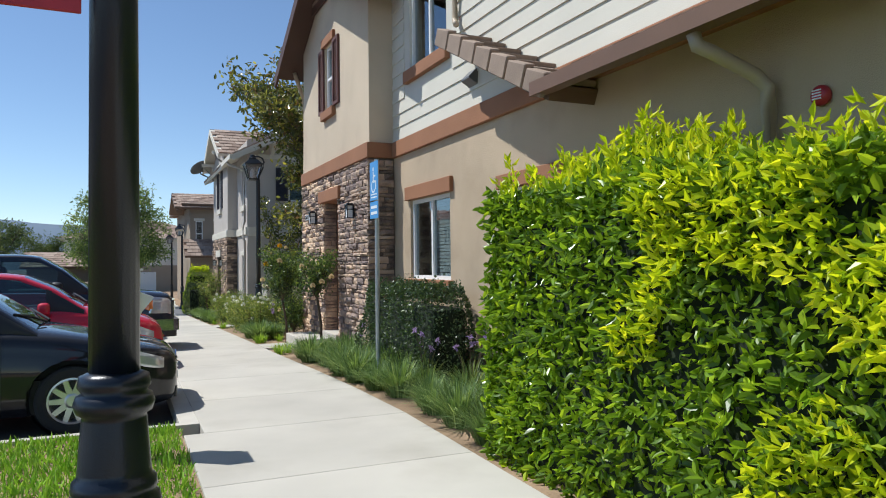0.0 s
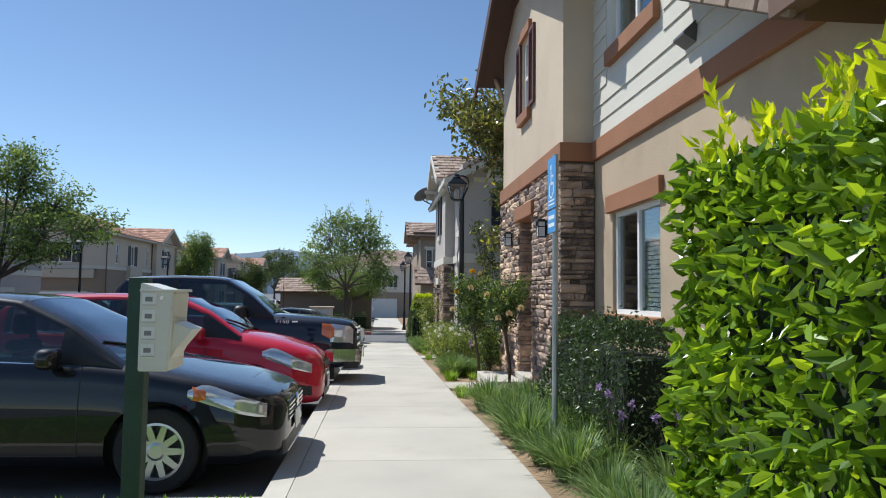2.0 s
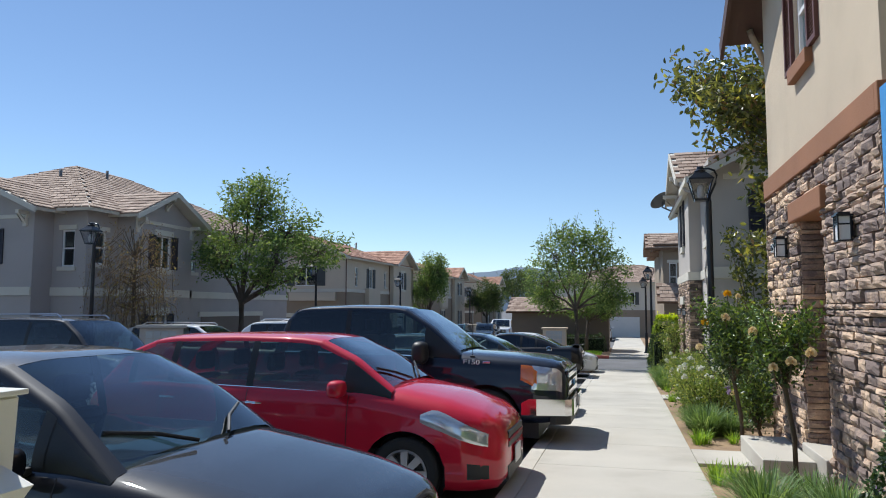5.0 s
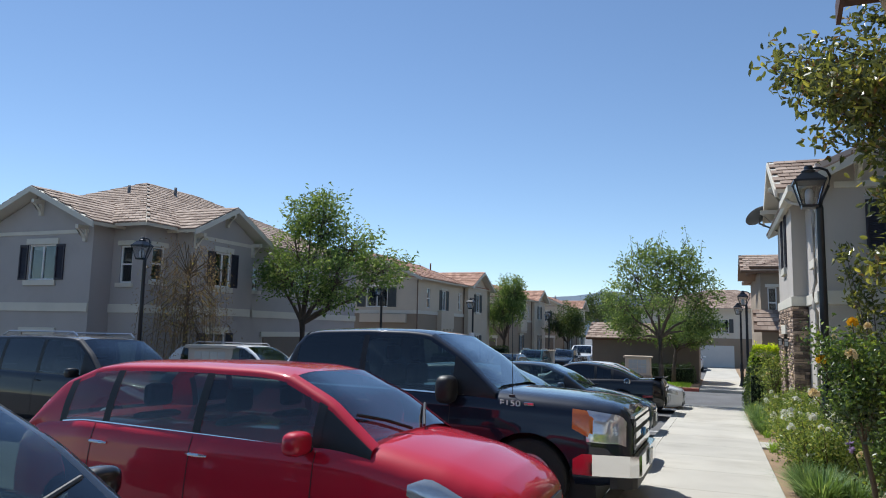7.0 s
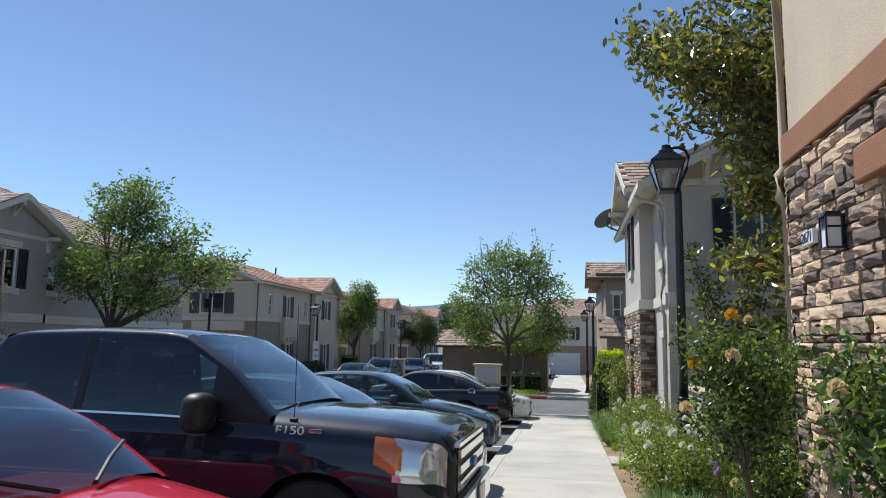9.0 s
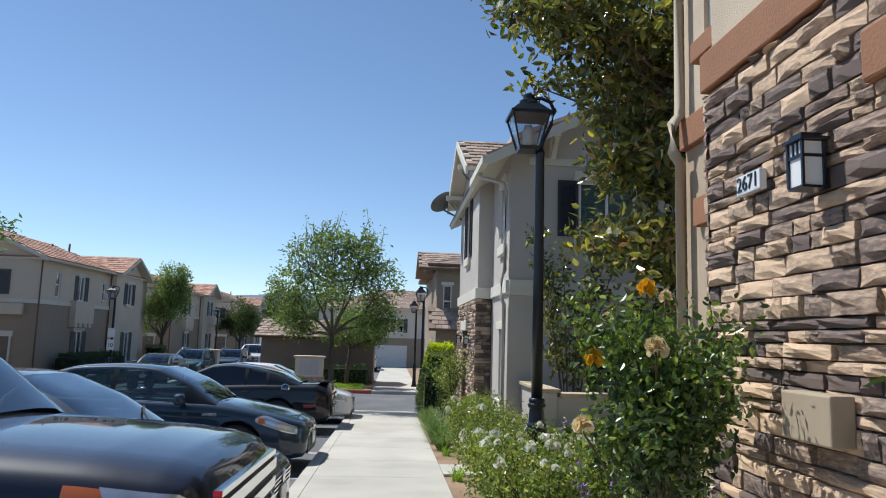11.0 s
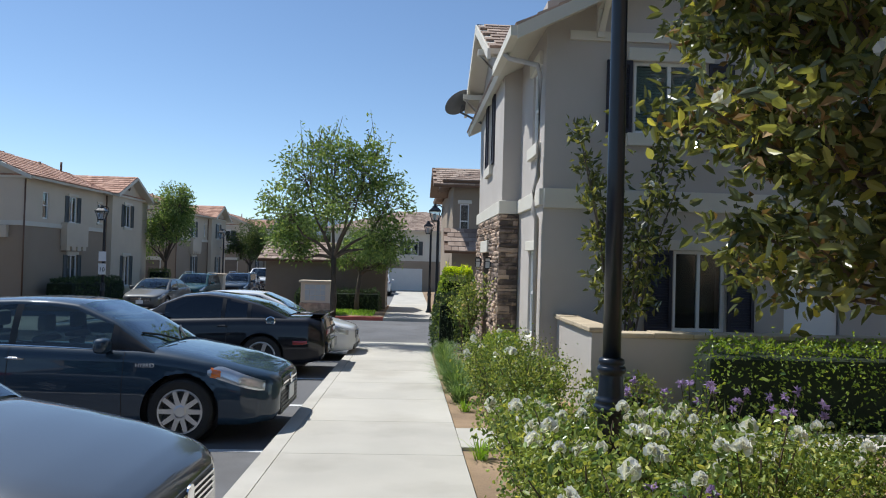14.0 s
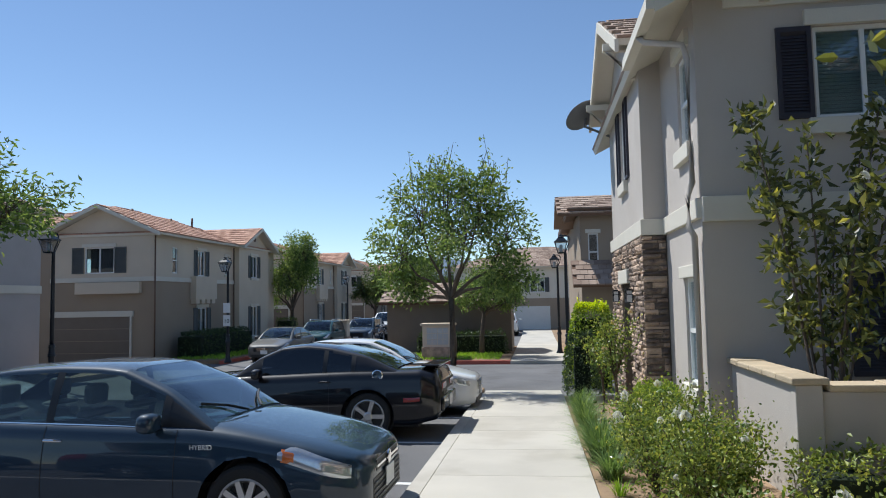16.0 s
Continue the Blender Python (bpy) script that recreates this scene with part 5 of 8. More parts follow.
def front_arc(sh, s_max, z0, z1, mat, parent, name, off=0.006, y0=0.0, y1=1.0, label="", thick=0.02, zs=None):
    """A strip that wraps round the nose (or tail) between two heights, y0 to y1 as shares of the half width."""
    bm = bmesh.new()
    ss = np.linspace(0.0, s_max, 14)
    halves = [(sh.half(s), s) for s in ss]
    for side in (-1, 1):
        prev = None
        for k in range(15):
            y = (y0 + (y1 - y0) * k / 14) * halves[-1][0]
            s = float(np.interp(y, [h[0] for h in halves], [h[1] for h in halves]))
            x = -s + off
            cur = [bm.verts.new(p) for p in ((x, side * y, z0), (x, side * y, z1), (x - thick - off, side * y, z1), (x - thick - off, side * y, z0))]
            if prev:
                for i in range(4):
                    j = (i + 1) % 4
                    bm.faces.new((prev[i], prev[j], cur[j], cur[i]))
            else:
                bm.faces.new(cur)
            prev = cur
        bm.faces.new(prev)
    bmesh.ops.recalc_face_normals(bm, faces=bm.faces[:])
    return part(name, bm, mat, parent, label)


def make_car(name, label, colour, L, W, top, plan, floor, belt, cab, wheels, radius, category="car", glass="car_glass", rear_glass=None, spokes=10, rim=0.22, doors=(), lamp="sedan", seats="interior", plate_front=True, wheel_width=0.21):
    """A car standing on z = 0, nose at x = 0 pointing to +x."""
    t = thing(name, label, category)
    sh = Shell(L, W, top, plan, floor, belt)
    ss = sorted({*np.linspace(0, 0.4, 14).tolist(), *np.linspace(0.4, L - 0.4, int((L - 0.8) / 0.045)).tolist(), *np.linspace(L - 0.4, L, 12).tolist()})
    bm = bmesh.new()
    rows = []
    for s in ss:
        q = sh.section(s)
        # refine the flank
        pts = []
        for a, b in zip(q, q[1:]):
            pts.append(a)
            pts.append(((a[0] + b[0]) / 2, (a[1] + b[1]) / 2))
        pts.append(q[-1])
        rows.append([bm.verts.new((-s, -y, z)) for y, z in pts] + [bm.verts.new((-s, y, z)) for y, z in pts[-2::-1]])
    for a, b in zip(rows, rows[1:]):
        for k in range(len(a) - 1):
            bm.faces.new((a[k], a[k + 1], b[k + 1], b[k]))
    bm.faces.new(rows[0])
    bm.faces.new(rows[-1][::-1])
    bmesh.ops.recalc_face_normals(bm, faces=bm.faces[:])
    arch(bm, [(-w, radius) for w in wheels], radius + 0.055)
    body = part("body", bm, CAR_PAINT[colour], t, smooth=True)
    # underside and wheel wells
    bm = bmesh.new()
    box(bm, -L + 0.35, -0.35, -W / 2 + 0.17, W / 2 - 0.17, 0.19, 0.5)
    part("underbody", bm, M["black_plastic"], t)
    # cabin
    wb, rf, rr, rb, roof = cab["screen"], cab["roof0"], cab["roof1"], cab["tail"], cab["roof"]
    zb = lambda s: sh.table(belt, s) - 0.01
    base_w, roof_w = cab.get("base_w", 0.9), cab.get("roof_w", 0.70)

    def crown(s):
        return float(np.interp(s, [wb, (wb + rf) / 2, rf, rf + 0.25, (rf + rr) / 2, rr - 0.2, rr, (rr + rb) / 2, rb],
                               [sh.top(wb), (sh.top(wb) + roof) / 2 + 0.035, roof - 0.035, roof - 0.008, roof, roof - 0.02, roof - 0.045, (roof + sh.top(rb)) / 2 + cab.get("tail_bow", 0.03), sh.top(rb)]))

    def cab_pt(s, v, off=0.0):
        """v: 0 at the belt, 1 at the roof's side edge, 2 at the middle of the top."""
        zt = crown(s)
        z0 = min(zb(s), zt - 0.01)
        edge = max(z0 + 0.004, zt - 0.05)
        width = lambda z: W / 2 * np.interp(z, [z0, roof], [base_w, roof_w])
        bulge = 1.0
        if v <= 1:
            z = z0 + (edge - z0) * v
            y = width(z) + 0.018 * math.sin(math.pi * v)
        else:
            f = v - 1
            y = width(edge) * (1 - f)
            z = edge + (zt - edge) * math.sin(math.pi / 2 * min(1.0, f * 1.7) ** 0.7)
        n = Vector((0, 1, 0.25)) if v < 0.9 else (Vector((0, 0.6, 0.8)) if v < 1.1 else Vector((0.3 if s < rf else (-0.3 if s > rr else 0), 0, 1)))
        n.normalize()
        return Vector((-s + n.x * off, y + n.y * off, z + n.z * off))

    def cab_grid(nm, mat, s_list, v_list, sides=(-1, 1), off=0.0, label="", close=False):
        if len(sides) == 2 and nm not in ("roof", "windscreen", "rear_window"):
            for side in sides:
                cab_grid(nm, mat, s_list, v_list, (side,), off, label)
            return None
        bm = bmesh.new()
        for side in sides:
            g = []
            for s in s_list:
                row = []
                for v in v_list:
                    p = cab_pt(s, v, off)
                    row.append(bm.verts.new((p.x, side * p.y, p.z)))
                g.append(row)
            for a, b in zip(g, g[1:]):
                for k in range(len(v_list) - 1):
                    bm.faces.new((a[k], a[k + 1], b[k + 1], b[k]))
        bmesh.ops.remove_doubles(bm, verts=bm.verts[:], dist=0.0008)
        bmesh.ops.recalc_face_normals(bm, faces=bm.faces[:])
        return part(nm, bm, mat, t, label, smooth=True)

    P = CAR_PAINT[colour]
    fine = lambda a, b, n: np.linspace(a, b, n).tolist()
    cab_grid("roof", P, fine(rf - 0.03, rr + 0.03, 16), [0.93, 0.97, 1.0, 1.05, 1.1, 1.2, 1.35, 1.5, 1.75, 2.0])
    cab_grid("windscreen", M[glass], fine(wb + 0.02, rf - 0.035, 10), [1.12, 1.2, 1.35, 1.5, 1.75, 2.0])
    cab_grid("a_pillar", P, fine(wb, rf, 12), [0.9, 0.95, 1.0, 1.06, 1.12])
    rg = M[rear_glass or glass]
    cab_grid("rear_window", rg, fine(rr + 0.035, rb - 0.03, 10), [1.12, 1.2, 1.35, 1.5, 1.75, 2.0])
    cab_grid("c_pillar", P, fine(rr, rb, 10), [0.86, 0.93, 1.0, 1.06, 1.12])
    cuts = [wb + cab.get("quarter", 0.28)] + list(cab["pillars"]) + [cab["last"]]
    first = True
    cab_grid("sill_strip", P, fine(wb, rb, 30), [-0.02, 0.03, 0.06])
    cab_grid("front_quarter", M["black_plastic"], fine(wb, cuts[0], 6), [0.06, 0.3, 0.6, 0.9])
    for i, (a, b) in enumerate(zip(cuts, cuts[1:])):
        g = M[glass] if i == 0 else rg
        for side in (-1, 1):
            cab_grid("side_window", g, fine(a + 0.035, b - 0.035, 10), [0.06, 0.2, 0.4, 0.6, 0.8, 0.93], (side,), 0.0)
        cab_grid("pillar", M["black_plastic"], fine(b - 0.035, b + 0.035, 4), [0.0, 0.2, 0.4, 0.6, 0.8, 0.93], off=0.003)
    cab_grid("pillar", M["black_plastic"], fine(cuts[0] - 0.035, cuts[0] + 0.035, 4), [0.0, 0.2, 0.4, 0.6, 0.8, 0.93], off=0.002)
    if cab["last"] < rb - 0.06:
        cab_grid("rear_quarter", P, fine(cab["last"] + 0.03, rb, 10), [0.0, 0.2, 0.4, 0.6, 0.8, 0.93])
    if cab.get("chrome", True):
        cab_grid("belt_moulding", M["chrome"], fine(cuts[0] - 0.1, cab["last"], 24), [0.035, 0.06], off=0.006, label="bright belt moulding")
    # seats
    for sx in cab.get("seats", ()):
        for sy in (-0.36, 0.36):
            bm = cube(-sx - 0.12, -sx + 0.02, sy - 0.23, sy + 0.23, 0.5, roof - 0.42, 0.05)
            part("seat_back", bm, M[seats], t)
            part("headrest", cube(-sx - 0.11, -sx - 0.01, sy - 0.13, sy + 0.13, roof - 0.38, roof - 0.2, 0.04), M[seats], t)
    part("dashboard", cube(-wb - 0.75, -wb - 0.2, -W * 0.38, W * 0.38, 0.6, sh.top(wb) - 0.05, 0.05), M["interior"], t)
    part("cabin_floor", cube(-rb + 0.2, -wb - 0.7, -W * 0.4, W * 0.4, 0.5, 0.56), M["interior"], t)
    # mirrors
    for side in (-1, 1):
        mx, mz = wb + cab.get("quarter", 0.28) + 0.04, zb(wb + 0.3) + 0.06
        k = cab.get("mirror", 1.0)
        bm = bmesh.new()
        bmesh.ops.create_icosphere(bm, subdivisions=3, radius=1.0)
        for v in bm.verts:
            v.co = Vector((math.copysign(abs(v.co.x) ** 0.7, v.co.x) * 0.075 * k, math.copysign(abs(v.co.y) ** 0.7, v.co.y) * 0.115 * k, math.copysign(abs(v.co.z) ** 0.6, v.co.z) * 0.08 * k * k)) + Vector((-mx, side * (W / 2 + 0.08), mz + 0.02))
        part("mirror", bm, P if lamp != "truck" else M["black_plastic"], t, smooth=True)
        part("mirror_arm", cube(-mx - 0.03, -mx + 0.03, min(side * (W / 2 - 0.08), side * (W / 2 + 0.02)), max(side * (W / 2 - 0.08), side * (W / 2 + 0.02)), mz - 0.05, mz - 0.01, 0.008), M["black_plastic"], t)
    # wheels
    proto = make_wheel(radius, wheel_width, rim, spokes)
    put = []
    for w in wheels:
        for side in (-1, 1):
            m = Matrix.Translation((-w, side * (W / 2 - wheel_width / 2 - 0.02), radius)) @ Matrix.Rotation(0 if side < 0 else math.pi, 4, "Z")
            if not put:
                proto.parent, proto.matrix_basis = t, m
                ob = proto
            else:
                ob = copy_thing(proto, m)
                ob.parent = t
            put.append(ob)
            bm = bmesh.new()
            lathe(bm, [(radius + 0.05, 0.02), (radius + 0.05, 0.15), (0.02, 0.15)], 24, axis="y")
            bm.faces.ensure_lookup_table()
            bmesh.ops.delete(bm, geom=[q for q in bm.faces if len(q.verts) > 4 and q.calc_center_median().y < 0.05], context="FACES_ONLY")
            o = part("wheel_well", bm, M["black_plastic"], t)
            o.matrix_basis = m
    # seams and handles
    for d0 in doors:
        seam(sh, t, [(d0, v) for v in (2.2, 3, 4, 5, 6, 7, 8, 9)])
    if doors:
        seam(sh, t, [(s, 2.2) for s in fine(doors[0], doors[-1], 20)])
        for d0, d1 in zip(doors, doors[1:]):
            for side in (-1, 1):
                c = d1 - 0.16
                pts = [sh.point(c + k * 0.045, 7.5, 0.03 if 0 < k < 4 else 0.004, side) for k in range(5)]
                bm = bmesh.new()
                tube(bm, pts, [0.008, 0.013, 0.013, 0.013, 0.008], 8)
                part("door_handle", bm, M["chrome"] if cab.get("chrome", True) else P, t)
    return t, sh


def head_lamps(sh, t, s0, s1, v0, v1, amber=True, rise=0.35):
    for side in (-1, 1):
        l = patch(sh, "headlight", M["lens"], t, side, s0, s1, v0, v1, 0.008, 12, 6, lambda f: (0.12 * (1 - f) ** 3 + 0.45 * f ** 1.5, 0.70 + rise * 0.8 * f - 0.33 * max(0, f - 0.8) / 0.2), "clear headlight")
        if amber:
            patch(sh, "side_marker", M["amber"], l, side, s0 + (s1 - s0) * 0.74, s0 + (s1 - s0) * 0.95, v0 + (v1 - v0) * 0.36, v0 + (v1 - v0) * 0.78, 0.012, 5, 4, None, "amber side marker")


def plate(sh, t, x, z, text=None, face=1):
    part("number_plate", cube(min(x, x + 0.012 * face), max(x, x + 0.012 * face), -0.155, 0.155, z - 0.08, z + 0.08, 0.003), M["sign_white"], t, "pale number plate")


SEDAN_PLAN = [(0, 0.62), (0.03, 0.72), (0.08, 0.80), (0.18, 0.88), (0.35, 0.945), (0.7, 0.985), (1.2, 1.0)]


def sedan(label, colour, L=4.7, W=1.82, H=1.46, spokes=10, rim=0.215, radius=0.33, seats="interior", grille="bars", amber=True, chrome=True, trunk=1.02, glass="car_glass", hood=0.98, doors=True, plate_on=True):
    plan = SEDAN_PLAN + [(L - 1.1, 1.0), (L - 0.5, 0.97), (L - 0.15, 0.90), (L - 0.04, 0.82), (L, 0.72)]
    top = [(0, 0.62), (0.03, 0.68), (0.08, 0.72), (0.2, 0.765), (0.5, 0.84), (0.9, hood - 0.055), (1.2, hood), (1.5, hood + 0.02), (L - 1.0, trunk + 0.01), (L - 0.45, trunk), (L - 0.12, trunk - 0.04), (L - 0.04, trunk - 0.12), (L, trunk - 0.2)]
    belt = [(0, 0.60), (0.1, 0.68), (0.5, 0.79), (1.0, 0.88), (1.4, 0.93), (L - 1.0, 0.99), (L - 0.3, 0.95), (L, 0.85)]
    floor = [(0, 0.30), (0.06, 0.22), (0.3, 0.19), (L - 0.4, 0.2), (L - 0.05, 0.28), (L, 0.36)]
    k = L / 4.7
    cab = dict(screen=1.22 * k, roof0=2.05 * k, roof1=3.25 * k, tail=4.15 * k, roof=H, pillars=(2.62 * k,), last=3.62 * k, seats=(2.45 * k, 3.3 * k), chrome=chrome, quarter=0.42)
    t, sh = make_car("car", label, colour, L, W, top, plan, floor, belt, cab, (0.93 * k, L - 1.02 * k), radius, spokes=spokes, rim=rim, doors=(1.5 * k, 2.62 * k, 3.55 * k) if doors else (), seats=seats, glass=glass)
    head_lamps(sh, t, 0.13, 0.70, 5.5, 9.3, amber)
    if grille == "bars":
        front_arc(sh, 0.35, 0.47, 0.63, M["black_plastic"], t, "grille", 0.004, 0, 0.55)
        for i in range(4):
            front_arc(sh, 0.35, 0.485 + i * 0.036, 0.499 + i * 0.036, M["chrome"], t, "grille_bar", 0.016, 0, 0.54)
        front_arc(sh, 0.35, 0.24, 0.34, M["black_plastic"], t, "lower_grille", 0.004, 0, 0.72)
    else:
        front_arc(sh, 0.35, 0.26, 0.50, M["black_plastic"], t, "lower_grille", 0.006, 0, 0.62)
        for i in range(5):
            front_arc(sh, 0.35, 0.275 + i * 0.045, 0.285 + i * 0.045, M["dish"], t, "grille_bar", 0.016, 0, 0.6)
        front_arc(sh, 0.35, 0.54, 0.63, M["black_plastic"], t, "grille", 0.004, 0, 0.5)
        front_arc(sh, 0.35, 0.57, 0.59, M["chrome"], t, "grille_bar", 0.014, 0, 0.5)
    bm = bmesh.new()
    lathe(bm, [(0.03, 0), (0.06, 0.0), (0.062, 0.012), (0.04, 0.016)], 20)
    part("nose_badge", bm, M["chrome"], t, "chrome badge").matrix_basis = Matrix.Translation((0.012, 0, 0.585)) @ EAST
    if plate_on:
        plate(sh, t, 0.02, 0.44)
    for side in (-1, 1):
        patch(sh, "tail_light", M["red_lens"], t, side, L - 0.5, L - 0.06, 7.0, 9.2, 0.008, 8, 5)
        bm = bmesh.new()
        sx = 1.22 * k
        tube(bm, [(-sx + 0.02, side * 0.15, sh.top(sx) + 0.03), (-sx - 0.1, side * 0.35, sh.top(sx) + 0.09), (-sx - 0.2, side * 0.62, sh.top(sx) + 0.13)], 0.012, 6)
        part("wiper", bm, M["black_plastic"], t)
    return t, sh


def hatchback(label):
    L, W, H = 4.3, 1.70, 1.53
    plan = [(0, 0.60), (0.03, 0.72), (0.08, 0.80), (0.18, 0.89), (0.35, 0.95), (0.7, 0.985), (1.2, 1.0), (L - 0.8, 1.0), (L - 0.3, 0.96), (L - 0.08, 0.88), (L, 0.78)]
    top = [(0, 0.64), (0.03, 0.73), (0.08, 0.79), (0.2, 0.87), (0.5, 0.97), (0.9, 1.05), (1.15, 1.08), (L - 0.6, 1.08), (L - 0.15, 1.02), (L - 0.04, 0.92), (L, 0.8)]
    belt = [(0, 0.60), (0.1, 0.70), (0.5, 0.84), (1.0, 0.94), (1.3, 0.97), (L - 0.8, 1.04), (L - 0.3, 1.0), (L, 0.85)]
    floor = [(0, 0.28), (0.06, 0.2), (0.3, 0.18), (L - 0.4, 0.2), (L, 0.34)]
    cab = dict(screen=1.0, roof0=1.75, roof1=3.55, tail=4.12, roof=H, pillars=(2.42, 3.28), last=3.72, seats=(2.3, 3.1), chrome=True, quarter=0.42, tail_bow=0.09)
    t, sh = make_car("car", label, "red", L, W, top, plan, floor, belt, cab, (0.86, L - 0.84), 0.315, spokes=8, rim=0.205, doors=(1.4, 2.42, 3.35))
    head_lamps(sh, t, 0.13, 0.72, 5.6, 9.4, False, 0.4)
    front_arc(sh, 0.35, 0.52, 0.66, M["black_plastic"], t, "grille", 0.006, 0, 0.5)
    front_arc(sh, 0.35, 0.575, 0.6, CAR_PAINT["red"], t, "grille_bar", 0.016, 0, 0.5)
    front_arc(sh, 0.35, 0.24, 0.36, M["black_plastic"], t, "lower_grille", 0.006, 0, 0.55)
    plate(sh, t, 0.02, 0.42)
    for side in (-1, 1):
        patch(sh, "fog_recess", M["black_plastic"], t, side, 0.12, 0.3, 2.6, 4.0, 0.004, 5, 4)
        bm = bmesh.new()
        tube(bm, [(-1.0, side * 0.12, sh.top(1.0) + 0.03), (-1.1, side * 0.35, sh.top(1.0) + 0.1), (-1.2, side * 0.6, sh.top(1.0) + 0.15)], 0.012, 6)
        part("wiper", bm, M["black_plastic"], t)
    return t


def pickup(label, colour, L=5.8, W=2.0, H=1.89, detail=True):
    plan = [(0, 0.80), (0.03, 0.86), (0.08, 0.90), (0.2, 0.945), (0.4, 0.975), (0.8, 0.99), (1.3, 1.0), (L - 0.3, 1.0), (L - 0.05, 0.98), (L, 0.95)]
    top = [(0, 1.01), (0.03, 1.10), (0.08, 1.155), (0.2, 1.195), (0.5, 1.23), (1.0, 1.26), (1.35, 1.275), (3.6, 1.30), (L - 0.1, 1.32), (L, 1.28)]
    belt = [(0, 0.96), (0.1, 1.08), (0.5, 1.13), (1.3, 1.17), (L - 0.1, 1.24), (L, 1.22)]
    floor = [(0, 0.50), (0.06, 0.42), (0.3, 0.38), (L - 0.3, 0.42), (L, 0.5)]
    cab = dict(screen=1.36, roof0=2.15, roof1=3.75, tail=4.0, roof=H, pillars=(2.95,), last=3.85, seats=(2.75, 3.6), quarter=0.45, base_w=0.93, roof_w=0.76, mirror=1.35, tail_bow=0.1, chrome=True)
    t, sh = make_car("pickup_truck", label, colour, L, W, top, plan, floor, belt, cab, (1.0, L - 1.3), 0.40, "pickup truck", rear_glass="privacy", spokes=6, rim=0.245, doors=(1.85, 2.95, 3.95), lamp="truck", wheel_width=0.27)
    for side in (-1, 1):
        l = patch(sh, "headlight", M["lens"], t, side, 0.05, 0.42, 5.0, 8.8, 0.008, 10, 6, lambda f: (0.0, 1.0), "clear square headlight")
        patch(sh, "side_marker", M["amber"], l, side, 0.33, 0.56, 5.1, 8.7, 0.012, 5, 4, lambda f: (0.25 * f, 1.0), "amber side marker")
    front_arc(sh, 0.3, 0.70, 1.03, M["black_plastic"], t, "grille", 0.01, 0, 0.74)
    for i in range(3):
        front_arc(sh, 0.3, 0.73 + i * 0.11, 0.79 + i * 0.11, M["chrome"], t, "grille_bar", 0.03, 0, 0.73, "wide chrome grille bar")
    front_arc(sh, 0.3, 1.03, 1.06, M["chrome"], t, "grille_bar", 0.02, 0, 0.74)
    front_arc(sh, 0.45, 0.49, 0.69, M["chrome"], t, "front_bumper", 0.09, 0, 1.0, "chrome bumper", 0.1)
    front_arc(sh, 0.4, 0.38, 0.49, M["black_plastic"], t, "air_dam", 0.05, 0, 0.96)
    plate(sh, t, 0.10, 0.6)
    bm = bmesh.new()
    lathe(bm, [(0.06, 0), (0.1, 0.0), (0.1, 0.014), (0.05, 0.018)], 24)
    for v in bm.verts:
        v.co.y *= 0.45
    part("nose_badge", bm, M["sign_blue"], t, "oval badge").matrix_basis = Matrix.Translation((0.035, 0, 0.85)) @ EAST
    # cargo bed
    part("bed_floor_cover", cube(-L + 0.1, -4.1, -0.85, 0.85, 1.1, 1.335), M["black_plastic"], t)
    bm = bmesh.new()
    tube(bm, [(-1.2, -0.86, 1.2), (-1.21, -0.87, 2.05)], [0.004, 0.0025], 5)
    part("aerial", bm, M["black_plastic"], t)
    part("aerial_foot", cube(-1.23, -1.17, -0.89, -0.83, 1.185, 1.215, 0.008), M["black_plastic"], t)
    if detail:
        # raised fender lettering as plain chrome strokes
        x = -1.2
        for side in (-1,):
            y = sh.point(1.15, 8.75, 0.004, side).y
            z = 1.13
            for text, dx, sz in (("F150", 0.0, 0.085),):
                m = Matrix.Translation((x, y - 0.008, z)) @ Matrix(((1.35, 0, 0, 0), (0, 0, -1, 0), (0, 1, 0, 0), (0, 0, 0, 1)))
                lettering(t, text, m, sz, M["sign_white"], "fender_letters", 0.006)
            part("fender_badge", cube(x + 0.15, x + 0.25, y - 0.016, y + 0.01, z - 0.012, z + 0.018, 0.004), M["chrome"], t)
    for side in (-1, 1):
        bm = bmesh.new()
        tube(bm, [(-1.45, side * 0.2, 1.29), (-1.55, side * 0.5, 1.35), (-1.62, side * 0.8, 1.4)], 0.014, 6)
        part("wiper", bm, M["black_plastic"], t)
    return t


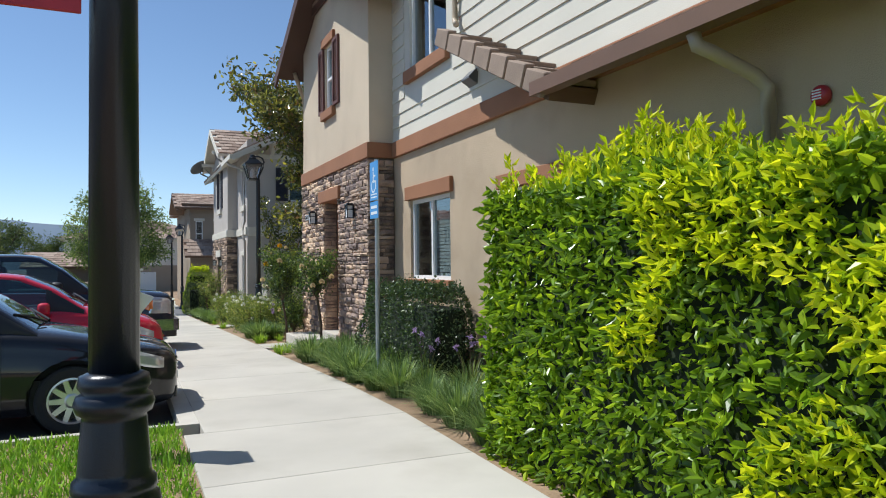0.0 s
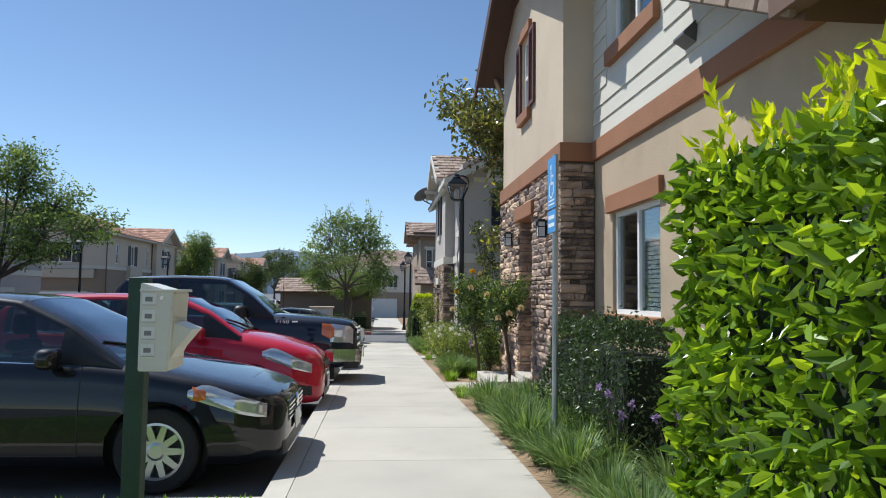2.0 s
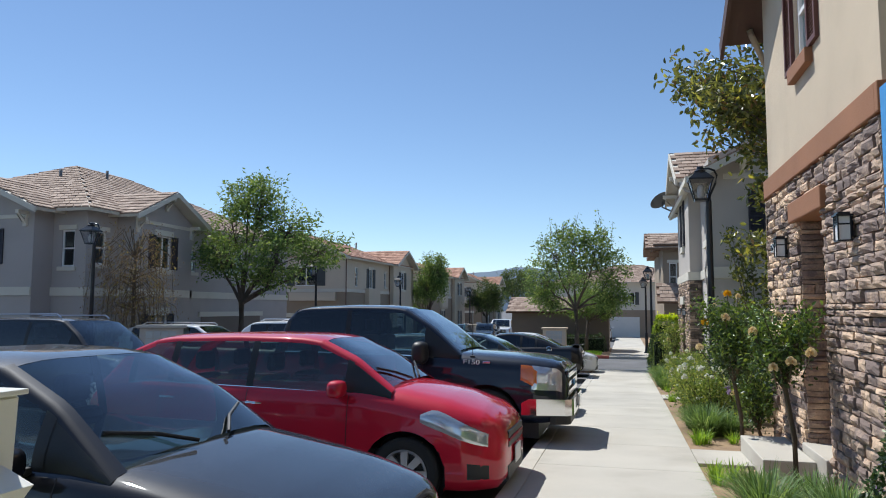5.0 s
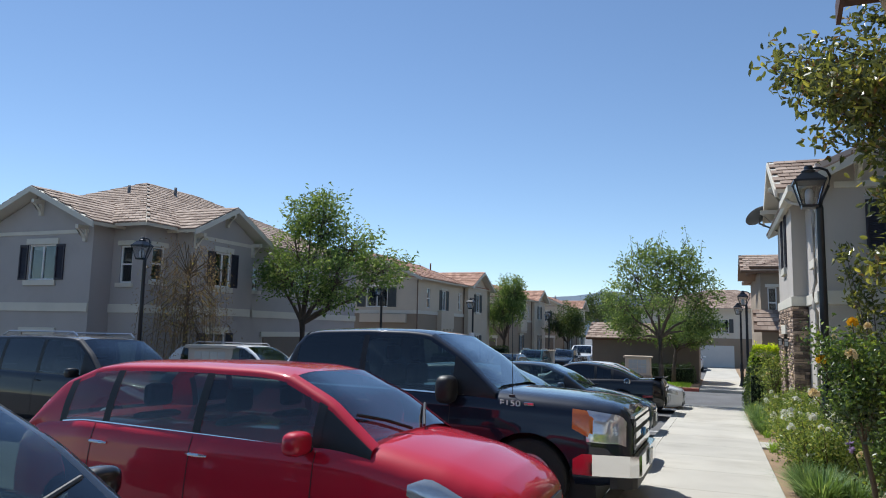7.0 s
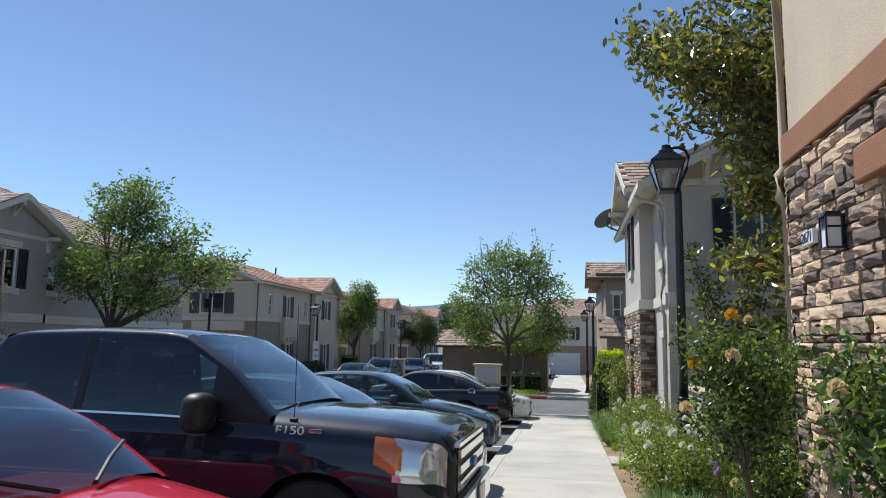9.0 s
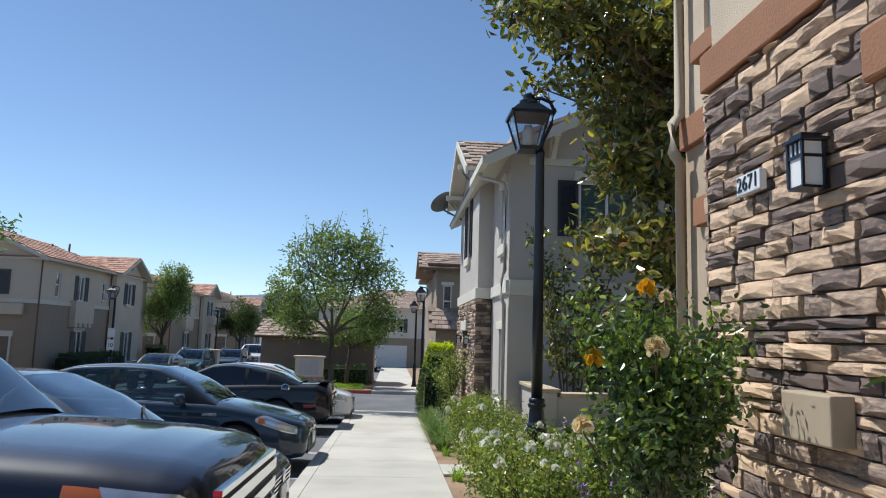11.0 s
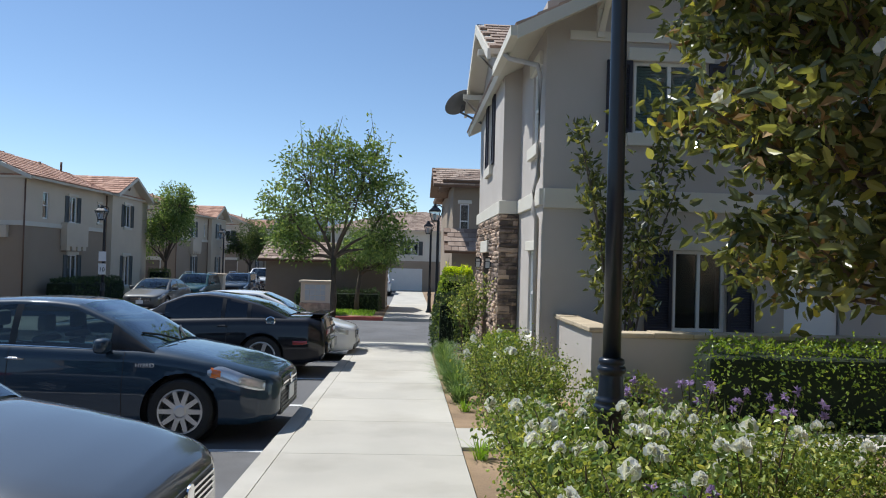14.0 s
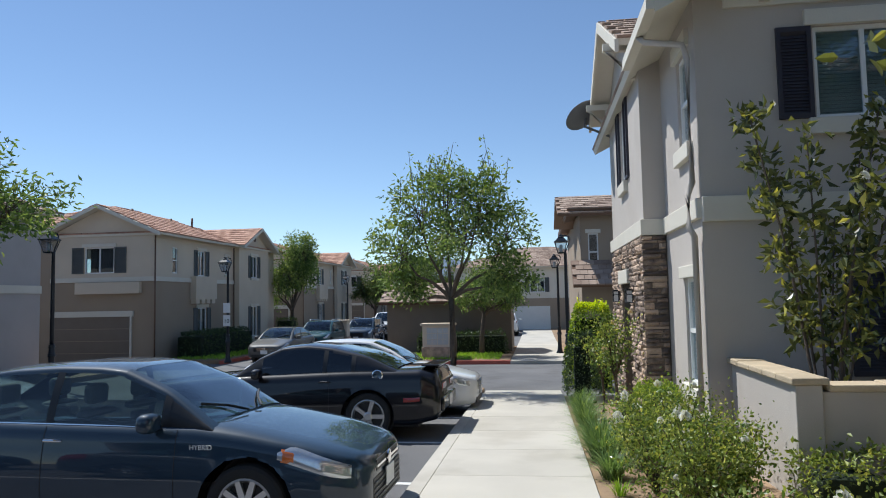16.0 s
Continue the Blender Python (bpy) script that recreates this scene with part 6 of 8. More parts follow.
def coupe(label, colour):
    """A low muscle coupe; it stands tail to the walk, so its tail is its -x end."""
    L, W, H = 5.0, 1.92, 1.45
    plan = [(0, 0.80), (0.04, 0.88), (0.15, 0.94), (0.5, 0.98), (1.2, 1.0), (L - 1.1, 1.01), (L - 0.3, 0.98), (L - 0.06, 0.94), (L, 0.90)]
    top = [(0, 0.70), (0.05, 0.80), (0.2, 0.86), (1.0, 0.95), (1.6, 1.0), (3.2, 1.05), (L - 0.5, 1.07), (L - 0.12, 1.09), (L - 0.05, 1.04), (L, 0.86)]
    belt = [(0, 0.68), (0.2, 0.78), (1.2, 0.90), (2.5, 0.95), (3.6, 1.0), (L - 0.3, 1.0), (L, 0.82)]
    floor = [(0, 0.28), (0.1, 0.2), (L - 0.4, 0.22), (L - 0.06, 0.3), (L, 0.42)]
    cab = dict(screen=1.75, roof0=2.45, roof1=3.3, tail=4.35, roof=H, pillars=(3.2,), last=3.65, seats=(2.9,), quarter=0.4, chrome=False, roof_w=0.68, base_w=0.88)
    t, sh = make_car("car", label, colour, L, W, top, plan, floor, belt, cab, (0.98, L - 1.1), 0.355, spokes=5, rim=0.25, doors=(1.8, 3.3), glass="privacy")
    for side in (-1, 1):
        bm = bmesh.new()
        lathe(bm, [(0.0, 0), (0.085, 0.0), (0.085, 0.014), (0.07, 0.018), (0.0, 0.014)], 20)
        p = sh.point(4.05, 8.6, 0.002, side)
        o = part("fuel_cap", bm, M["chrome"], t, "bright round fuel cap")
        o.matrix_basis = Matrix.Translation(p) @ Matrix.Rotation(radians(90 if side < 0 else -90), 4, "X")
        patch(sh, "side_marker", M["red_lens"], t, side, L - 0.55, L - 0.3, 4.2, 4.7, 0.006, 5, 3)
    part("tail_panel", cube(-L - 0.008, -L + 0.02, -0.72, 0.72, 0.70, 0.86, 0.006), M["black_plastic"], t)
    for y in (-0.45, 0.45):
        part("tail_light", cube(-L - 0.016, -L + 0.01, y - 0.24, y + 0.24, 0.74, 0.83, 0.006), M["red_lens"], t, "dark red tail light")
    part("spoiler", cube(-L + 0.02, -L + 0.3, -0.75, 0.75, 1.09, 1.115, 0.01), CAR_PAINT[colour], t)
    part("rear_bumper", cube(-L - 0.05, -L + 0.12, -0.8, 0.8, 0.42, 0.62, 0.03), CAR_PAINT[colour], t)
    plate(sh, t, -L - 0.05, 0.53, None, -1)
    return t


def suv(label, colour, H=1.75, L=4.7, W=1.88, glass="privacy", category="car"):
    plan = SEDAN_PLAN + [(L - 0.9, 1.0), (L - 0.3, 0.97), (L - 0.06, 0.92), (L, 0.86)]
    top = [(0, 0.72), (0.04, 0.82), (0.1, 0.88), (0.3, 0.96), (0.9, 1.05), (1.2, 1.09), (L - 0.5, 1.13), (L - 0.08, 1.08), (L, 0.95)]
    belt = [(0, 0.68), (0.1, 0.8), (0.6, 0.94), (1.3, 1.02), (L - 0.5, 1.1), (L - 0.05, 1.05), (L, 0.9)]
    floor = [(0, 0.34), (0.08, 0.28), (L - 0.3, 0.3), (L, 0.42)]
    cab = dict(screen=1.15, roof0=1.85, roof1=L - 0.75, tail=L - 0.2, roof=H, pillars=(2.55, 3.45), last=L - 0.75, seats=(2.4, 3.3), chrome=False, quarter=0.42, tail_bow=0.12, roof_w=0.76, base_w=0.92)
    t, sh = make_car("car", label, colour, L, W, top, plan, floor, belt, cab, (0.9, L - 0.95), 0.35, category, spokes=10, rim=0.23, doors=(1.5, 2.55, 3.5), glass="car_glass", rear_glass=glass)
    head_lamps(sh, t, 0.1, 0.7, 6.6, 9.2, False)
    front_arc(sh, 0.35, 0.5, 0.74, M["black_plastic"], t, "grille", 0.006, 0, 0.5)
    for side in (-1, 1):
        bm = bmesh.new()
        tube(bm, [(-2.0, side * 0.62, H - 0.02), (-2.1, side * 0.63, H + 0.05), (-3.6, side * 0.63, H + 0.04), (-3.75, side * 0.62, H - 0.03)], 0.016, 6)
        part("roof_rail", bm, M["alloy"], t)
        patch(sh, "tail_light", M["red_lens"], t, side, L - 0.35, L - 0.04, 7.0, 9.4, 0.008, 6, 5)
    plate(sh, t, 0.02, 0.45)
    return t


def park(car, x, y, turn=0.0, tilt=True):
    """Stands a car on the asphalt with its nose at x, y; turn 0 points to +x."""
    a = radians(turn)
    cx, cy = x - 2.2 * math.cos(a), y - 2.2 * math.sin(a)
    slope = (road_z(cy + 0.8) - road_z(cy - 0.8)) / 1.6
    c, s = math.cos(a), math.sin(a)
    up = Vector((0, -slope, 1)).normalized()
    fwd = Vector((c, s, 0))
    fwd = (fwd - up * fwd.dot(up)).normalized()
    left = up.cross(fwd)
    m = Matrix((fwd, left, up)).transposed().to_4x4()
    base = Vector((cx, cy, road_z(cy)))
    m.translation = base + fwd * 2.2
    car.matrix_world = m


def place_cars():
    G = "cars parked in the stalls"
    t, sh = sedan("glossy black compact sedan parked nose to the kerb", "black", L=4.62, W=1.76, H=1.49, spokes=10, rim=0.205, radius=0.315)
    park(t, 0.49, 8.12)
    park(hatchback("bright red hatchback parked nose to the kerb"), 0.52, 11.38)
    park(pickup("black full-size pickup truck with chrome bumper and grille", "navy"), 0.83, 14.45)
    t, sh = sedan("dark grey sedan with chrome-edged grille", "gunmetal", L=4.83, W=1.83, H=1.47)
    park(t, 0.62, 17.1)
    t, sh = sedan("ink-blue hybrid sedan with grey cloth seats", "ink", L=4.85, W=1.82, H=1.47, seats="interior_grey", grille="low", rim=0.225, radius=0.335)
    y = sh.point(1.3, 7.9, 0.004, -1).y
    lettering(t, "HYBRID", Matrix.Translation((-1.33, y - 0.006, 0.80)) @ Matrix(((1, 0, 0, 0), (0, 0, -1, 0), (0, 1, 0, 0), (0, 0, 0, 1))), 0.055, M["sign_white"], "fender_letters", 0.003)
    park(t, 0.40, 21.6)
    park(coupe("black muscle coupe reversed up to the kerb", "black"), -4.7, 26.75, 180.0)
    t, sh = sedan("white sedan parked nose to the kerb", "white", L=4.65, W=1.78, H=1.45, amber=False)
    park(t, 0.62, 29.3)
    # across the car park
    park(suv("black estate car with silver roof rails", "black", 1.70), -6.4, 15.9, 0)
    park(suv("white estate car seen over the other roofs", "white", 1.62), -8.8, 23.6, 0)
    park(suv("white van parked across the car park", "white", 1.75), -5.2, 24.2, 0)
    t, sh = sedan("dark grey sedan parked along the far kerb", "grey", amber=False)
    park(t, -9.9, 44.6, -90)
    park(suv("teal green estate car parked along the far kerb", "teal", 1.62), -10.0, 51.0, -90)
    park(suv("dark blue car parked along the far kerb", "ink", 1.6), -9.2, 57.5, -90)
    park(pickup("white pickup truck parked down the street", "white", detail=False), -8.6, 62.0, -90)
    park(suv("white car far down the street", "white", 1.6), -8.0, 82.0, -60)
    park(suv("silver car far down the street", "silver", 1.6), -6.0, 90.0, -60)
    park(suv("white car with red tail lights on the far drive", "white", 1.7), -0.5, 70.5, 90)


place_cars()


# ---- street furniture ----
def lamp_post(x, y, label="black cast-iron street lamp with lantern on curved arm", head=True, west=-1):
    z = walk_z(y) - 0.02
    t = thing("street_lamp", label, "street lamp", Matrix.Translation((x, y, z)), "street lamps")
    bm = bmesh.new()
    lathe(bm, [(0.16, 0), (0.16, 0.05), (0.12, 0.1), (0.1, 0.2), (0.084, 0.36), (0.080, 0.80), (0.088, 0.81), (0.104, 0.822), (0.108, 0.845), (0.102, 0.865), (0.091, 0.872), (0.098, 0.885), (0.095, 0.905), (0.085, 0.912), (0.083, 0.93), (0.074, 1.05), (0.072, 1.06), (0.086, 1.068), (0.092, 1.088), (0.086, 1.108), (0.073, 1.115), (0.083, 1.13), (0.079, 1.155), (0.056, 1.165)], 36)
    part("pedestal", bm, M["black"], t, smooth=True)
    bm = bmesh.new()
    lathe(bm, [(0.058, 1.16), (0.054, 2.4), (0.048, 3.7), (0.052, 3.72), (0.04, 3.78)], 20)
    part("pole", bm, M["black"], t, smooth=True)
    bm = bmesh.new()
    tube(bm, [(0, 0, 3.72), (0.03, 0, 3.85), (0.12, 0, 4.05), (0.15, 0, 4.2), (0.11, 0, 4.29), (0.02, 0, 4.33), (-0.08, 0, 4.33)], 0.02, 8)
    part("arm", bm, M["black"], t, smooth=True)
    c = -0.13
    def frustum(nm, mat, z0, z1, a, b, inset=0.0, thick=None):
        bm = bmesh.new()
        hexa(bm, [(c - a, -a, z0), (c + a, -a, z0), (c + a, a, z0), (c - a, a, z0), (c - b, -b, z1), (c + b, -b, z1), (c + b, b, z1), (c - b, b, z1)])
        return part(nm, bm, mat, t)
    frustum("lantern_floor", M["black"], 3.74, 3.78, 0.105, 0.11)
    for sx, sy in ((-1, -1), (1, -1), (1, 1), (-1, 1)):
        bm = bmesh.new()
        tube(bm, [(c + sx * 0.105, sy * 0.105, 3.77), (c + sx * 0.195, sy * 0.195, 4.12)], 0.011, 6)
        part("lantern_bar", bm, M["black"], t)
        bm = bmesh.new()
        ex, ey = (sx, sy), (-sy, sx)
        q = [(c + ex[0] * 0.1, ex[1] * 0.1, 3.78), (c + ey[0] * 0.1, ey[1] * 0.1, 3.78), (c + ey[0] * 0.19, ey[1] * 0.19, 4.11), (c + ex[0] * 0.19, ex[1] * 0.19, 4.11)]
        bm.faces.new([bm.verts.new(p) for p in q])
        r = bmesh.ops.solidify(bm, geom=bm.faces[:], thickness=0.004)
        part("lantern_pane", bm, M["lamp_glass"], t).visible_shadow = False
    bm = bmesh.new()
    lathe(bm, [(0.03, 3.78), (0.055, 3.82), (0.06, 3.95), (0.04, 4.02), (0.01, 4.03)], 14, (c, 0, 0))
    part("bulb", bm, M["white"], t, "frosted bulb", smooth=True)
    frustum("lantern_rim", M["black"], 4.11, 4.14, 0.215, 0.215)
    frustum("lantern_roof", M["black"], 4.14, 4.25, 0.205, 0.10)
    bm = bmesh.new()
    lathe(bm, [(0.09, 4.25), (0.10, 4.29), (0.06, 4.31), (0.055, 4.36), (0.03, 4.37)], 16, (c, 0, 0))
    part("finial", bm, M["black"], t)
    return t


lamp_a = lamp_post(-0.02, 1.9, "black cast-iron street lamp standing in the lawn")
part("sign_board", cube(-0.46, -0.07, -0.035, -0.025, 2.02, 2.45, 0.003), M["red"], lamp_a, "small red notice board")
part("sign_border", cube(-0.44, -0.09, -0.0375, -0.0352, 2.06, 2.43), M["sign_white"], lamp_a, "white notice panel")
lamp_post(3.05, 17.8)
for x, y in ((-13.1, 21.5), (-11.8, 33.7), (2.75, 38.5), (2.75, 47.0), (-10.9, 43.2), (-10.9, 62.0)):
    lamp_post(x, y)


def speed_sign():
    t = thing("speed_sign", "white speed limit sign on the lamp post", "traffic sign")
    part("plate", cube(-11.05, -10.75, 43.08, 43.1, 0.75, 1.2, 0.003), M["sign_white"], t)
    lettering(t, "10", Matrix.Translation((-10.9, 43.075, 0.95)) @ SOUTH, 0.24, M["black"], "number")
    part("upper_plate", cube(-11.05, -10.75, 43.08, 43.1, 1.3, 1.7, 0.003), M["sign_white"], t)


speed_sign()


def parking_sign():
    t = thing("parking_sign", "blue accessible parking sign on galvanised steel post", "sign")
    z = walk_z(8.1) - 0.03
    bm = bmesh.new()
    tube(bm, [(2.8, 8.1, z - 0.1), (2.8, 8.1, 2.86)], 0.028, 12)
    part("post", bm, M["galv"], t)
    f = Face((2.768, 0, 0), (0, 1, 0), (-1, 0, 0))
    a = f.one("upper_plate", M["sign_blue"], t, 7.95, 8.25, 2.36, 2.83, 0, 0.004)
    b = f.one("lower_plate", M["sign_blue"], t, 7.95, 8.25, 2.14, 2.345, 0, 0.004)
    # wheelchair mark: head, back, seat, leg and wheel
    for nm, q in (("mark_head", (8.10, 8.14, 2.72, 2.76)), ("mark_back", (8.105, 8.13, 2.58, 2.71)), ("mark_seat", (8.03, 8.13, 2.575, 2.6)), ("mark_leg", (8.02, 8.045, 2.49, 2.59)), ("mark_arm", (8.04, 8.12, 2.645, 2.665))):
        f.one(nm, M["sign_white"], a, *q, 0.0042, 0.0062)
    bm = bmesh.new()
    for k in range(9):
        g0, g1 = radians(-60 + k * 30 - 90), radians(-60 + (k + 1) * 30 - 90)
        q = [f.at(8.115 + r * math.cos(g), 2.53 + r * math.sin(g), 0.006) for r, g in ((0.06, g0), (0.06, g1), (0.08, g1), (0.08, g0))]
        bm.faces.new([bm.verts.new(p) for p in q])
    part("mark_wheel", bm, M["sign_white"], a)
    for k in range(4):
        f.one("text_bar", M["sign_white"], b if k < 2 else a, 7.99, 8.21, 2.19 + 0.07 * k if k < 2 else 2.39 + 0.035 * (k - 2), 2.225 + 0.07 * k if k < 2 else 2.405 + 0.035 * (k - 2), 0.0042, 0.0062)


parking_sign()


def pet_station():
    t = thing("pet_waste_station", "white metal bag dispenser on a dark green post", "bag dispenser")
    part("post", cube(-0.16, -0.06, 5.8, 5.9, 0.05, 1.64, 0.008), M["green_post"], t)
    bm = bmesh.new()
    hexa(bm, [(-0.055, 5.68, 1.14), (0.10, 5.68, 1.14), (0.10, 5.98, 1.14), (-0.055, 5.98, 1.14), (-0.055, 5.68, 1.61), (0.12, 5.68, 1.56), (0.12, 5.98, 1.56), (-0.055, 5.98, 1.61)])
    bmesh.ops.bevel(bm, geom=bm.edges[:], offset=0.006, segments=2, affect="EDGES")
    b = part("box", bm, M["enamel"], t)
    part("lid", cube(-0.055, 0.135, 5.67, 5.99, 1.562, 1.576, 0.003), M["enamel"], b)
    bm = bmesh.new()
    hexa(bm, [(0.10, 5.72, 1.2), (0.13, 5.72, 1.26), (0.13, 5.94, 1.26), (0.10, 5.94, 1.2), (0.115, 5.72, 1.40), (0.21, 5.72, 1.36), (0.21, 5.94, 1.36), (0.115, 5.94, 1.40)])
    part("chute", bm, M["enamel"], t)
    part("slot", cube(0.09, 0.105, 5.78, 5.88, 1.22, 1.27), M["black_plastic"], t)
    for k, z in enumerate((1.49, 1.40, 1.31, 1.22)):
        q = part("label_panel", cube(-0.04, 0.03, 5.674, 5.6795, z, z + 0.065), M["sign_white"], b)
        part("label_print", cube(-0.025, 0.012, 5.672, 5.6745, z + 0.02, z + 0.045), M["grey_print"], q)
        part("label_edge", cube(-0.04, 0.03, 5.672, 5.6745, z, z + 0.003), M["grey_print"], q)
    bm = bmesh.new()
    lathe(bm, [(0.0, 0), (0.012, 0), (0.012, 0.006), (0, 0.006)], 12)
    part("lock", bm, M["chrome"], t).matrix_world = Matrix.Translation((0.06, 5.678, 1.53)) @ SOUTH


pet_station()


def mail_kiosk(x, y, turn=0.0, stone=True):
    z = walk_z(y)
    t = thing("mailbox_kiosk", "tan stucco mailbox pedestal with grey locker doors", "mailbox", Matrix.Translation((x, y, z)) @ Matrix.Rotation(radians(turn), 4, "Z"), "mailbox kiosks")
    part("base", cube(-0.66, 0.66, -0.36, 0.36, -0.1, 0.5, 0.02), M["ledge_grey"] if stone else M["grey_light"], t)
    part("cabinet", cube(-0.62, 0.62, -0.32, 0.32, 0.503, 1.35, 0.01), M["lb2_tan"] if stone else M["grey_light"], t)
    part("cap", cube(-0.7, 0.7, -0.4, 0.4, 1.353, 1.45, 0.02), M["stone_tan"] if stone else M["grey_light"], t)
    for i in range(4):
        for j in range(3):
            part("locker_door", cube(-0.44 + 0.22 * i, -0.24 + 0.22 * i, -0.332, -0.322, 0.6 + 0.23 * j, 0.81 + 0.23 * j, 0.003), M["silver_door"], t)


M["silver_door"] = material("aluminium_locker", (0.45, 0.46, 0.46), 0.45, 0.6, 0.06, 3, 60, 0.03)
mail_kiosk(-2.2, 43.9)
mail_kiosk(-11.7, 22.9, 20, False)
mail_kiosk(-9.6, 55.0)


# ---- plants ----
LEAF = {
    "hedge": leaf_material("hedge_leaf", (0.045, 0.090, 0.009), (0.155, 0.25, 0.016), (0.30, 0.39, 0.024), 0.26, 0.55, 0.4),
    "hedge_new": leaf_material("young_hedge_leaf", (0.20, 0.28, 0.006), (0.38, 0.42, 0.012), (0.50, 0.50, 0.03), 0.32, 0.45, 0.5),
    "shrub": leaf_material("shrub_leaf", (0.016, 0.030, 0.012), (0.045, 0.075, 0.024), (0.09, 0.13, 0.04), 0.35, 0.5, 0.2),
    "rose": leaf_material("rose_leaf", (0.05, 0.078, 0.02), (0.195, 0.235, 0.055), (0.36, 0.35, 0.10), 0.42, 0.4, 0.35),
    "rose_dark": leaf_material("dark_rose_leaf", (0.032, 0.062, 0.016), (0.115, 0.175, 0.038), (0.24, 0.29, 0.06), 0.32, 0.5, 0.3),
    "ash": leaf_material("ash_leaf", (0.048, 0.082, 0.03), (0.135, 0.195, 0.066), (0.26, 0.30, 0.11), 0.5, 0.3, 0.4),
    "dark_tree": leaf_material("dark_tree_leaf", (0.030, 0.048, 0.018), (0.075, 0.105, 0.038), (0.13, 0.15, 0.06), 0.5, 0.3, 0.35),
    "magnolia": leaf_material("magnolia_leaf", (0.034, 0.044, 0.018), (0.112, 0.122, 0.043), (0.31, 0.29, 0.07), 0.2, 0.65, 0.42),
    "magnolia_back": leaf_material("magnolia_leaf_underside", (0.10, 0.065, 0.026), (0.22, 0.14, 0.06), None, 0.6, 0.2, 0.15),
    "bright": leaf_material("bright_shrub_leaf", (0.06, 0.11, 0.014), (0.17, 0.23, 0.03), (0.30, 0.33, 0.06), 0.4, 0.4, 0.4),
    "grass": leaf_material("grass_blade", (0.045, 0.085, 0.03), (0.125, 0.19, 0.07), (0.25, 0.31, 0.14), 0.5, 0.3, 0.35),
    "strap": leaf_material("strap_leaf", (0.055, 0.085, 0.03), (0.13, 0.17, 0.07), (0.22, 0.24, 0.12), 0.42, 0.4, 0.3),
    "lawn": leaf_material("lawn_blade", (0.10, 0.20, 0.024), (0.23, 0.37, 0.055), (0.33, 0.45, 0.09), 0.5, 0.3, 0.35),
    "weeping": leaf_material("rusty_twig_leaf", (0.11, 0.07, 0.05), (0.20, 0.15, 0.10), (0.27, 0.24, 0.06), 0.6, 0.2, 0.3),
    "white": leaf_material("white_petal", (0.56, 0.52, 0.40), (0.70, 0.66, 0.54), None, 0.6, 0.2, 0.35, (1, 1, 0.95)),
    "cream": leaf_material("cream_petal", (0.46, 0.36, 0.20), (0.52, 0.46, 0.32), None, 0.6, 0.2, 0.35, (1, 0.95, 0.8)),
    "yellow": leaf_material("yellow_petal", (0.46, 0.25, 0.012), (0.52, 0.34, 0.03), None, 0.6, 0.2, 0.35, (1, 0.9, 0.5)),
    "lilac": leaf_material("lilac_petal", (0.20, 0.14, 0.26), (0.30, 0.22, 0.36), None, 0.6, 0.2, 0.4, (1, 1, 1)),
}
rng = np.random.default_rng(7)


def leaf_mesh(name, pts, size, aspect, mat, parent, outward=None, spread=0.9, droop=0.1, vary=0.35, label="", kind="stuff", fold=0.18, broad=False):
    """Many small folded leaves at the points: lozenges of two triangles, or broad oval blades."""
    pts = np.asarray(pts, float)
    n = len(pts)
    d = rng.normal(size=(n, 3)) * spread
    if outward is not None:
        d += np.asarray(outward)
    d[:, 2] -= droop
    d /= np.linalg.norm(d, axis=1)[:, None] + 1e-9
    r = rng.normal(size=(n, 3))
    r[:, 2] *= 0.5
    side = np.cross(d, r)
    side /= np.linalg.norm(side, axis=1)[:, None] + 1e-9
    up = np.cross(side, d)
    s = size * (1 + vary * rng.uniform(-1, 1, n))[:, None]
    w = s * aspect * 0.5
    tip, mid = pts + d * s, pts + d * s * 0.45
    if broad:
        lo, hi = pts + d * s * 0.28 + up * s * fold, pts + d * s * 0.68 + up * s * fold * 0.8
        v = np.stack([pts, lo + side * w * 0.95, hi + side * w * 0.85, tip, hi - side * w * 0.85, lo - side * w * 0.95], 1).reshape(-1, 3)
        i = np.arange(n)[:, None] * 6
        f = np.concatenate([i + np.array([[0, 1, 2, 3]]), i + np.array([[0, 3, 4, 5]])]).tolist()
    else:
        v = np.stack([pts, mid + side * w + up * s * fold, tip, mid - side * w + up * s * fold], 1).reshape(-1, 3)
        i = np.arange(n)[:, None] * 4
        f = np.concatenate([i + np.array([[0, 1, 2]]), i + np.array([[0, 2, 3]])]).tolist()
    me = bpy.data.meshes.new(name)
    me.from_pydata(v.tolist(), [], f)
    me.materials.append(mat)
    me.update()
    ob = new(name, me)
    ob.parent = parent
    return tagged(ob, label, kind=kind)


def in_box(n, x0, x1, y0, y1, z0, z1):
    return rng.uniform((x0, y0, z0), (x1, y1, z1), (n, 3))


def lump(p, amount, scale):
    """Uneven in-and-out of a clipped face."""
    return np.array([noise.noise((q[0] * scale, q[1] * scale, q[2] * scale)) for q in p]) * amount


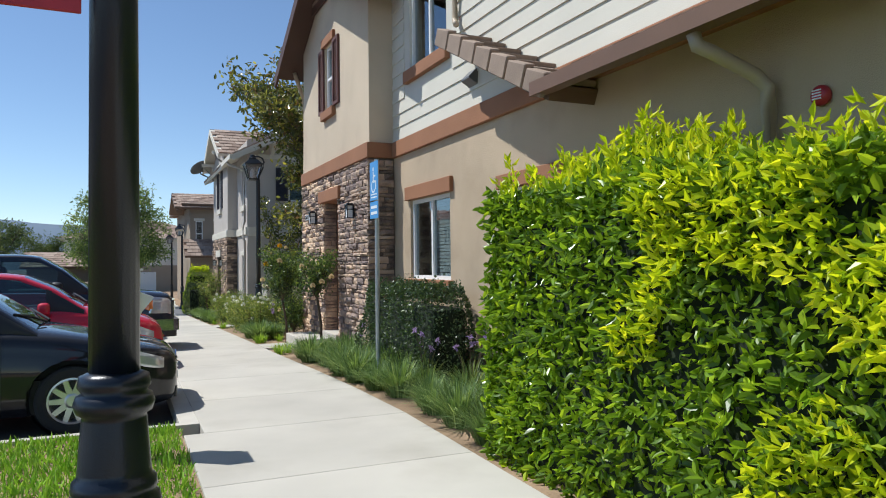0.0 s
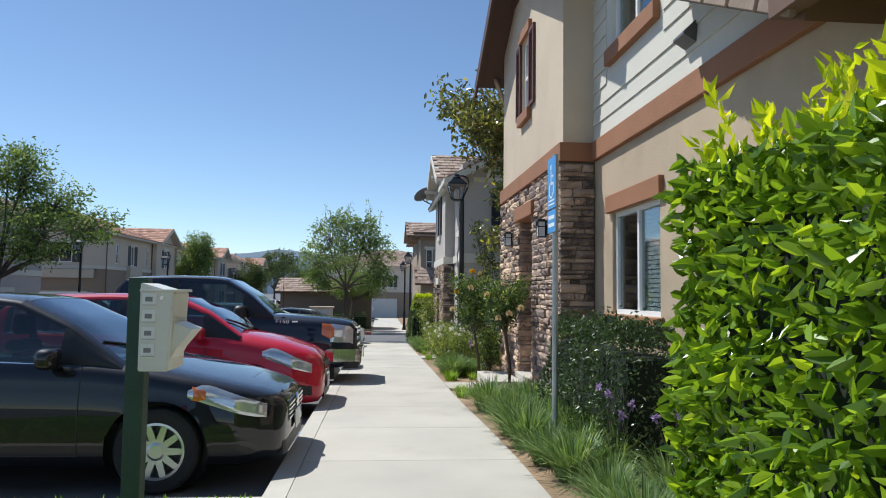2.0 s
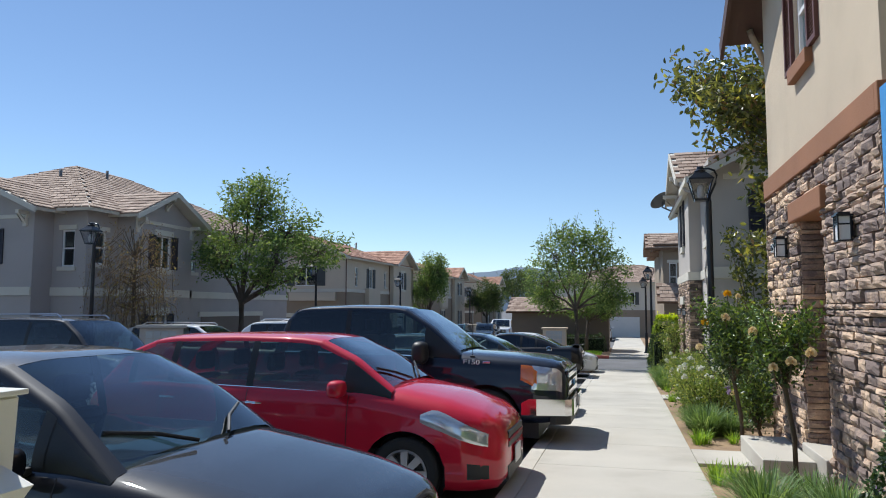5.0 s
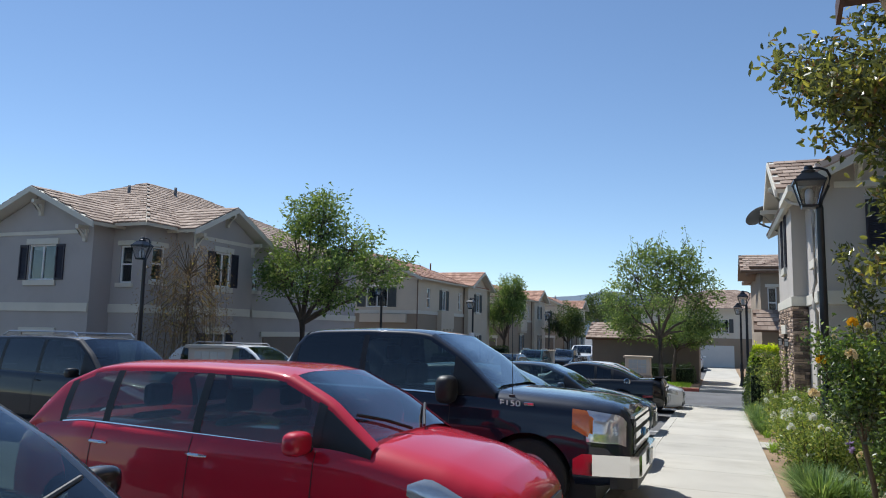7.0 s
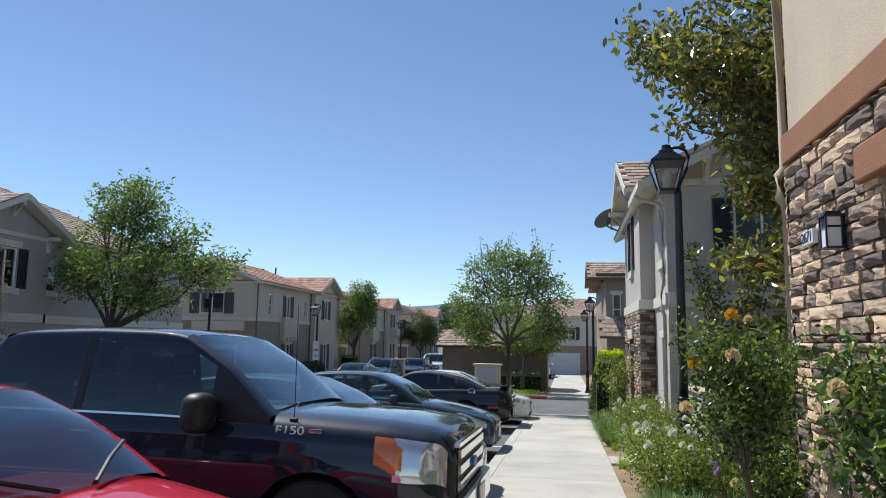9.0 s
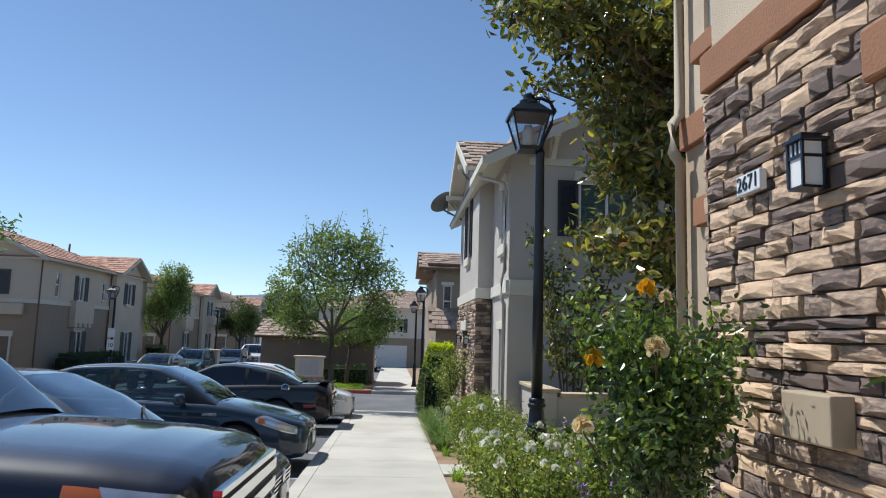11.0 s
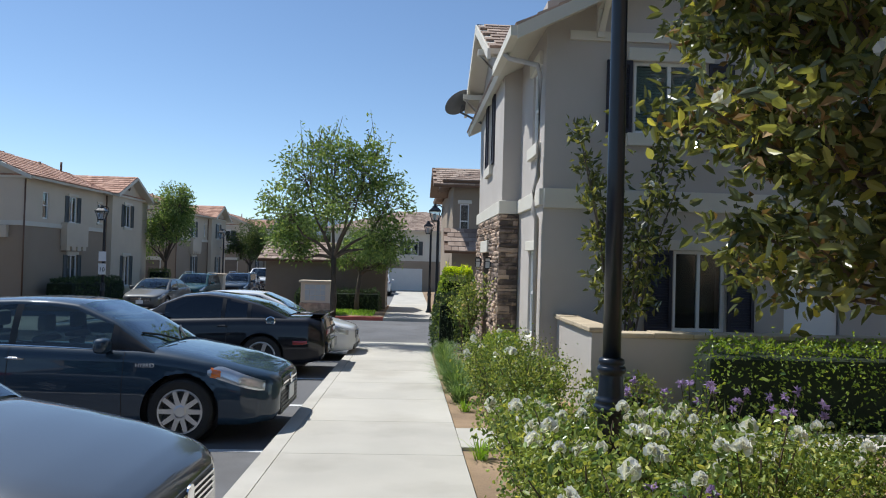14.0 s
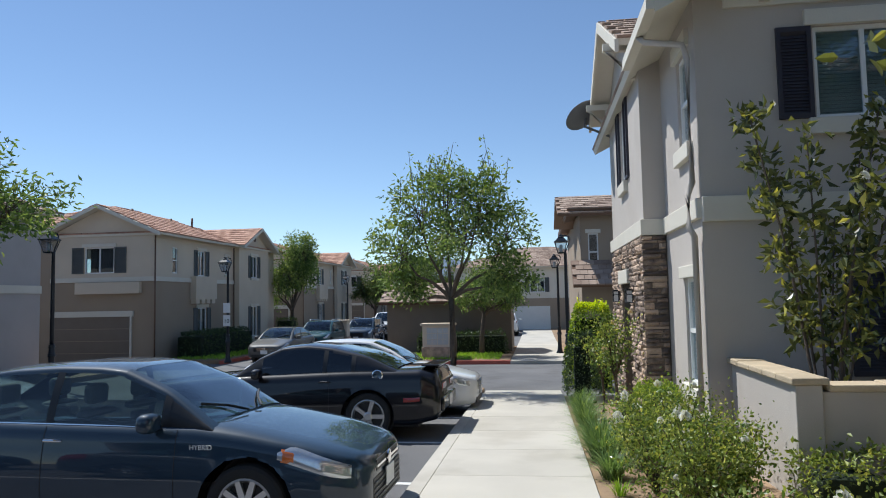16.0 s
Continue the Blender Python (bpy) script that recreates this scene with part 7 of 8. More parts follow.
def big_hedge():
    t = thing("hedge", "tall clipped hedge with glossy leaves and yellow-green new growth", "hedge")
    x0, x1, y0, y1, z1 = 2.42, 3.55, -3.0, 4.62, 2.02
    # Added filler block stops see-through; shade between the leaves is put into its colour.
    part("core", cube(x0 + 0.12, x1 - 0.1, y0 + 0.1, y1 - 0.14, 0.15, z1 - 0.16, 0.05), M["hedge_core"], t, "dark filler block, coloured for the shade inside the hedge")
    def top(y, x):
        return z1 + 0.28 * np.exp(-((y - 3.5) / 0.7) ** 2) * np.clip((x - 2.55) / 0.4, 0, 1) + 0.05 * np.sin(y * 2.1)
    # west face
    n = 17000
    p = in_box(n, 0, 1, -1.4, y1, 0.1, z1 + 0.05)
    p[:, 0] = x0 + np.abs(rng.normal(0, 0.085, n)) + 0.02 + lump(p * [0, 1, 1], 0.1, 2.2)
    leaf_mesh("leaves", p, 0.072, 0.42, LEAF["hedge"], t, broad=True, outward=[(-0.7, 0, 0.15)] * n)
    # north face
    n = 6500
    p = in_box(n, x0, x1, 0, 1, 0.1, z1 + 0.1)
    p[:, 1] = y1 - np.abs(rng.normal(0, 0.07, n)) - 0.02 + lump(p * [1, 0, 1], 0.1, 2.2)
    leaf_mesh("leaves", p, 0.072, 0.42, LEAF["hedge"], t, broad=True, outward=[(0, 0.7, 0.15)] * n)
    # top
    n = 8500
    p = in_box(n, x0, x1, -2.0, y1, 0, 1)
    p[:, 2] = top(p[:, 1], p[:, 0]) - np.abs(rng.normal(0, 0.1, n))
    leaf_mesh("leaves", p, 0.072, 0.42, LEAF["hedge"], t, broad=True, outward=[(0, 0, 0.8)] * n)
    # young shoots: upright sprigs on top and patches on the face
    sprigs = []
    for _ in range(520):
        y, x = rng.uniform(-1.6, y1), rng.uniform(x0, x1)
        z = float(top(np.array(y), np.array(x)))
        h = rng.uniform(0.05, 0.24)
        lean = rng.normal(0, 0.25, 2)
        k = int(5 + h * 45)
        f = rng.uniform(0, 1, k)
        sprigs.append(np.stack([x + lean[0] * f * h, y + lean[1] * f * h, z - 0.03 + f * h], 1))
    p = np.concatenate(sprigs)
    leaf_mesh("new_growth", p, 0.074, 0.34, LEAF["hedge_new"], t, [(0, 0, 0.9)] * len(p), 0.6, label="yellow-green young shoots")
    p = in_box(13000, 0, 1, -1.4, 4.3, 0.2, z1)
    keep = (lump(p * [0, 1, 1], 1.0, 1.3) + 0.8 * (2.35 - p[:, 1]) / 2.35 + 0.3 * (p[:, 2] - 1.25)) > 0.15
    p = p[keep]
    p[:, 0] = x0 - 0.04 + np.abs(rng.normal(0, 0.05, len(p))) + lump(p * [0, 1, 1], 0.1, 2.2)
    leaf_mesh("new_growth", p, 0.076, 0.34, LEAF["hedge_new"], t, [(-0.8, 0.1, 0.35)] * len(p), 0.7, label="yellow-green young shoots")


# Near-black green that carries the shade deep inside hedges and shrubs.
M["hedge_core"] = material("shade_dark_core", (0.012, 0.022, 0.008), 0.95, 0, 0.4, 6, 40, 0.5)


def clipped_shrub(x0, x1, y0, y1, h, leaf, label, n=4000, size=0.04, base=None, new=None, category="shrub", round_top=0.0):
    z0 = (walk_z((y0 + y1) / 2) - 0.05) if base is None else base
    t = thing("shrub", label, category)
    # Same added filler: the shrub's inner shade is painted by a dark block.
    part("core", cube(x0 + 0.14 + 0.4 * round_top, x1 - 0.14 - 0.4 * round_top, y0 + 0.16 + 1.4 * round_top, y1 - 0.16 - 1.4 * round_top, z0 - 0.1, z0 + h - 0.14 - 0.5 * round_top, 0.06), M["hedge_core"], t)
    w, l = x1 - x0, y1 - y0
    areas = np.array([l * h, l * h, w * h, w * h, w * l * 1.3])
    counts = (n * areas / areas.sum()).astype(int)
    for k, c in enumerate(counts):
        p = in_box(c, x0, x1, y0, y1, z0, z0 + h)
        j = np.abs(rng.normal(0, 0.05, c))
        o = [(-1, 0, 0), (1, 0, 0), (0, -1, 0), (0, 1, 0), (0, 0, 1)][k]
        if k == 0: p[:, 0] = x0 + j
        if k == 1: p[:, 0] = x1 - j
        if k == 2: p[:, 1] = y0 + j
        if k == 3: p[:, 1] = y1 - j
        if k == 4: p[:, 2] = z0 + h - j + rng.exponential(0.03, c)
        # round the corners a little and roughen
        cx, cy = (x0 + x1) / 2, (y0 + y1) / 2
        ex, ey, ez = np.abs(p[:, 0] - cx) / (w / 2), np.abs(p[:, 1] - cy) / (l / 2), (p[:, 2] - z0) / h
        shrink = 1 - (0.1 + round_top) * np.clip(ez, 0, 1) ** (3 - 1.2 * (round_top > 0)) - (0.10 + 0.5 * round_top) * (ex * ey) ** 3
        p[:, 0], p[:, 1] = cx + (p[:, 0] - cx) * shrink, cy + (p[:, 1] - cy) * shrink
        p += (lump(p, 0.10, 3.0))[:, None] * np.array(o)
        leaf_mesh("leaves", p, size, 0.55, LEAF[new] if (new and k == 4) else LEAF[leaf], t, [tuple(0.6 * q for q in o)] * c)
    return t


def clump_mesh(n, length, width, mat, flop=1.0, seed=1, spread=0.07):
    """A tuft of arching blades as one mesh."""
    r = np.random.default_rng(seed)
    v, f = [], []
    for _ in range(n):
        a = r.uniform(0, 2 * math.pi)
        d = np.array([math.cos(a), math.sin(a), 0])
        s = np.array([-math.sin(a), math.cos(a), 0])
        b = d * r.uniform(0, spread) + np.array([0, 0, -0.02])
        L = length * r.uniform(0.6, 1.1)
        out = flop * r.uniform(0.15, 1.0)
        k = len(v)
        for i, (g, w) in enumerate(((0, 1.0), (0.4, 1.0), (0.75, 0.75), (1.0, 0.0))):
            p = b + d * L * out * (g ** 1.6) * 0.85 + np.array([0, 0, L * (g - 0.42 * out * g ** 2.4)])
            if w:
                v.append(p + s * width * w / 2), v.append(p - s * width * w / 2)
            else:
                v.append(p)
        f += [(k, k + 1, k + 3, k + 2), (k + 2, k + 3, k + 5, k + 4), (k + 4, k + 5, k + 6)]
    me = bpy.data.meshes.new("blades")
    me.from_pydata([tuple(map(float, q)) for q in v], [], f)
    me.materials.append(mat)
    me.update()
    return me


def grass_clumps():
    meshes = [clump_mesh(380, 0.5, 0.011, LEAF["grass"], 1.2, k, 0.13) for k in range(3)]
    small = [clump_mesh(70, 0.28, 0.012, LEAF["bright_grass"], 1.0, k + 9) for k in range(2)]
    straps = [clump_mesh(60, 0.62, 0.02, LEAF["strap"], 0.9, k + 20) for k in range(2)]
    def put(me, x, y, s, label, group):
        ob = new("grass_clump", me)
        ob.matrix_world = Matrix.Translation((x, y, walk_z(y) - 0.04)) @ Matrix.Rotation(rng.uniform(0, 6.28), 4, "Z") @ Matrix.Scale(s, 4)
        tagged(ob, label, "ornamental grass", group)
    y = 4.95
    while y < 11.4:
        for x in ((2.72, 3.12) if y < 7.0 else (2.68, 2.98)):
            put(meshes[int(rng.integers(3))], x + rng.uniform(-0.09, 0.09), y + rng.uniform(-0.12, 0.12), rng.uniform(0.8, 1.15), "arching green tuft of ornamental grass beside the path", "grass tufts by the path")
        y += 0.56
    for x, y, s in ((2.62, 15.1, 1.1), (2.75, 15.5, 1.0), (2.55, 15.8, 0.95), (2.95, 15.2, 0.9), (2.6, 16.3, 0.8), (2.5, 24.0, 1.0), (2.55, 24.5, 1.05), (2.5, 25.1, 1.0), (2.7, 24.6, 0.9), (2.5, 26.6, 0.9), (2.52, 27.4, 0.95), (2.5, 28.2, 0.9), (2.6, 29.2, 0.9), (2.5, 23.0, 0.8)):
        put(meshes[int(rng.integers(3))], x, y, s, "arching green tuft of ornamental grass beside the path", "grass tufts by the path")
    for x, y, s in ((2.45, 14.3, 1.0), (2.55, 14.4, 0.9), (2.4, 11.9, 0.9), (2.55, 12.1, 1.0), (2.42, 12.3, 0.8), (2.45, 19.9, 1.0), (2.9, 14.5, 0.8), (2.5, 22.3, 0.8)):
        put(small[int(rng.integers(2))], x, y, s, "small bright green weed tuft on bare soil", "weed tufts")
    for x, y, s in ((3.1, 7.3, 0.9), (3.3, 6.6, 0.9), (4.2, 19.3, 1.1), (4.6, 19.5, 1.1), (4.9, 19.2, 1.0), (3.9, 19.6, 1.0), (5.3, 19.5, 1.0), (3.2, 16.0, 0.9), (3.0, 16.6, 0.9), (3.35, 10.0, 0.7)):
        put(straps[int(rng.integers(2))], x, y, s, "strap-leaved clump of society garlic", "society garlic clumps")
        z = walk_z(y)
        st = thing("flower_stalks", "thin stalks with lilac flower heads", "flowers", group="society garlic flowers")
        for _ in range(5):
            a, h = rng.uniform(0, 6.28), rng.uniform(0.5, 0.75) * s
            e = (x + 0.16 * math.cos(a), y + 0.16 * math.sin(a), z + h)
            bm = bmesh.new()
            tube(bm, [(x, y, z - 0.04), ((x + e[0]) / 2, (y + e[1]) / 2, z + h * 0.6), e], 0.004, 5)
            part("stalk", bm, M["cane"], st)
            leaf_mesh("flower_head", np.tile(e, (14, 1)), 0.045, 0.5, LEAF["lilac"], st, kind="", spread=1.0)


LEAF["bright_grass"] = leaf_material("weed_blade", (0.09, 0.17, 0.02), (0.2, 0.3, 0.04), None, 0.5, 0.3, 0.4)


def flower(parent, p, r, mat, n=24):
    """A full rose: whorls of cupped petals, tight in the middle."""
    q, o = [], []
    for i in range(n):
        a, ring = i * 2.4, (i + 0.5) / n
        q.append((p[0] + 0.12 * r * ring * math.cos(a), p[1] + 0.12 * r * ring * math.sin(a), p[2] - 0.35 * r * ring))
        o.append((0.25 + ring * math.cos(a) - 0.25, ring * math.sin(a), 1.15 - 0.95 * ring))
    return leaf_mesh("flower", q, r * 0.95, 1.25, mat, parent, np.array(o) * 4.0, 0.2, 0.0, 0.12, kind="", fold=0.2, broad=True)


def rose_bush(x, y, r, h, label, blooms=(("white", 10),), stem=0.0, n=1500, wide=1.0, size=0.045, bloom=0.05, leaf="rose", exact=(), lean=0.0):
    z = walk_z(y) - 0.04
    t = thing("rose_bush", label, "rose bush", group="rose bushes")
    tips = []
    bm = bmesh.new()
    hx = x + lean
    if stem:
        tube(bm, [(x, y, z), (x + 0.4 * lean + 0.02, y - 0.02, z + stem * 0.5), (hx, y, z + stem)], [0.03, 0.025, 0.022], 8)
    for k in range(13):
        a = k * 2.4 + rng.uniform(0, 0.5)
        rr = r * rng.uniform(0.3, 0.95)
        e = (hx + rr * math.cos(a), y + rr * wide * math.sin(a), z + stem + (h - stem) * (rng.uniform(0.35, 1.0) if k % 3 else rng.uniform(0.85, 1.0)))
        tube(bm, [(hx, y, z + stem * 0.97), (hx + 0.45 * (e[0] - hx), y + 0.45 * (e[1] - y), z + stem + (e[2] - z - stem) * 0.55), e], [0.012, 0.008, 0.004], 6)
        tips.append(e)
    part("cane_frame", bm, M["cane"], t)
    root = np.array([hx, y, z + stem + 0.05])
    # Inner leaves take a darker leaf: the bush's inner shade put into colour.
    for name, mat, share, f0, spread in (("leaves", LEAF[leaf], 0.62, 0.5, 0.17), ("shade_toned_foliage", LEAF["shrub"] if leaf == "rose_dark" else LEAF["rose_dark"], 0.38, 0.15, 0.22)):
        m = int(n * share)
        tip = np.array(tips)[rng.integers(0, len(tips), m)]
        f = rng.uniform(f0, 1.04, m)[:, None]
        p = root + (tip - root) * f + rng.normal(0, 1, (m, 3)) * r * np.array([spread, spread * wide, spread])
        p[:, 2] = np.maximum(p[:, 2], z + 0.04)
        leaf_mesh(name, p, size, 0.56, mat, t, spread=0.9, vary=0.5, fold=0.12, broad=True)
    for kind, m in blooms:
        for _ in range(m):
            e = tips[int(rng.integers(len(tips)))]
            d = rng.normal(0, 0.05, 3)
            flower(t, (e[0] + d[0], e[1] + d[1], e[2] + 0.02 + abs(d[2])), bloom * rng.uniform(0.65, 1.25), LEAF[kind])
    for kind, fx, fy, fz, fr in exact:
        flower(t, (fx, fy, fz), fr, LEAF[kind], 30)
        bm = bmesh.new()
        tube(bm, [(fx, fy, fz - 0.5 * fr), (0.7 * fx + 0.3 * hx, 0.7 * fy + 0.3 * y, fz - 0.2)], [0.005, 0.006], 5)
        part("stalk", bm, M["cane"], t)
    return t


def roses():
    rose_bush(3.09, 11.9, 0.36, 1.66, "rose standard with cream blooms on a thin trunk", (("cream", 3),), 0.95, 2600, size=0.042, bloom=0.04, leaf="rose_dark", lean=-0.07,
              exact=(("cream", 3.0, 11.5, 1.30, 0.055), ("cream", 3.17, 11.52, 1.38, 0.055), ("cream", 2.86, 11.55, 1.24, 0.05), ("cream", 2.74, 11.8, 1.56, 0.05), ("yellow", 3.25, 12.15, 1.55, 0.035)))
    rose_bush(2.93, 13.95, 0.44, 1.82, "tall rose standard with yellow and cream blooms by stone wall", (("cream", 1),), 0.85, 6800, size=0.038, bloom=0.04, leaf="rose_dark", lean=-0.08,
              exact=(("yellow", 2.81, 13.99, 1.96, 0.055), ("yellow", 2.53, 13.95, 1.61, 0.055), ("cream", 2.74, 13.69, 1.67, 0.058), ("cream", 2.95, 14.1, 1.93, 0.04), ("cream", 2.45, 13.85, 1.3, 0.055)))
    rose_bush(3.25, 14.75, 0.4, 1.15, "dark leafy rose bush against stone wall", (("cream", 2),), 0.15, 3000, size=0.042, bloom=0.04, leaf="rose_dark")
    W = "low shrub rose covered in white blooms"
    for x, y, r, h, m in ((2.75, 17.1, 0.5, 0.9, 12), (2.7, 17.9, 0.45, 0.75, 9), (2.85, 18.7, 0.5, 0.72, 14), (3.4, 18.0, 0.5, 0.78, 12), (3.45, 19.0, 0.5, 0.58, 14), (2.78, 19.5, 0.38, 0.6, 9), (3.95, 18.4, 0.55, 0.55, 12), (4.5, 18.2, 0.55, 0.5, 10), (5.1, 18.5, 0.5, 0.5, 8), (3.1, 21.7, 0.5, 0.8, 8), (2.85, 22.4, 0.5, 0.85, 7), (3.2, 23.0, 0.5, 0.9, 7), (2.9, 23.6, 0.45, 0.8, 5), (3.5, 22.2, 0.4, 0.7, 5), (3.5, 16.8, 0.45, 0.95, 8), (2.85, 16.3, 0.42, 0.8, 6)):
        rose_bush(x, y, r, h, W, (("white", m),), 0.0, 3600, size=0.034, bloom=0.046)
    rose_bush(2.95, 26.6, 0.45, 1.75, "rose standard beside the grey house porch", (("cream", 3),), 0.75, 1300)
    rose_bush(2.9, 28.3, 0.4, 1.4, "rose standard beside the grey house porch", (("white", 2),), 0.6, 900)


def crown_lobes(x, y, low, high, radius, k):
    """Overlapping rounded masses that make up an uneven crown: x, y, z, across, up."""
    out = [(x, y, high - 0.42 * (high - low), radius * 0.55, 0.42 * (high - low))]
    for i in range(k):
        a = i * 2.39996 + rng.uniform(-0.4, 0.4)
        d = radius * rng.uniform(0.35, 0.62)
        up = rng.uniform(0.25, 0.72)
        out.append((x + d * math.cos(a), y + d * math.sin(a), low + (high - low) * up, radius * rng.uniform(0.32, 0.48), (high - low) * rng.uniform(0.2, 0.3)))
    return out


def tree(x, y, height, radius, leaf, label, base=None, trunk=0.11, n=7000, size=0.13, crown_low=0.3, lobes=None, twigs=26, shoots=0, lean=(0, 0), group="street trees", fork=None):
    """A tapered trunk, forking limbs, twigs out to the edge of each lobe and sprays of leaves on the twigs."""
    z = (walk_z(y) - 0.03) if base is None else base
    t = thing("tree", label, "tree", group=group)
    fork = height * 0.3 if fork is None else fork
    lobes = lobes or crown_lobes(x + lean[0], y + lean[1], z + height * crown_low, z + height, radius, 7)
    top = Vector((x + lean[0] * 0.4, y + lean[1] * 0.4, z + fork))
    bm = bmesh.new()
    tube(bm, [(x, y, z - 0.1), (x + 0.03, y, z + fork * 0.45), top], [trunk * 1.3, trunk, trunk * 0.9], 10)
    part("trunk", bm, M["bark"], t, smooth=True)
    bm = bmesh.new()
    ends, ways = [], []
    for cx, cy, cz, ra, rz in lobes:
        c = Vector((cx, cy, cz))
        bend = top.lerp(c, 0.5) + Vector((0.12 * (cx - top.x), 0.12 * (cy - top.y), -0.06 * radius)) + Vector(rng.normal(0, 0.06 * radius, 3))
        tube(bm, [top - Vector((0, 0, 0.15)), top.lerp(bend, 0.5), bend, c], [trunk * 0.55, trunk * 0.42, trunk * 0.3, trunk * 0.16], 7)
        for k in range(twigs):
            u = 1 - 2 * (k + 0.5) / twigs
            a = k * 2.39996 + rng.uniform(-0.5, 0.5)
            q = math.sqrt(1 - u * u)
            out = rng.uniform(0.72, 1.08)
            e = c + Vector((q * math.cos(a) * ra * out, q * math.sin(a) * ra * out, u * rz * out))
            s0 = bend.lerp(c, rng.uniform(0.45, 1.0))
            m = s0.lerp(e, 0.5) + Vector((0, 0, 0.08 * rz))
            tube(bm, [s0, m, e], [trunk * 0.11, trunk * 0.07, trunk * 0.025], 4)
            ends.append(tuple(e))
            ways.append(tuple(m))
    part("branch_frame", bm, M["bark"], t)
    ends, ways = np.array(ends), np.array(ways)
    weight = rng.uniform(0.1, 1.0, len(ends)) ** 2.6
    c = rng.choice(len(ends), n, p=weight / weight.sum())
    f = rng.uniform(0.25, 1.08, n)[:, None]
    puff = np.clip(rng.normal(0, 1, (n, 3)), -1.7, 1.7) * (0.055 * radius + size * 0.5) * np.array([1.0, 1.0, 0.75])
    p = ways[c] + (ends[c] - ways[c]) * f + puff
    d = (ends[c] - ways[c]) / (np.linalg.norm(ends[c] - ways[c], axis=1)[:, None] + 1e-6)
    leaf_mesh("crown", p, size, 0.4, LEAF[leaf], t, d * 0.7, spread=0.75, droop=0.3, vary=0.4, label="uneven leafy crown")
    if shoots:
        bm = bmesh.new()
        q = []
        high = ends[np.argsort(-ends[:, 2])][:len(ends) // 3]
        for _ in range(shoots):
            s0 = high[rng.integers(0, len(high))]
            e = s0 + np.array([rng.normal(0, 0.14), rng.normal(0, 0.14), rng.uniform(0.25, 0.75)])
            tube(bm, [tuple(s0), tuple(e)], [0.01, 0.005], 4)
            q += [s0 + (e - s0) * rng.uniform(0.3, 1.0) + rng.normal(0, 0.05, 3) for _ in range(9)]
        tagged(part("bare_shoots", bm, M["bark"], t), "thin bare shoots", kind="stuff")
        leaf_mesh("shoot_foliage", np.array(q), size * 0.8, 0.4, LEAF["bright"], t)
    return t


def magnolia():
    x, y = 5.9, 19.1
    z = walk_z(y) - 0.04
    t = thing("tree", "southern magnolia with glossy leaves, rusty undersides and white blooms", "tree")
    bm = bmesh.new()
    tube(bm, [(x, y, z - 0.1), (x + 0.05, y, z + 2), (x, y + 0.05, z + 4.5), (x, y, z + 7.6)], [0.12, 0.1, 0.06, 0.02], 10)
    part("trunk", bm, M["bark"], t, smooth=True)
    bm = bmesh.new()
    tips = []
    for k in range(150):
        f = rng.uniform(0.0, 1.0)
        h = 1.5 + 6.3 * f
        a = k * 2.39996
        rr = (2.3 + 0.35 * f - 1.1 * max(0, (f - 0.75) / 0.25) ** 1.5) * rng.uniform(0.5, 1.0)
        if f < 0.2:
            rr *= 0.85
        if 0.5 < f < 0.95:
            rr *= 1 + 0.32 * max(0.0, -math.cos(a))
        e = (x + rr * math.cos(a), y + rr * math.sin(a), z + h + 0.25 * rr)
        tube(bm, [(x, y, z + h), (x + 0.5 * rr * math.cos(a), y + 0.5 * rr * math.sin(a), z + h + 0.05), e], [0.03, 0.02, 0.008], 6)
        for g in (0.45, 0.6, 0.75, 0.88, 1.0):
            tips.append((x + g * rr * math.cos(a), y + g * rr * math.sin(a), z + h + 0.25 * rr * g))
    part("branch_frame", bm, M["bark"], t)
    tips = np.array(tips)
    n = 34000
    c = rng.integers(0, len(tips), n)
    p = tips[c] + rng.normal(0, 0.16, (n, 3))
    leaf_mesh("leaves", p, 0.15, 0.42, LEAF["magnolia"], t, spread=0.8, vary=0.3, label="glossy dark leaves", broad=True, fold=0.1)
    n = 4500
    c = rng.integers(0, len(tips), n)
    leaf_mesh("turned_foliage", tips[c] + rng.normal(0, 0.13, (n, 3)), 0.14, 0.42, LEAF["magnolia_back"], t, label="rusty leaf undersides")
    for k in range(20):
        q = tips[rng.integers(0, len(tips))]
        flower(t, tuple(q + np.array([-0.05, -0.05, 0.08])), 0.09, LEAF["white"], 9)


def young_magnolia():
    x, y = 4.72, 23.1
    z = walk_z(y)
    t = thing("tree", "young open magnolia sapling with upright branches", "tree")
    bm = bmesh.new()
    tips = []
    for k in range(9):
        a, r, h = k * 2.4, rng.uniform(0.3, 0.9), rng.uniform(2.1, 3.95)
        e = (x + r * math.cos(a), y + r * math.sin(a), z + h)
        tube(bm, [(x, y, z - 0.05), (x + 0.5 * r * math.cos(a), y + 0.5 * r * math.sin(a), z + h * 0.6), e], [0.018, 0.012, 0.006], 6)
        for g in (0.45, 0.6, 0.75, 0.88, 1.0):
            tips.append((x + g * r * math.cos(a), y + g * r * math.sin(a), z + h * g))
    part("branch_frame", bm, M["bark"], t)
    tips = np.array(tips)
    c = rng.integers(0, len(tips), 1700)
    leaf_mesh("leaves", tips[c] + rng.normal(0, 0.085, (1700, 3)), 0.13, 0.42, LEAF["magnolia"], t, label="glossy olive leaves")
    for k in (4, 14, 29):
        flower(t, tuple(tips[k] + np.array([0, 0, 0.06])), 0.06, LEAF["white"], 12)


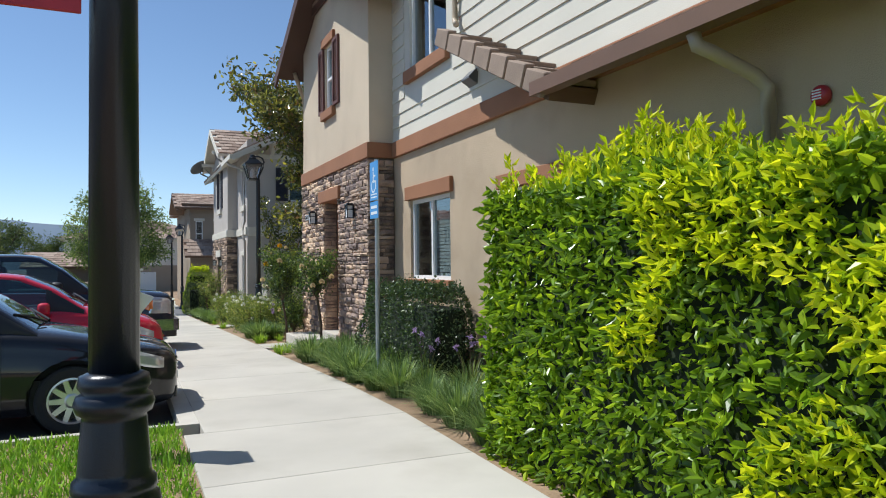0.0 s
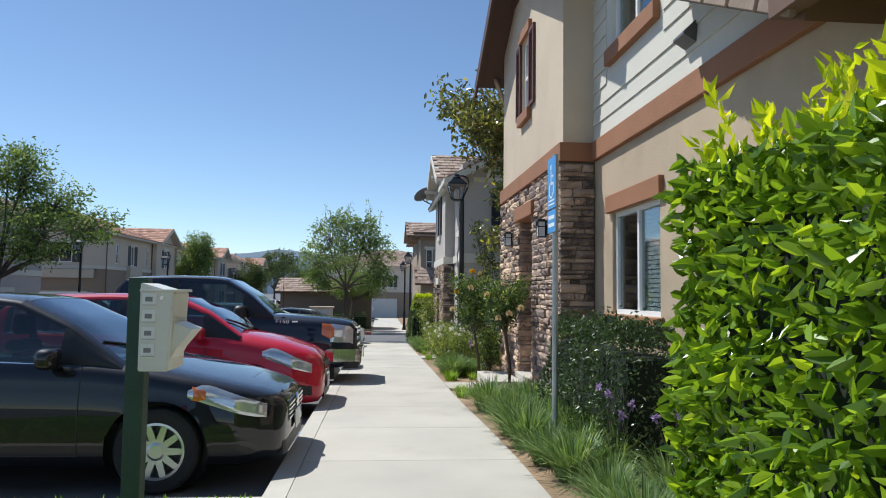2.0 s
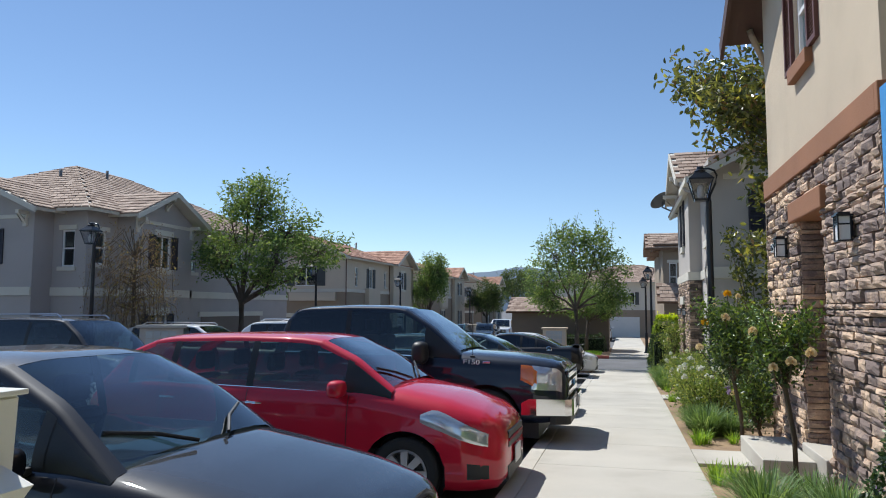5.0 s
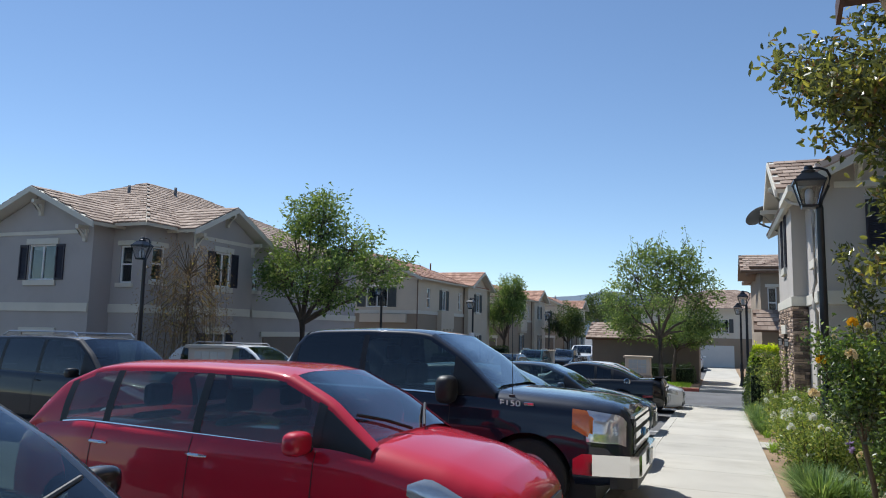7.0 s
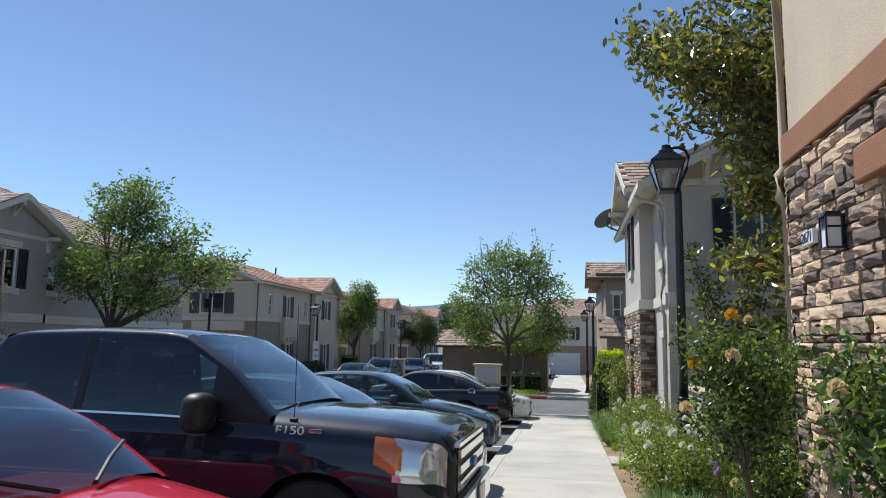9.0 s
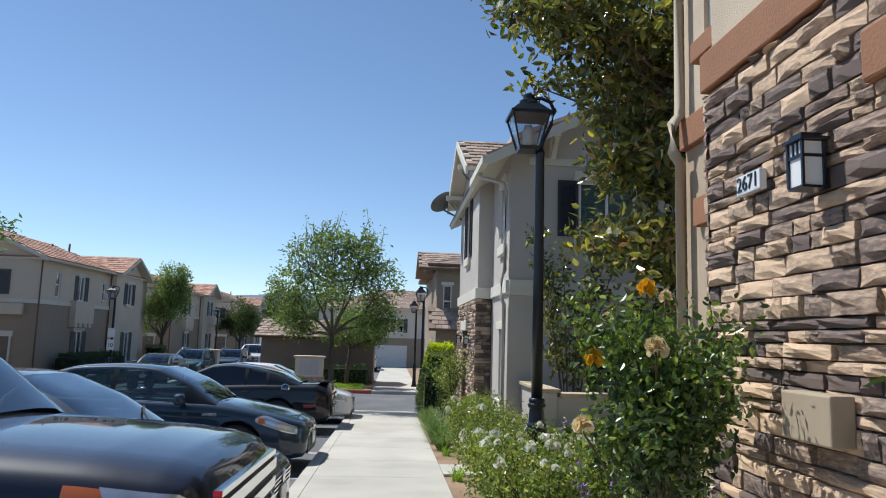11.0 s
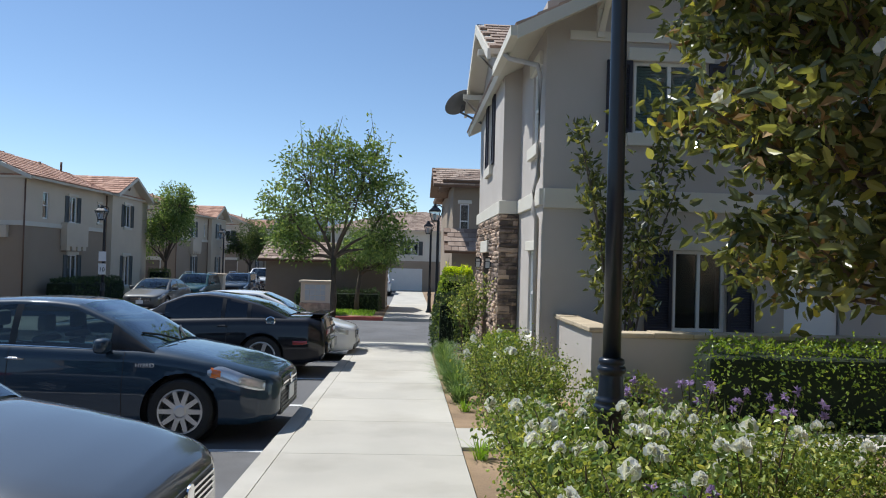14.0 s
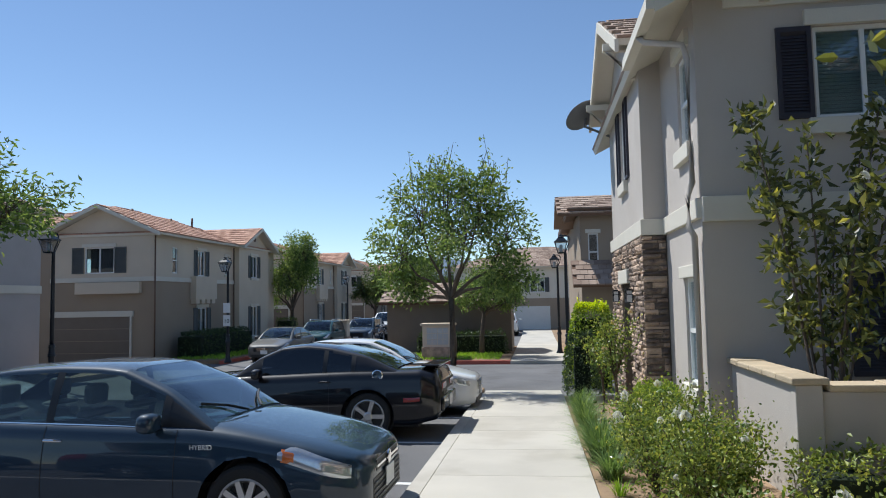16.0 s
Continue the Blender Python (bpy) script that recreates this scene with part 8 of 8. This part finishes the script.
def weeping_tree():
    x, y = -13.2, 23.4
    z = walk_z(y)
    t = thing("tree", "weeping tree with rusty half-bare twigs", "tree")
    bm = bmesh.new()
    tube(bm, [(x, y, z), (x, y, z + 3.6)], [0.08, 0.04], 8)
    part("trunk", bm, M["bark"], t)
    bm = bmesh.new()
    pts = []
    for k in range(90):
        a, r = k * 2.4, rng.uniform(0.3, 1.35)
        h = rng.uniform(1.7, 4.3)
        c, s = math.cos(a), math.sin(a)
        path = [(x, y, z + min(h, 3.5)), (x + 0.5 * r * c, y + 0.5 * r * s, z + h + 0.2), (x + r * c, y + r * s, z + h - 0.2), (x + 1.1 * r * c, y + 1.1 * r * s, z + h - rng.uniform(0.8, 1.9))]
        tube(bm, path, [0.015, 0.011, 0.008, 0.003], 5)
        for f in np.linspace(-0.5, 1, 64):
            pts.append(np.array(path[2]) * (1 - f) + np.array(path[3]) * f + rng.normal(0, 0.11, 3))
    part("twig_frame", bm, M["cane"], t)
    leaf_mesh("leaves", np.array(pts), 0.08, 0.3, LEAF["weeping"], t, droop=1.0)


def plants():
    big_hedge()
    clipped_shrub(2.98, 3.78, 6.95, 9.9, 1.14, "shrub", "dark green clipped shrub under the window", 11000, 0.042, round_top=0.12)
    clipped_shrub(2.95, 3.7, 24.3, 25.9, 0.75, "bright", "bright green shrub beside the grey house", 2600, 0.05, round_top=0.2)
    clipped_shrub(2.45, 3.9, 33.0, 34.6, 2.0, "bright", "tall yellow-green shrub at the street corner", 6500, 0.075, new="hedge_new", round_top=0.35)
    clipped_shrub(2.35, 3.2, 31.4, 32.6, 1.3, "shrub", "dark shrub at the street corner", 2600, 0.06, round_top=0.25)
    clipped_shrub(5.1, 9.0, 21.2, 21.95, 1.0, "bright", "low clipped hedge along the patio wall", 5200, 0.05, category="hedge", base=-0.2)
    clipped_shrub(3.9, 4.7, 21.4, 22.1, 0.5, "rose", "low green shrub by the patio wall", 1200, 0.05)
    clipped_shrub(-14.3, -12.9, 45.0, 51.0, 1.2, "shrub", "dark clipped hedge in front of the beige house", 4500, 0.09, category="hedge")
    clipped_shrub(-3.6, 0.5, 46.2, 47.3, 1.0, "shrub", "dark clipped hedge in front of the enclosure", 3500, 0.08, category="hedge")
    clipped_shrub(-1.3, 0.3, 31.3, 32.5, 0.3, "bright", "low groundcover in the planted island", 900, 0.05)
    clipped_shrub(-14.2, -13.0, 57.0, 58.2, 1.6, "dark_tree", "rounded shrub beside the beige house", 1600, 0.08)
    grass_clumps()
    roses()
    magnolia()
    young_magnolia()
    weeping_tree()
    tree(-13.1, 29.6, 7.5, 2.9, "ash", "green street tree with a tall uneven crown over a bare trunk", n=11500, size=0.15, fork=2.5, trunk=0.14, twigs=34,
         lobes=[(-12.9, 29.6, 6.2, 0.95, 0.95), (-12.1, 29.3, 5.9, 0.9, 1.0), (-13.7, 29.8, 5.0, 0.95, 0.9), (-12.2, 30.2, 4.7, 1.2, 1.0), (-10.9, 29.4, 4.9, 1.0, 0.85), (-9.8, 29.7, 4.0, 1.1, 0.65), (-11.0, 28.6, 3.8, 1.3, 0.8), (-13.2, 28.6, 3.7, 1.0, 0.75), (-14.1, 29.4, 4.0, 0.6, 0.7), (-12.0, 29.6, 3.0, 1.2, 0.55)])
    tree(-0.27, 32.3, 5.6, 2.1, "ash", "young ash tree with bare shoots above its crown", n=10500, size=0.118, fork=2.35, trunk=0.095, twigs=34, shoots=46,
         lobes=[(-0.3, 32.3, 4.35, 0.9, 0.75), (0.55, 32.1, 4.1, 0.8, 0.75), (-1.15, 32.5, 3.95, 0.8, 0.8), (1.15, 32.4, 3.2, 0.8, 0.75), (-1.5, 32.1, 2.9, 0.75, 0.7), (0.2, 31.5, 3.2, 0.9, 0.7), (-0.5, 33.2, 3.2, 0.95, 0.8), (1.2, 31.9, 2.2, 0.6, 0.45), (-1.4, 32.6, 2.1, 0.6, 0.4)])
    tree(-0.6, 45.6, 4.2, 1.9, "ash", "young ash tree beyond the cross street", n=7000, size=0.13, shoots=15, lean=(0.4, 0), trunk=0.1, fork=1.9, crown_low=0.42)
    tree(-13.6, 58.6, 7.3, 2.15, "ash", "green street tree between the beige houses", n=11000, size=0.16, crown_low=0.3, trunk=0.13)
    tree(-12.2, 76.0, 6.2, 2.2, "dark_tree", "green street tree far down the street", n=6500, size=0.2)
    tree(-8.0, 90.0, 6.6, 2.9, "dark_tree", "green street tree far down the street", n=6000, size=0.22)
    tree(-4.5, 92.0, 6.4, 2.8, "dark_tree", "green street tree far down the street", n=6000, size=0.22)
    tree(-19.5, 15.0, 6.5, 2.6, "ash", "green tree beside the car park", n=8000, size=0.16)
    for k in range(9):
        a = radians(-38 + 9 * k)
        tree(120 * math.sin(a) - 12, 120 * math.cos(a), rng.uniform(7, 10), rng.uniform(4, 6), "dark_tree", "distant tree behind the houses", base=-1.0, n=3600, size=0.42, trunk=0.2, group="distant trees", twigs=14)
    # lawn
    n = 26000
    p = in_box(n, -3.0, 0.42, 1.0, 6.6, 0, 1)
    p[:, 2] = 0.165
    lawn = leaf_mesh("lawn", p, 0.075, 0.09, LEAF["lawn"], None, [(0, 0, 1.5)] * n, 0.55, 0.0)
    tagged(lawn, "bright green clipped lawn beside the path", "lawn", kind="stuff")
    n = 3500
    p = in_box(n, -5.4, 0.3, 43.1, 46.0, 0, 1)
    p[:, 2] = walk_z(44) + 0.02
    tagged(leaf_mesh("lawn", p, 0.12, 0.2, LEAF["lawn"], None, [(0, 0, 1.5)] * n, 0.5, 0.0), "green grass verge beyond the street", "lawn", kind="stuff")
    p = in_box(3000, -14.0, -11.7, 44.2, 56.0, 0, 1)
    p[:, 2] = np.interp(p[:, 1], WALK_Y, WALK_Z) + 0.02
    tagged(leaf_mesh("lawn", p, 0.14, 0.2, LEAF["lawn"], None, [(0, 0, 1.5)] * 3000, 0.5, 0.0), "green grass verge in front of the beige house", "lawn", kind="stuff")


plants()


# ---- pieces of paving and stone ----
def walk_edge(y):
    return float(np.interp(y, (3.0, 6.5, 9.0, 11.5), (2.28, 2.42, 2.38, 2.30)))


def paving():
    t = thing("pavement", "pale concrete walk in jointed slabs", "pavement", kind="structure")
    y = -9.0
    while y < 31.0:
        y1 = min(y + 1.52, 31.0)
        a, b = y + 0.0015, y1 - 0.0015
        l = WALK_L if y1 < 6.75 else WALK_L + 0.163
        bm = bmesh.new()
        za, zb = walk_z(a), walk_z(b)
        ra, rb = walk_edge(a), walk_edge(b)
        hexa(bm, [(l, a, za - 0.2), (ra, a, za - 0.2), (rb, b, zb - 0.2), (l, b, zb - 0.2), (l, a, za), (ra, a, za), (rb, b, zb), (l, b, zb)])
        top = [e for e in bm.edges if all(v.co.z > za - 0.1 for v in e.verts)]
        bmesh.ops.bevel(bm, geom=top, offset=0.005, segments=1, affect="EDGES")
        part("slab", bm, M["concrete"], t)
        y = y1
    for x0, x1, y0, y1 in ((2.304, 2.866, 12.78, 13.7), (2.304, 4.6, 20.2, 21.1), (4.608, 8.6, 20.2, 21.1), (3.0, 3.8, 5.3, 6.6)):
        z = walk_z((y0 + y1) / 2)
        bm = bmesh.new()
        hexa(bm, [(x0, y0, z - 0.2), (x1, y0, z - 0.2), (x1, y1, z - 0.2), (x0, y1, z - 0.2), (x0, y0, walk_z(y0)), (x1, y0, walk_z(y0)), (x1, y1, walk_z(y1)), (x0, y1, walk_z(y1))])
        part("slab", bm, M["concrete"], t)


paving()


def stone_variants(k, seed):
    """A few rough-faced blocks, 1 x 1 x 1, whose face is +z."""
    out = []
    r = random.Random(seed)
    for _ in range(k):
        bm = bmesh.new()
        n = 3
        g = []
        for i in range(n + 1):
            row = []
            for j in range(n + 1):
                edge = i in (0, n) or j in (0, n)
                row.append(bm.verts.new((i / n - 0.5 + r.uniform(-0.03, 0.03), j / n - 0.5 + r.uniform(-0.05, 0.05), (r.uniform(0.45, 0.7) if edge else r.uniform(0.75, 1.0)))))
            g.append(row)
        for i in range(n):
            for j in range(n):
                bm.faces.new((g[i][j], g[i + 1][j], g[i + 1][j + 1], g[i][j + 1]))
        ring = [g[i][0] for i in range(n + 1)] + [g[n][j] for j in range(1, n + 1)] + [g[i][n] for i in range(n - 1, -1, -1)] + [g[0][j] for j in range(n - 1, 0, -1)]
        back = [bm.verts.new((v.co.x, v.co.y, 0)) for v in ring]
        for i in range(len(ring)):
            j = (i + 1) % len(ring)
            bm.faces.new((ring[j], ring[i], back[i], back[j]))
        me = bpy.data.meshes.new("stone")
        bm.normal_update()
        bm.to_mesh(me)
        bm.free()
        out.append(me)
    return out


def ledge_rows(a0, a1, z0, z1, holes, seed, long=(0.1, 0.4), tall=(0.045, 0.11)):
    """Places (a, z, width, height) of stones laid in uneven courses."""
    r = random.Random(seed)
    z = z0
    while z < z1 - 0.02:
        h = min(r.uniform(*tall), z1 - z)
        a = a0
        while a < a1 - 0.02:
            w = min(r.uniform(*long), a1 - a)
            if a1 - a - w < 0.08:
                w = a1 - a
            cz, ca = z + h / 2, a + w / 2
            cut = False
            for q in holes:
                if q[2] < cz < q[3] and a < q[1] and a + w > q[0]:
                    if a < q[0] - 0.06:
                        w = q[0] - a
                        ca = a + w / 2
                    elif a + w > q[1] + 0.06 and a >= q[0]:
                        w, a = a + w - q[1], q[1]
                        ca = a + w / 2
                    else:
                        cut = True
            if not cut:
                if h > 0.11 and w > 0.3 and r.random() < 0.4:
                    yield ca, z + h * 0.25, w, h / 2
                    yield ca + r.uniform(-0.02, 0.02), z + h * 0.75, w, h / 2
                else:
                    yield ca, cz, w, h
            a = a + w
        z += h


def lay_stones(f, parent, rows, mat, variants, limit, depth=(0.035, 0.085), rnd=None):
    r = random.Random(5)
    rest_v, rest_f = [], []
    count = 0
    for a, z, w, h in rows:
        d = r.uniform(*depth)
        me = r.choice(variants)
        turn = Matrix((f.a, Vector((0, 0, 1)), f.n)).transposed().to_4x4()
        m = Matrix.Translation(f.at(a, z, 0.004)) @ turn @ Matrix.Rotation(r.uniform(-0.02, 0.02), 4, "Z") @ Matrix.Diagonal((w - 0.012, h - 0.01, d, 1))
        if count < limit:
            ob = new("stone", me)
            if not me.materials:
                me.materials.append(mat)
            ob.parent = parent
            ob.matrix_world = m
        else:
            k = len(rest_v)
            rest_v += [tuple(m @ v.co) for v in me.vertices]
            rest_f += [tuple(k + i for i in p.vertices) for p in me.polygons]
        count += 1
    if rest_f:
        me = bpy.data.meshes.new("stone_facing")
        me.from_pydata(rest_v, [], rest_f)
        me.materials.append(mat)
        me.update()
        ob = new("stone_facing", me)
        ob.parent = parent
        tagged(ob, "stacked ledgestone facing", kind="stuff")


def stonework():
    va, vb = stone_variants(8, 3), stone_variants(6, 4)
    rows = sorted(ledge_rows(AB0 - 0.02, AB1 + 0.02, -0.1, 3.21, [(11.77, 13.08, 2.73, 2.94), (11.96, 12.89, -0.3, 2.73)], 11), key=lambda q: abs(q[0] - 13.3))
    lay_stones(FB, house_a, rows, M["ledge"], va, 300)
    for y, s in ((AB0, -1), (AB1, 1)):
        # Darker stone on the south return only, its shade put into the colour.
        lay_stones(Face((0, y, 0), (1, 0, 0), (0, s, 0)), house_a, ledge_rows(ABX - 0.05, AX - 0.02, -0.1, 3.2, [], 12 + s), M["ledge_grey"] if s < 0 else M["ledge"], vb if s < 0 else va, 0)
    for y, s in ((11.95, 1), (12.9, -1)):
        lay_stones(Face((0, y, 0), (1, 0, 0), (0, s, 0)), house_a, ledge_rows(ABX - 0.03, ABX + 0.2, 0.3, 2.74, [], 16 + s), M["ledge"], va, 0, (0.02, 0.05))
    lay_stones(GBB, house_b, ledge_rows(BB0 - 0.02, BB1, -0.5, 2.6, [(28.0, 29.3, 1.9, 2.15), (28.1, 29.2, -0.8, 1.9)], 21), M["ledge_grey"], vb, 0)
    lay_stones(Face((0, BB0, 0), (1, 0, 0), (0, -1, 0)), house_b, ledge_rows(BBX - 0.05, BX - 0.02, -0.5, 2.6, [], 22, (0.12, 0.34)), M["ledge_grey"], vb, 0)


stonework()
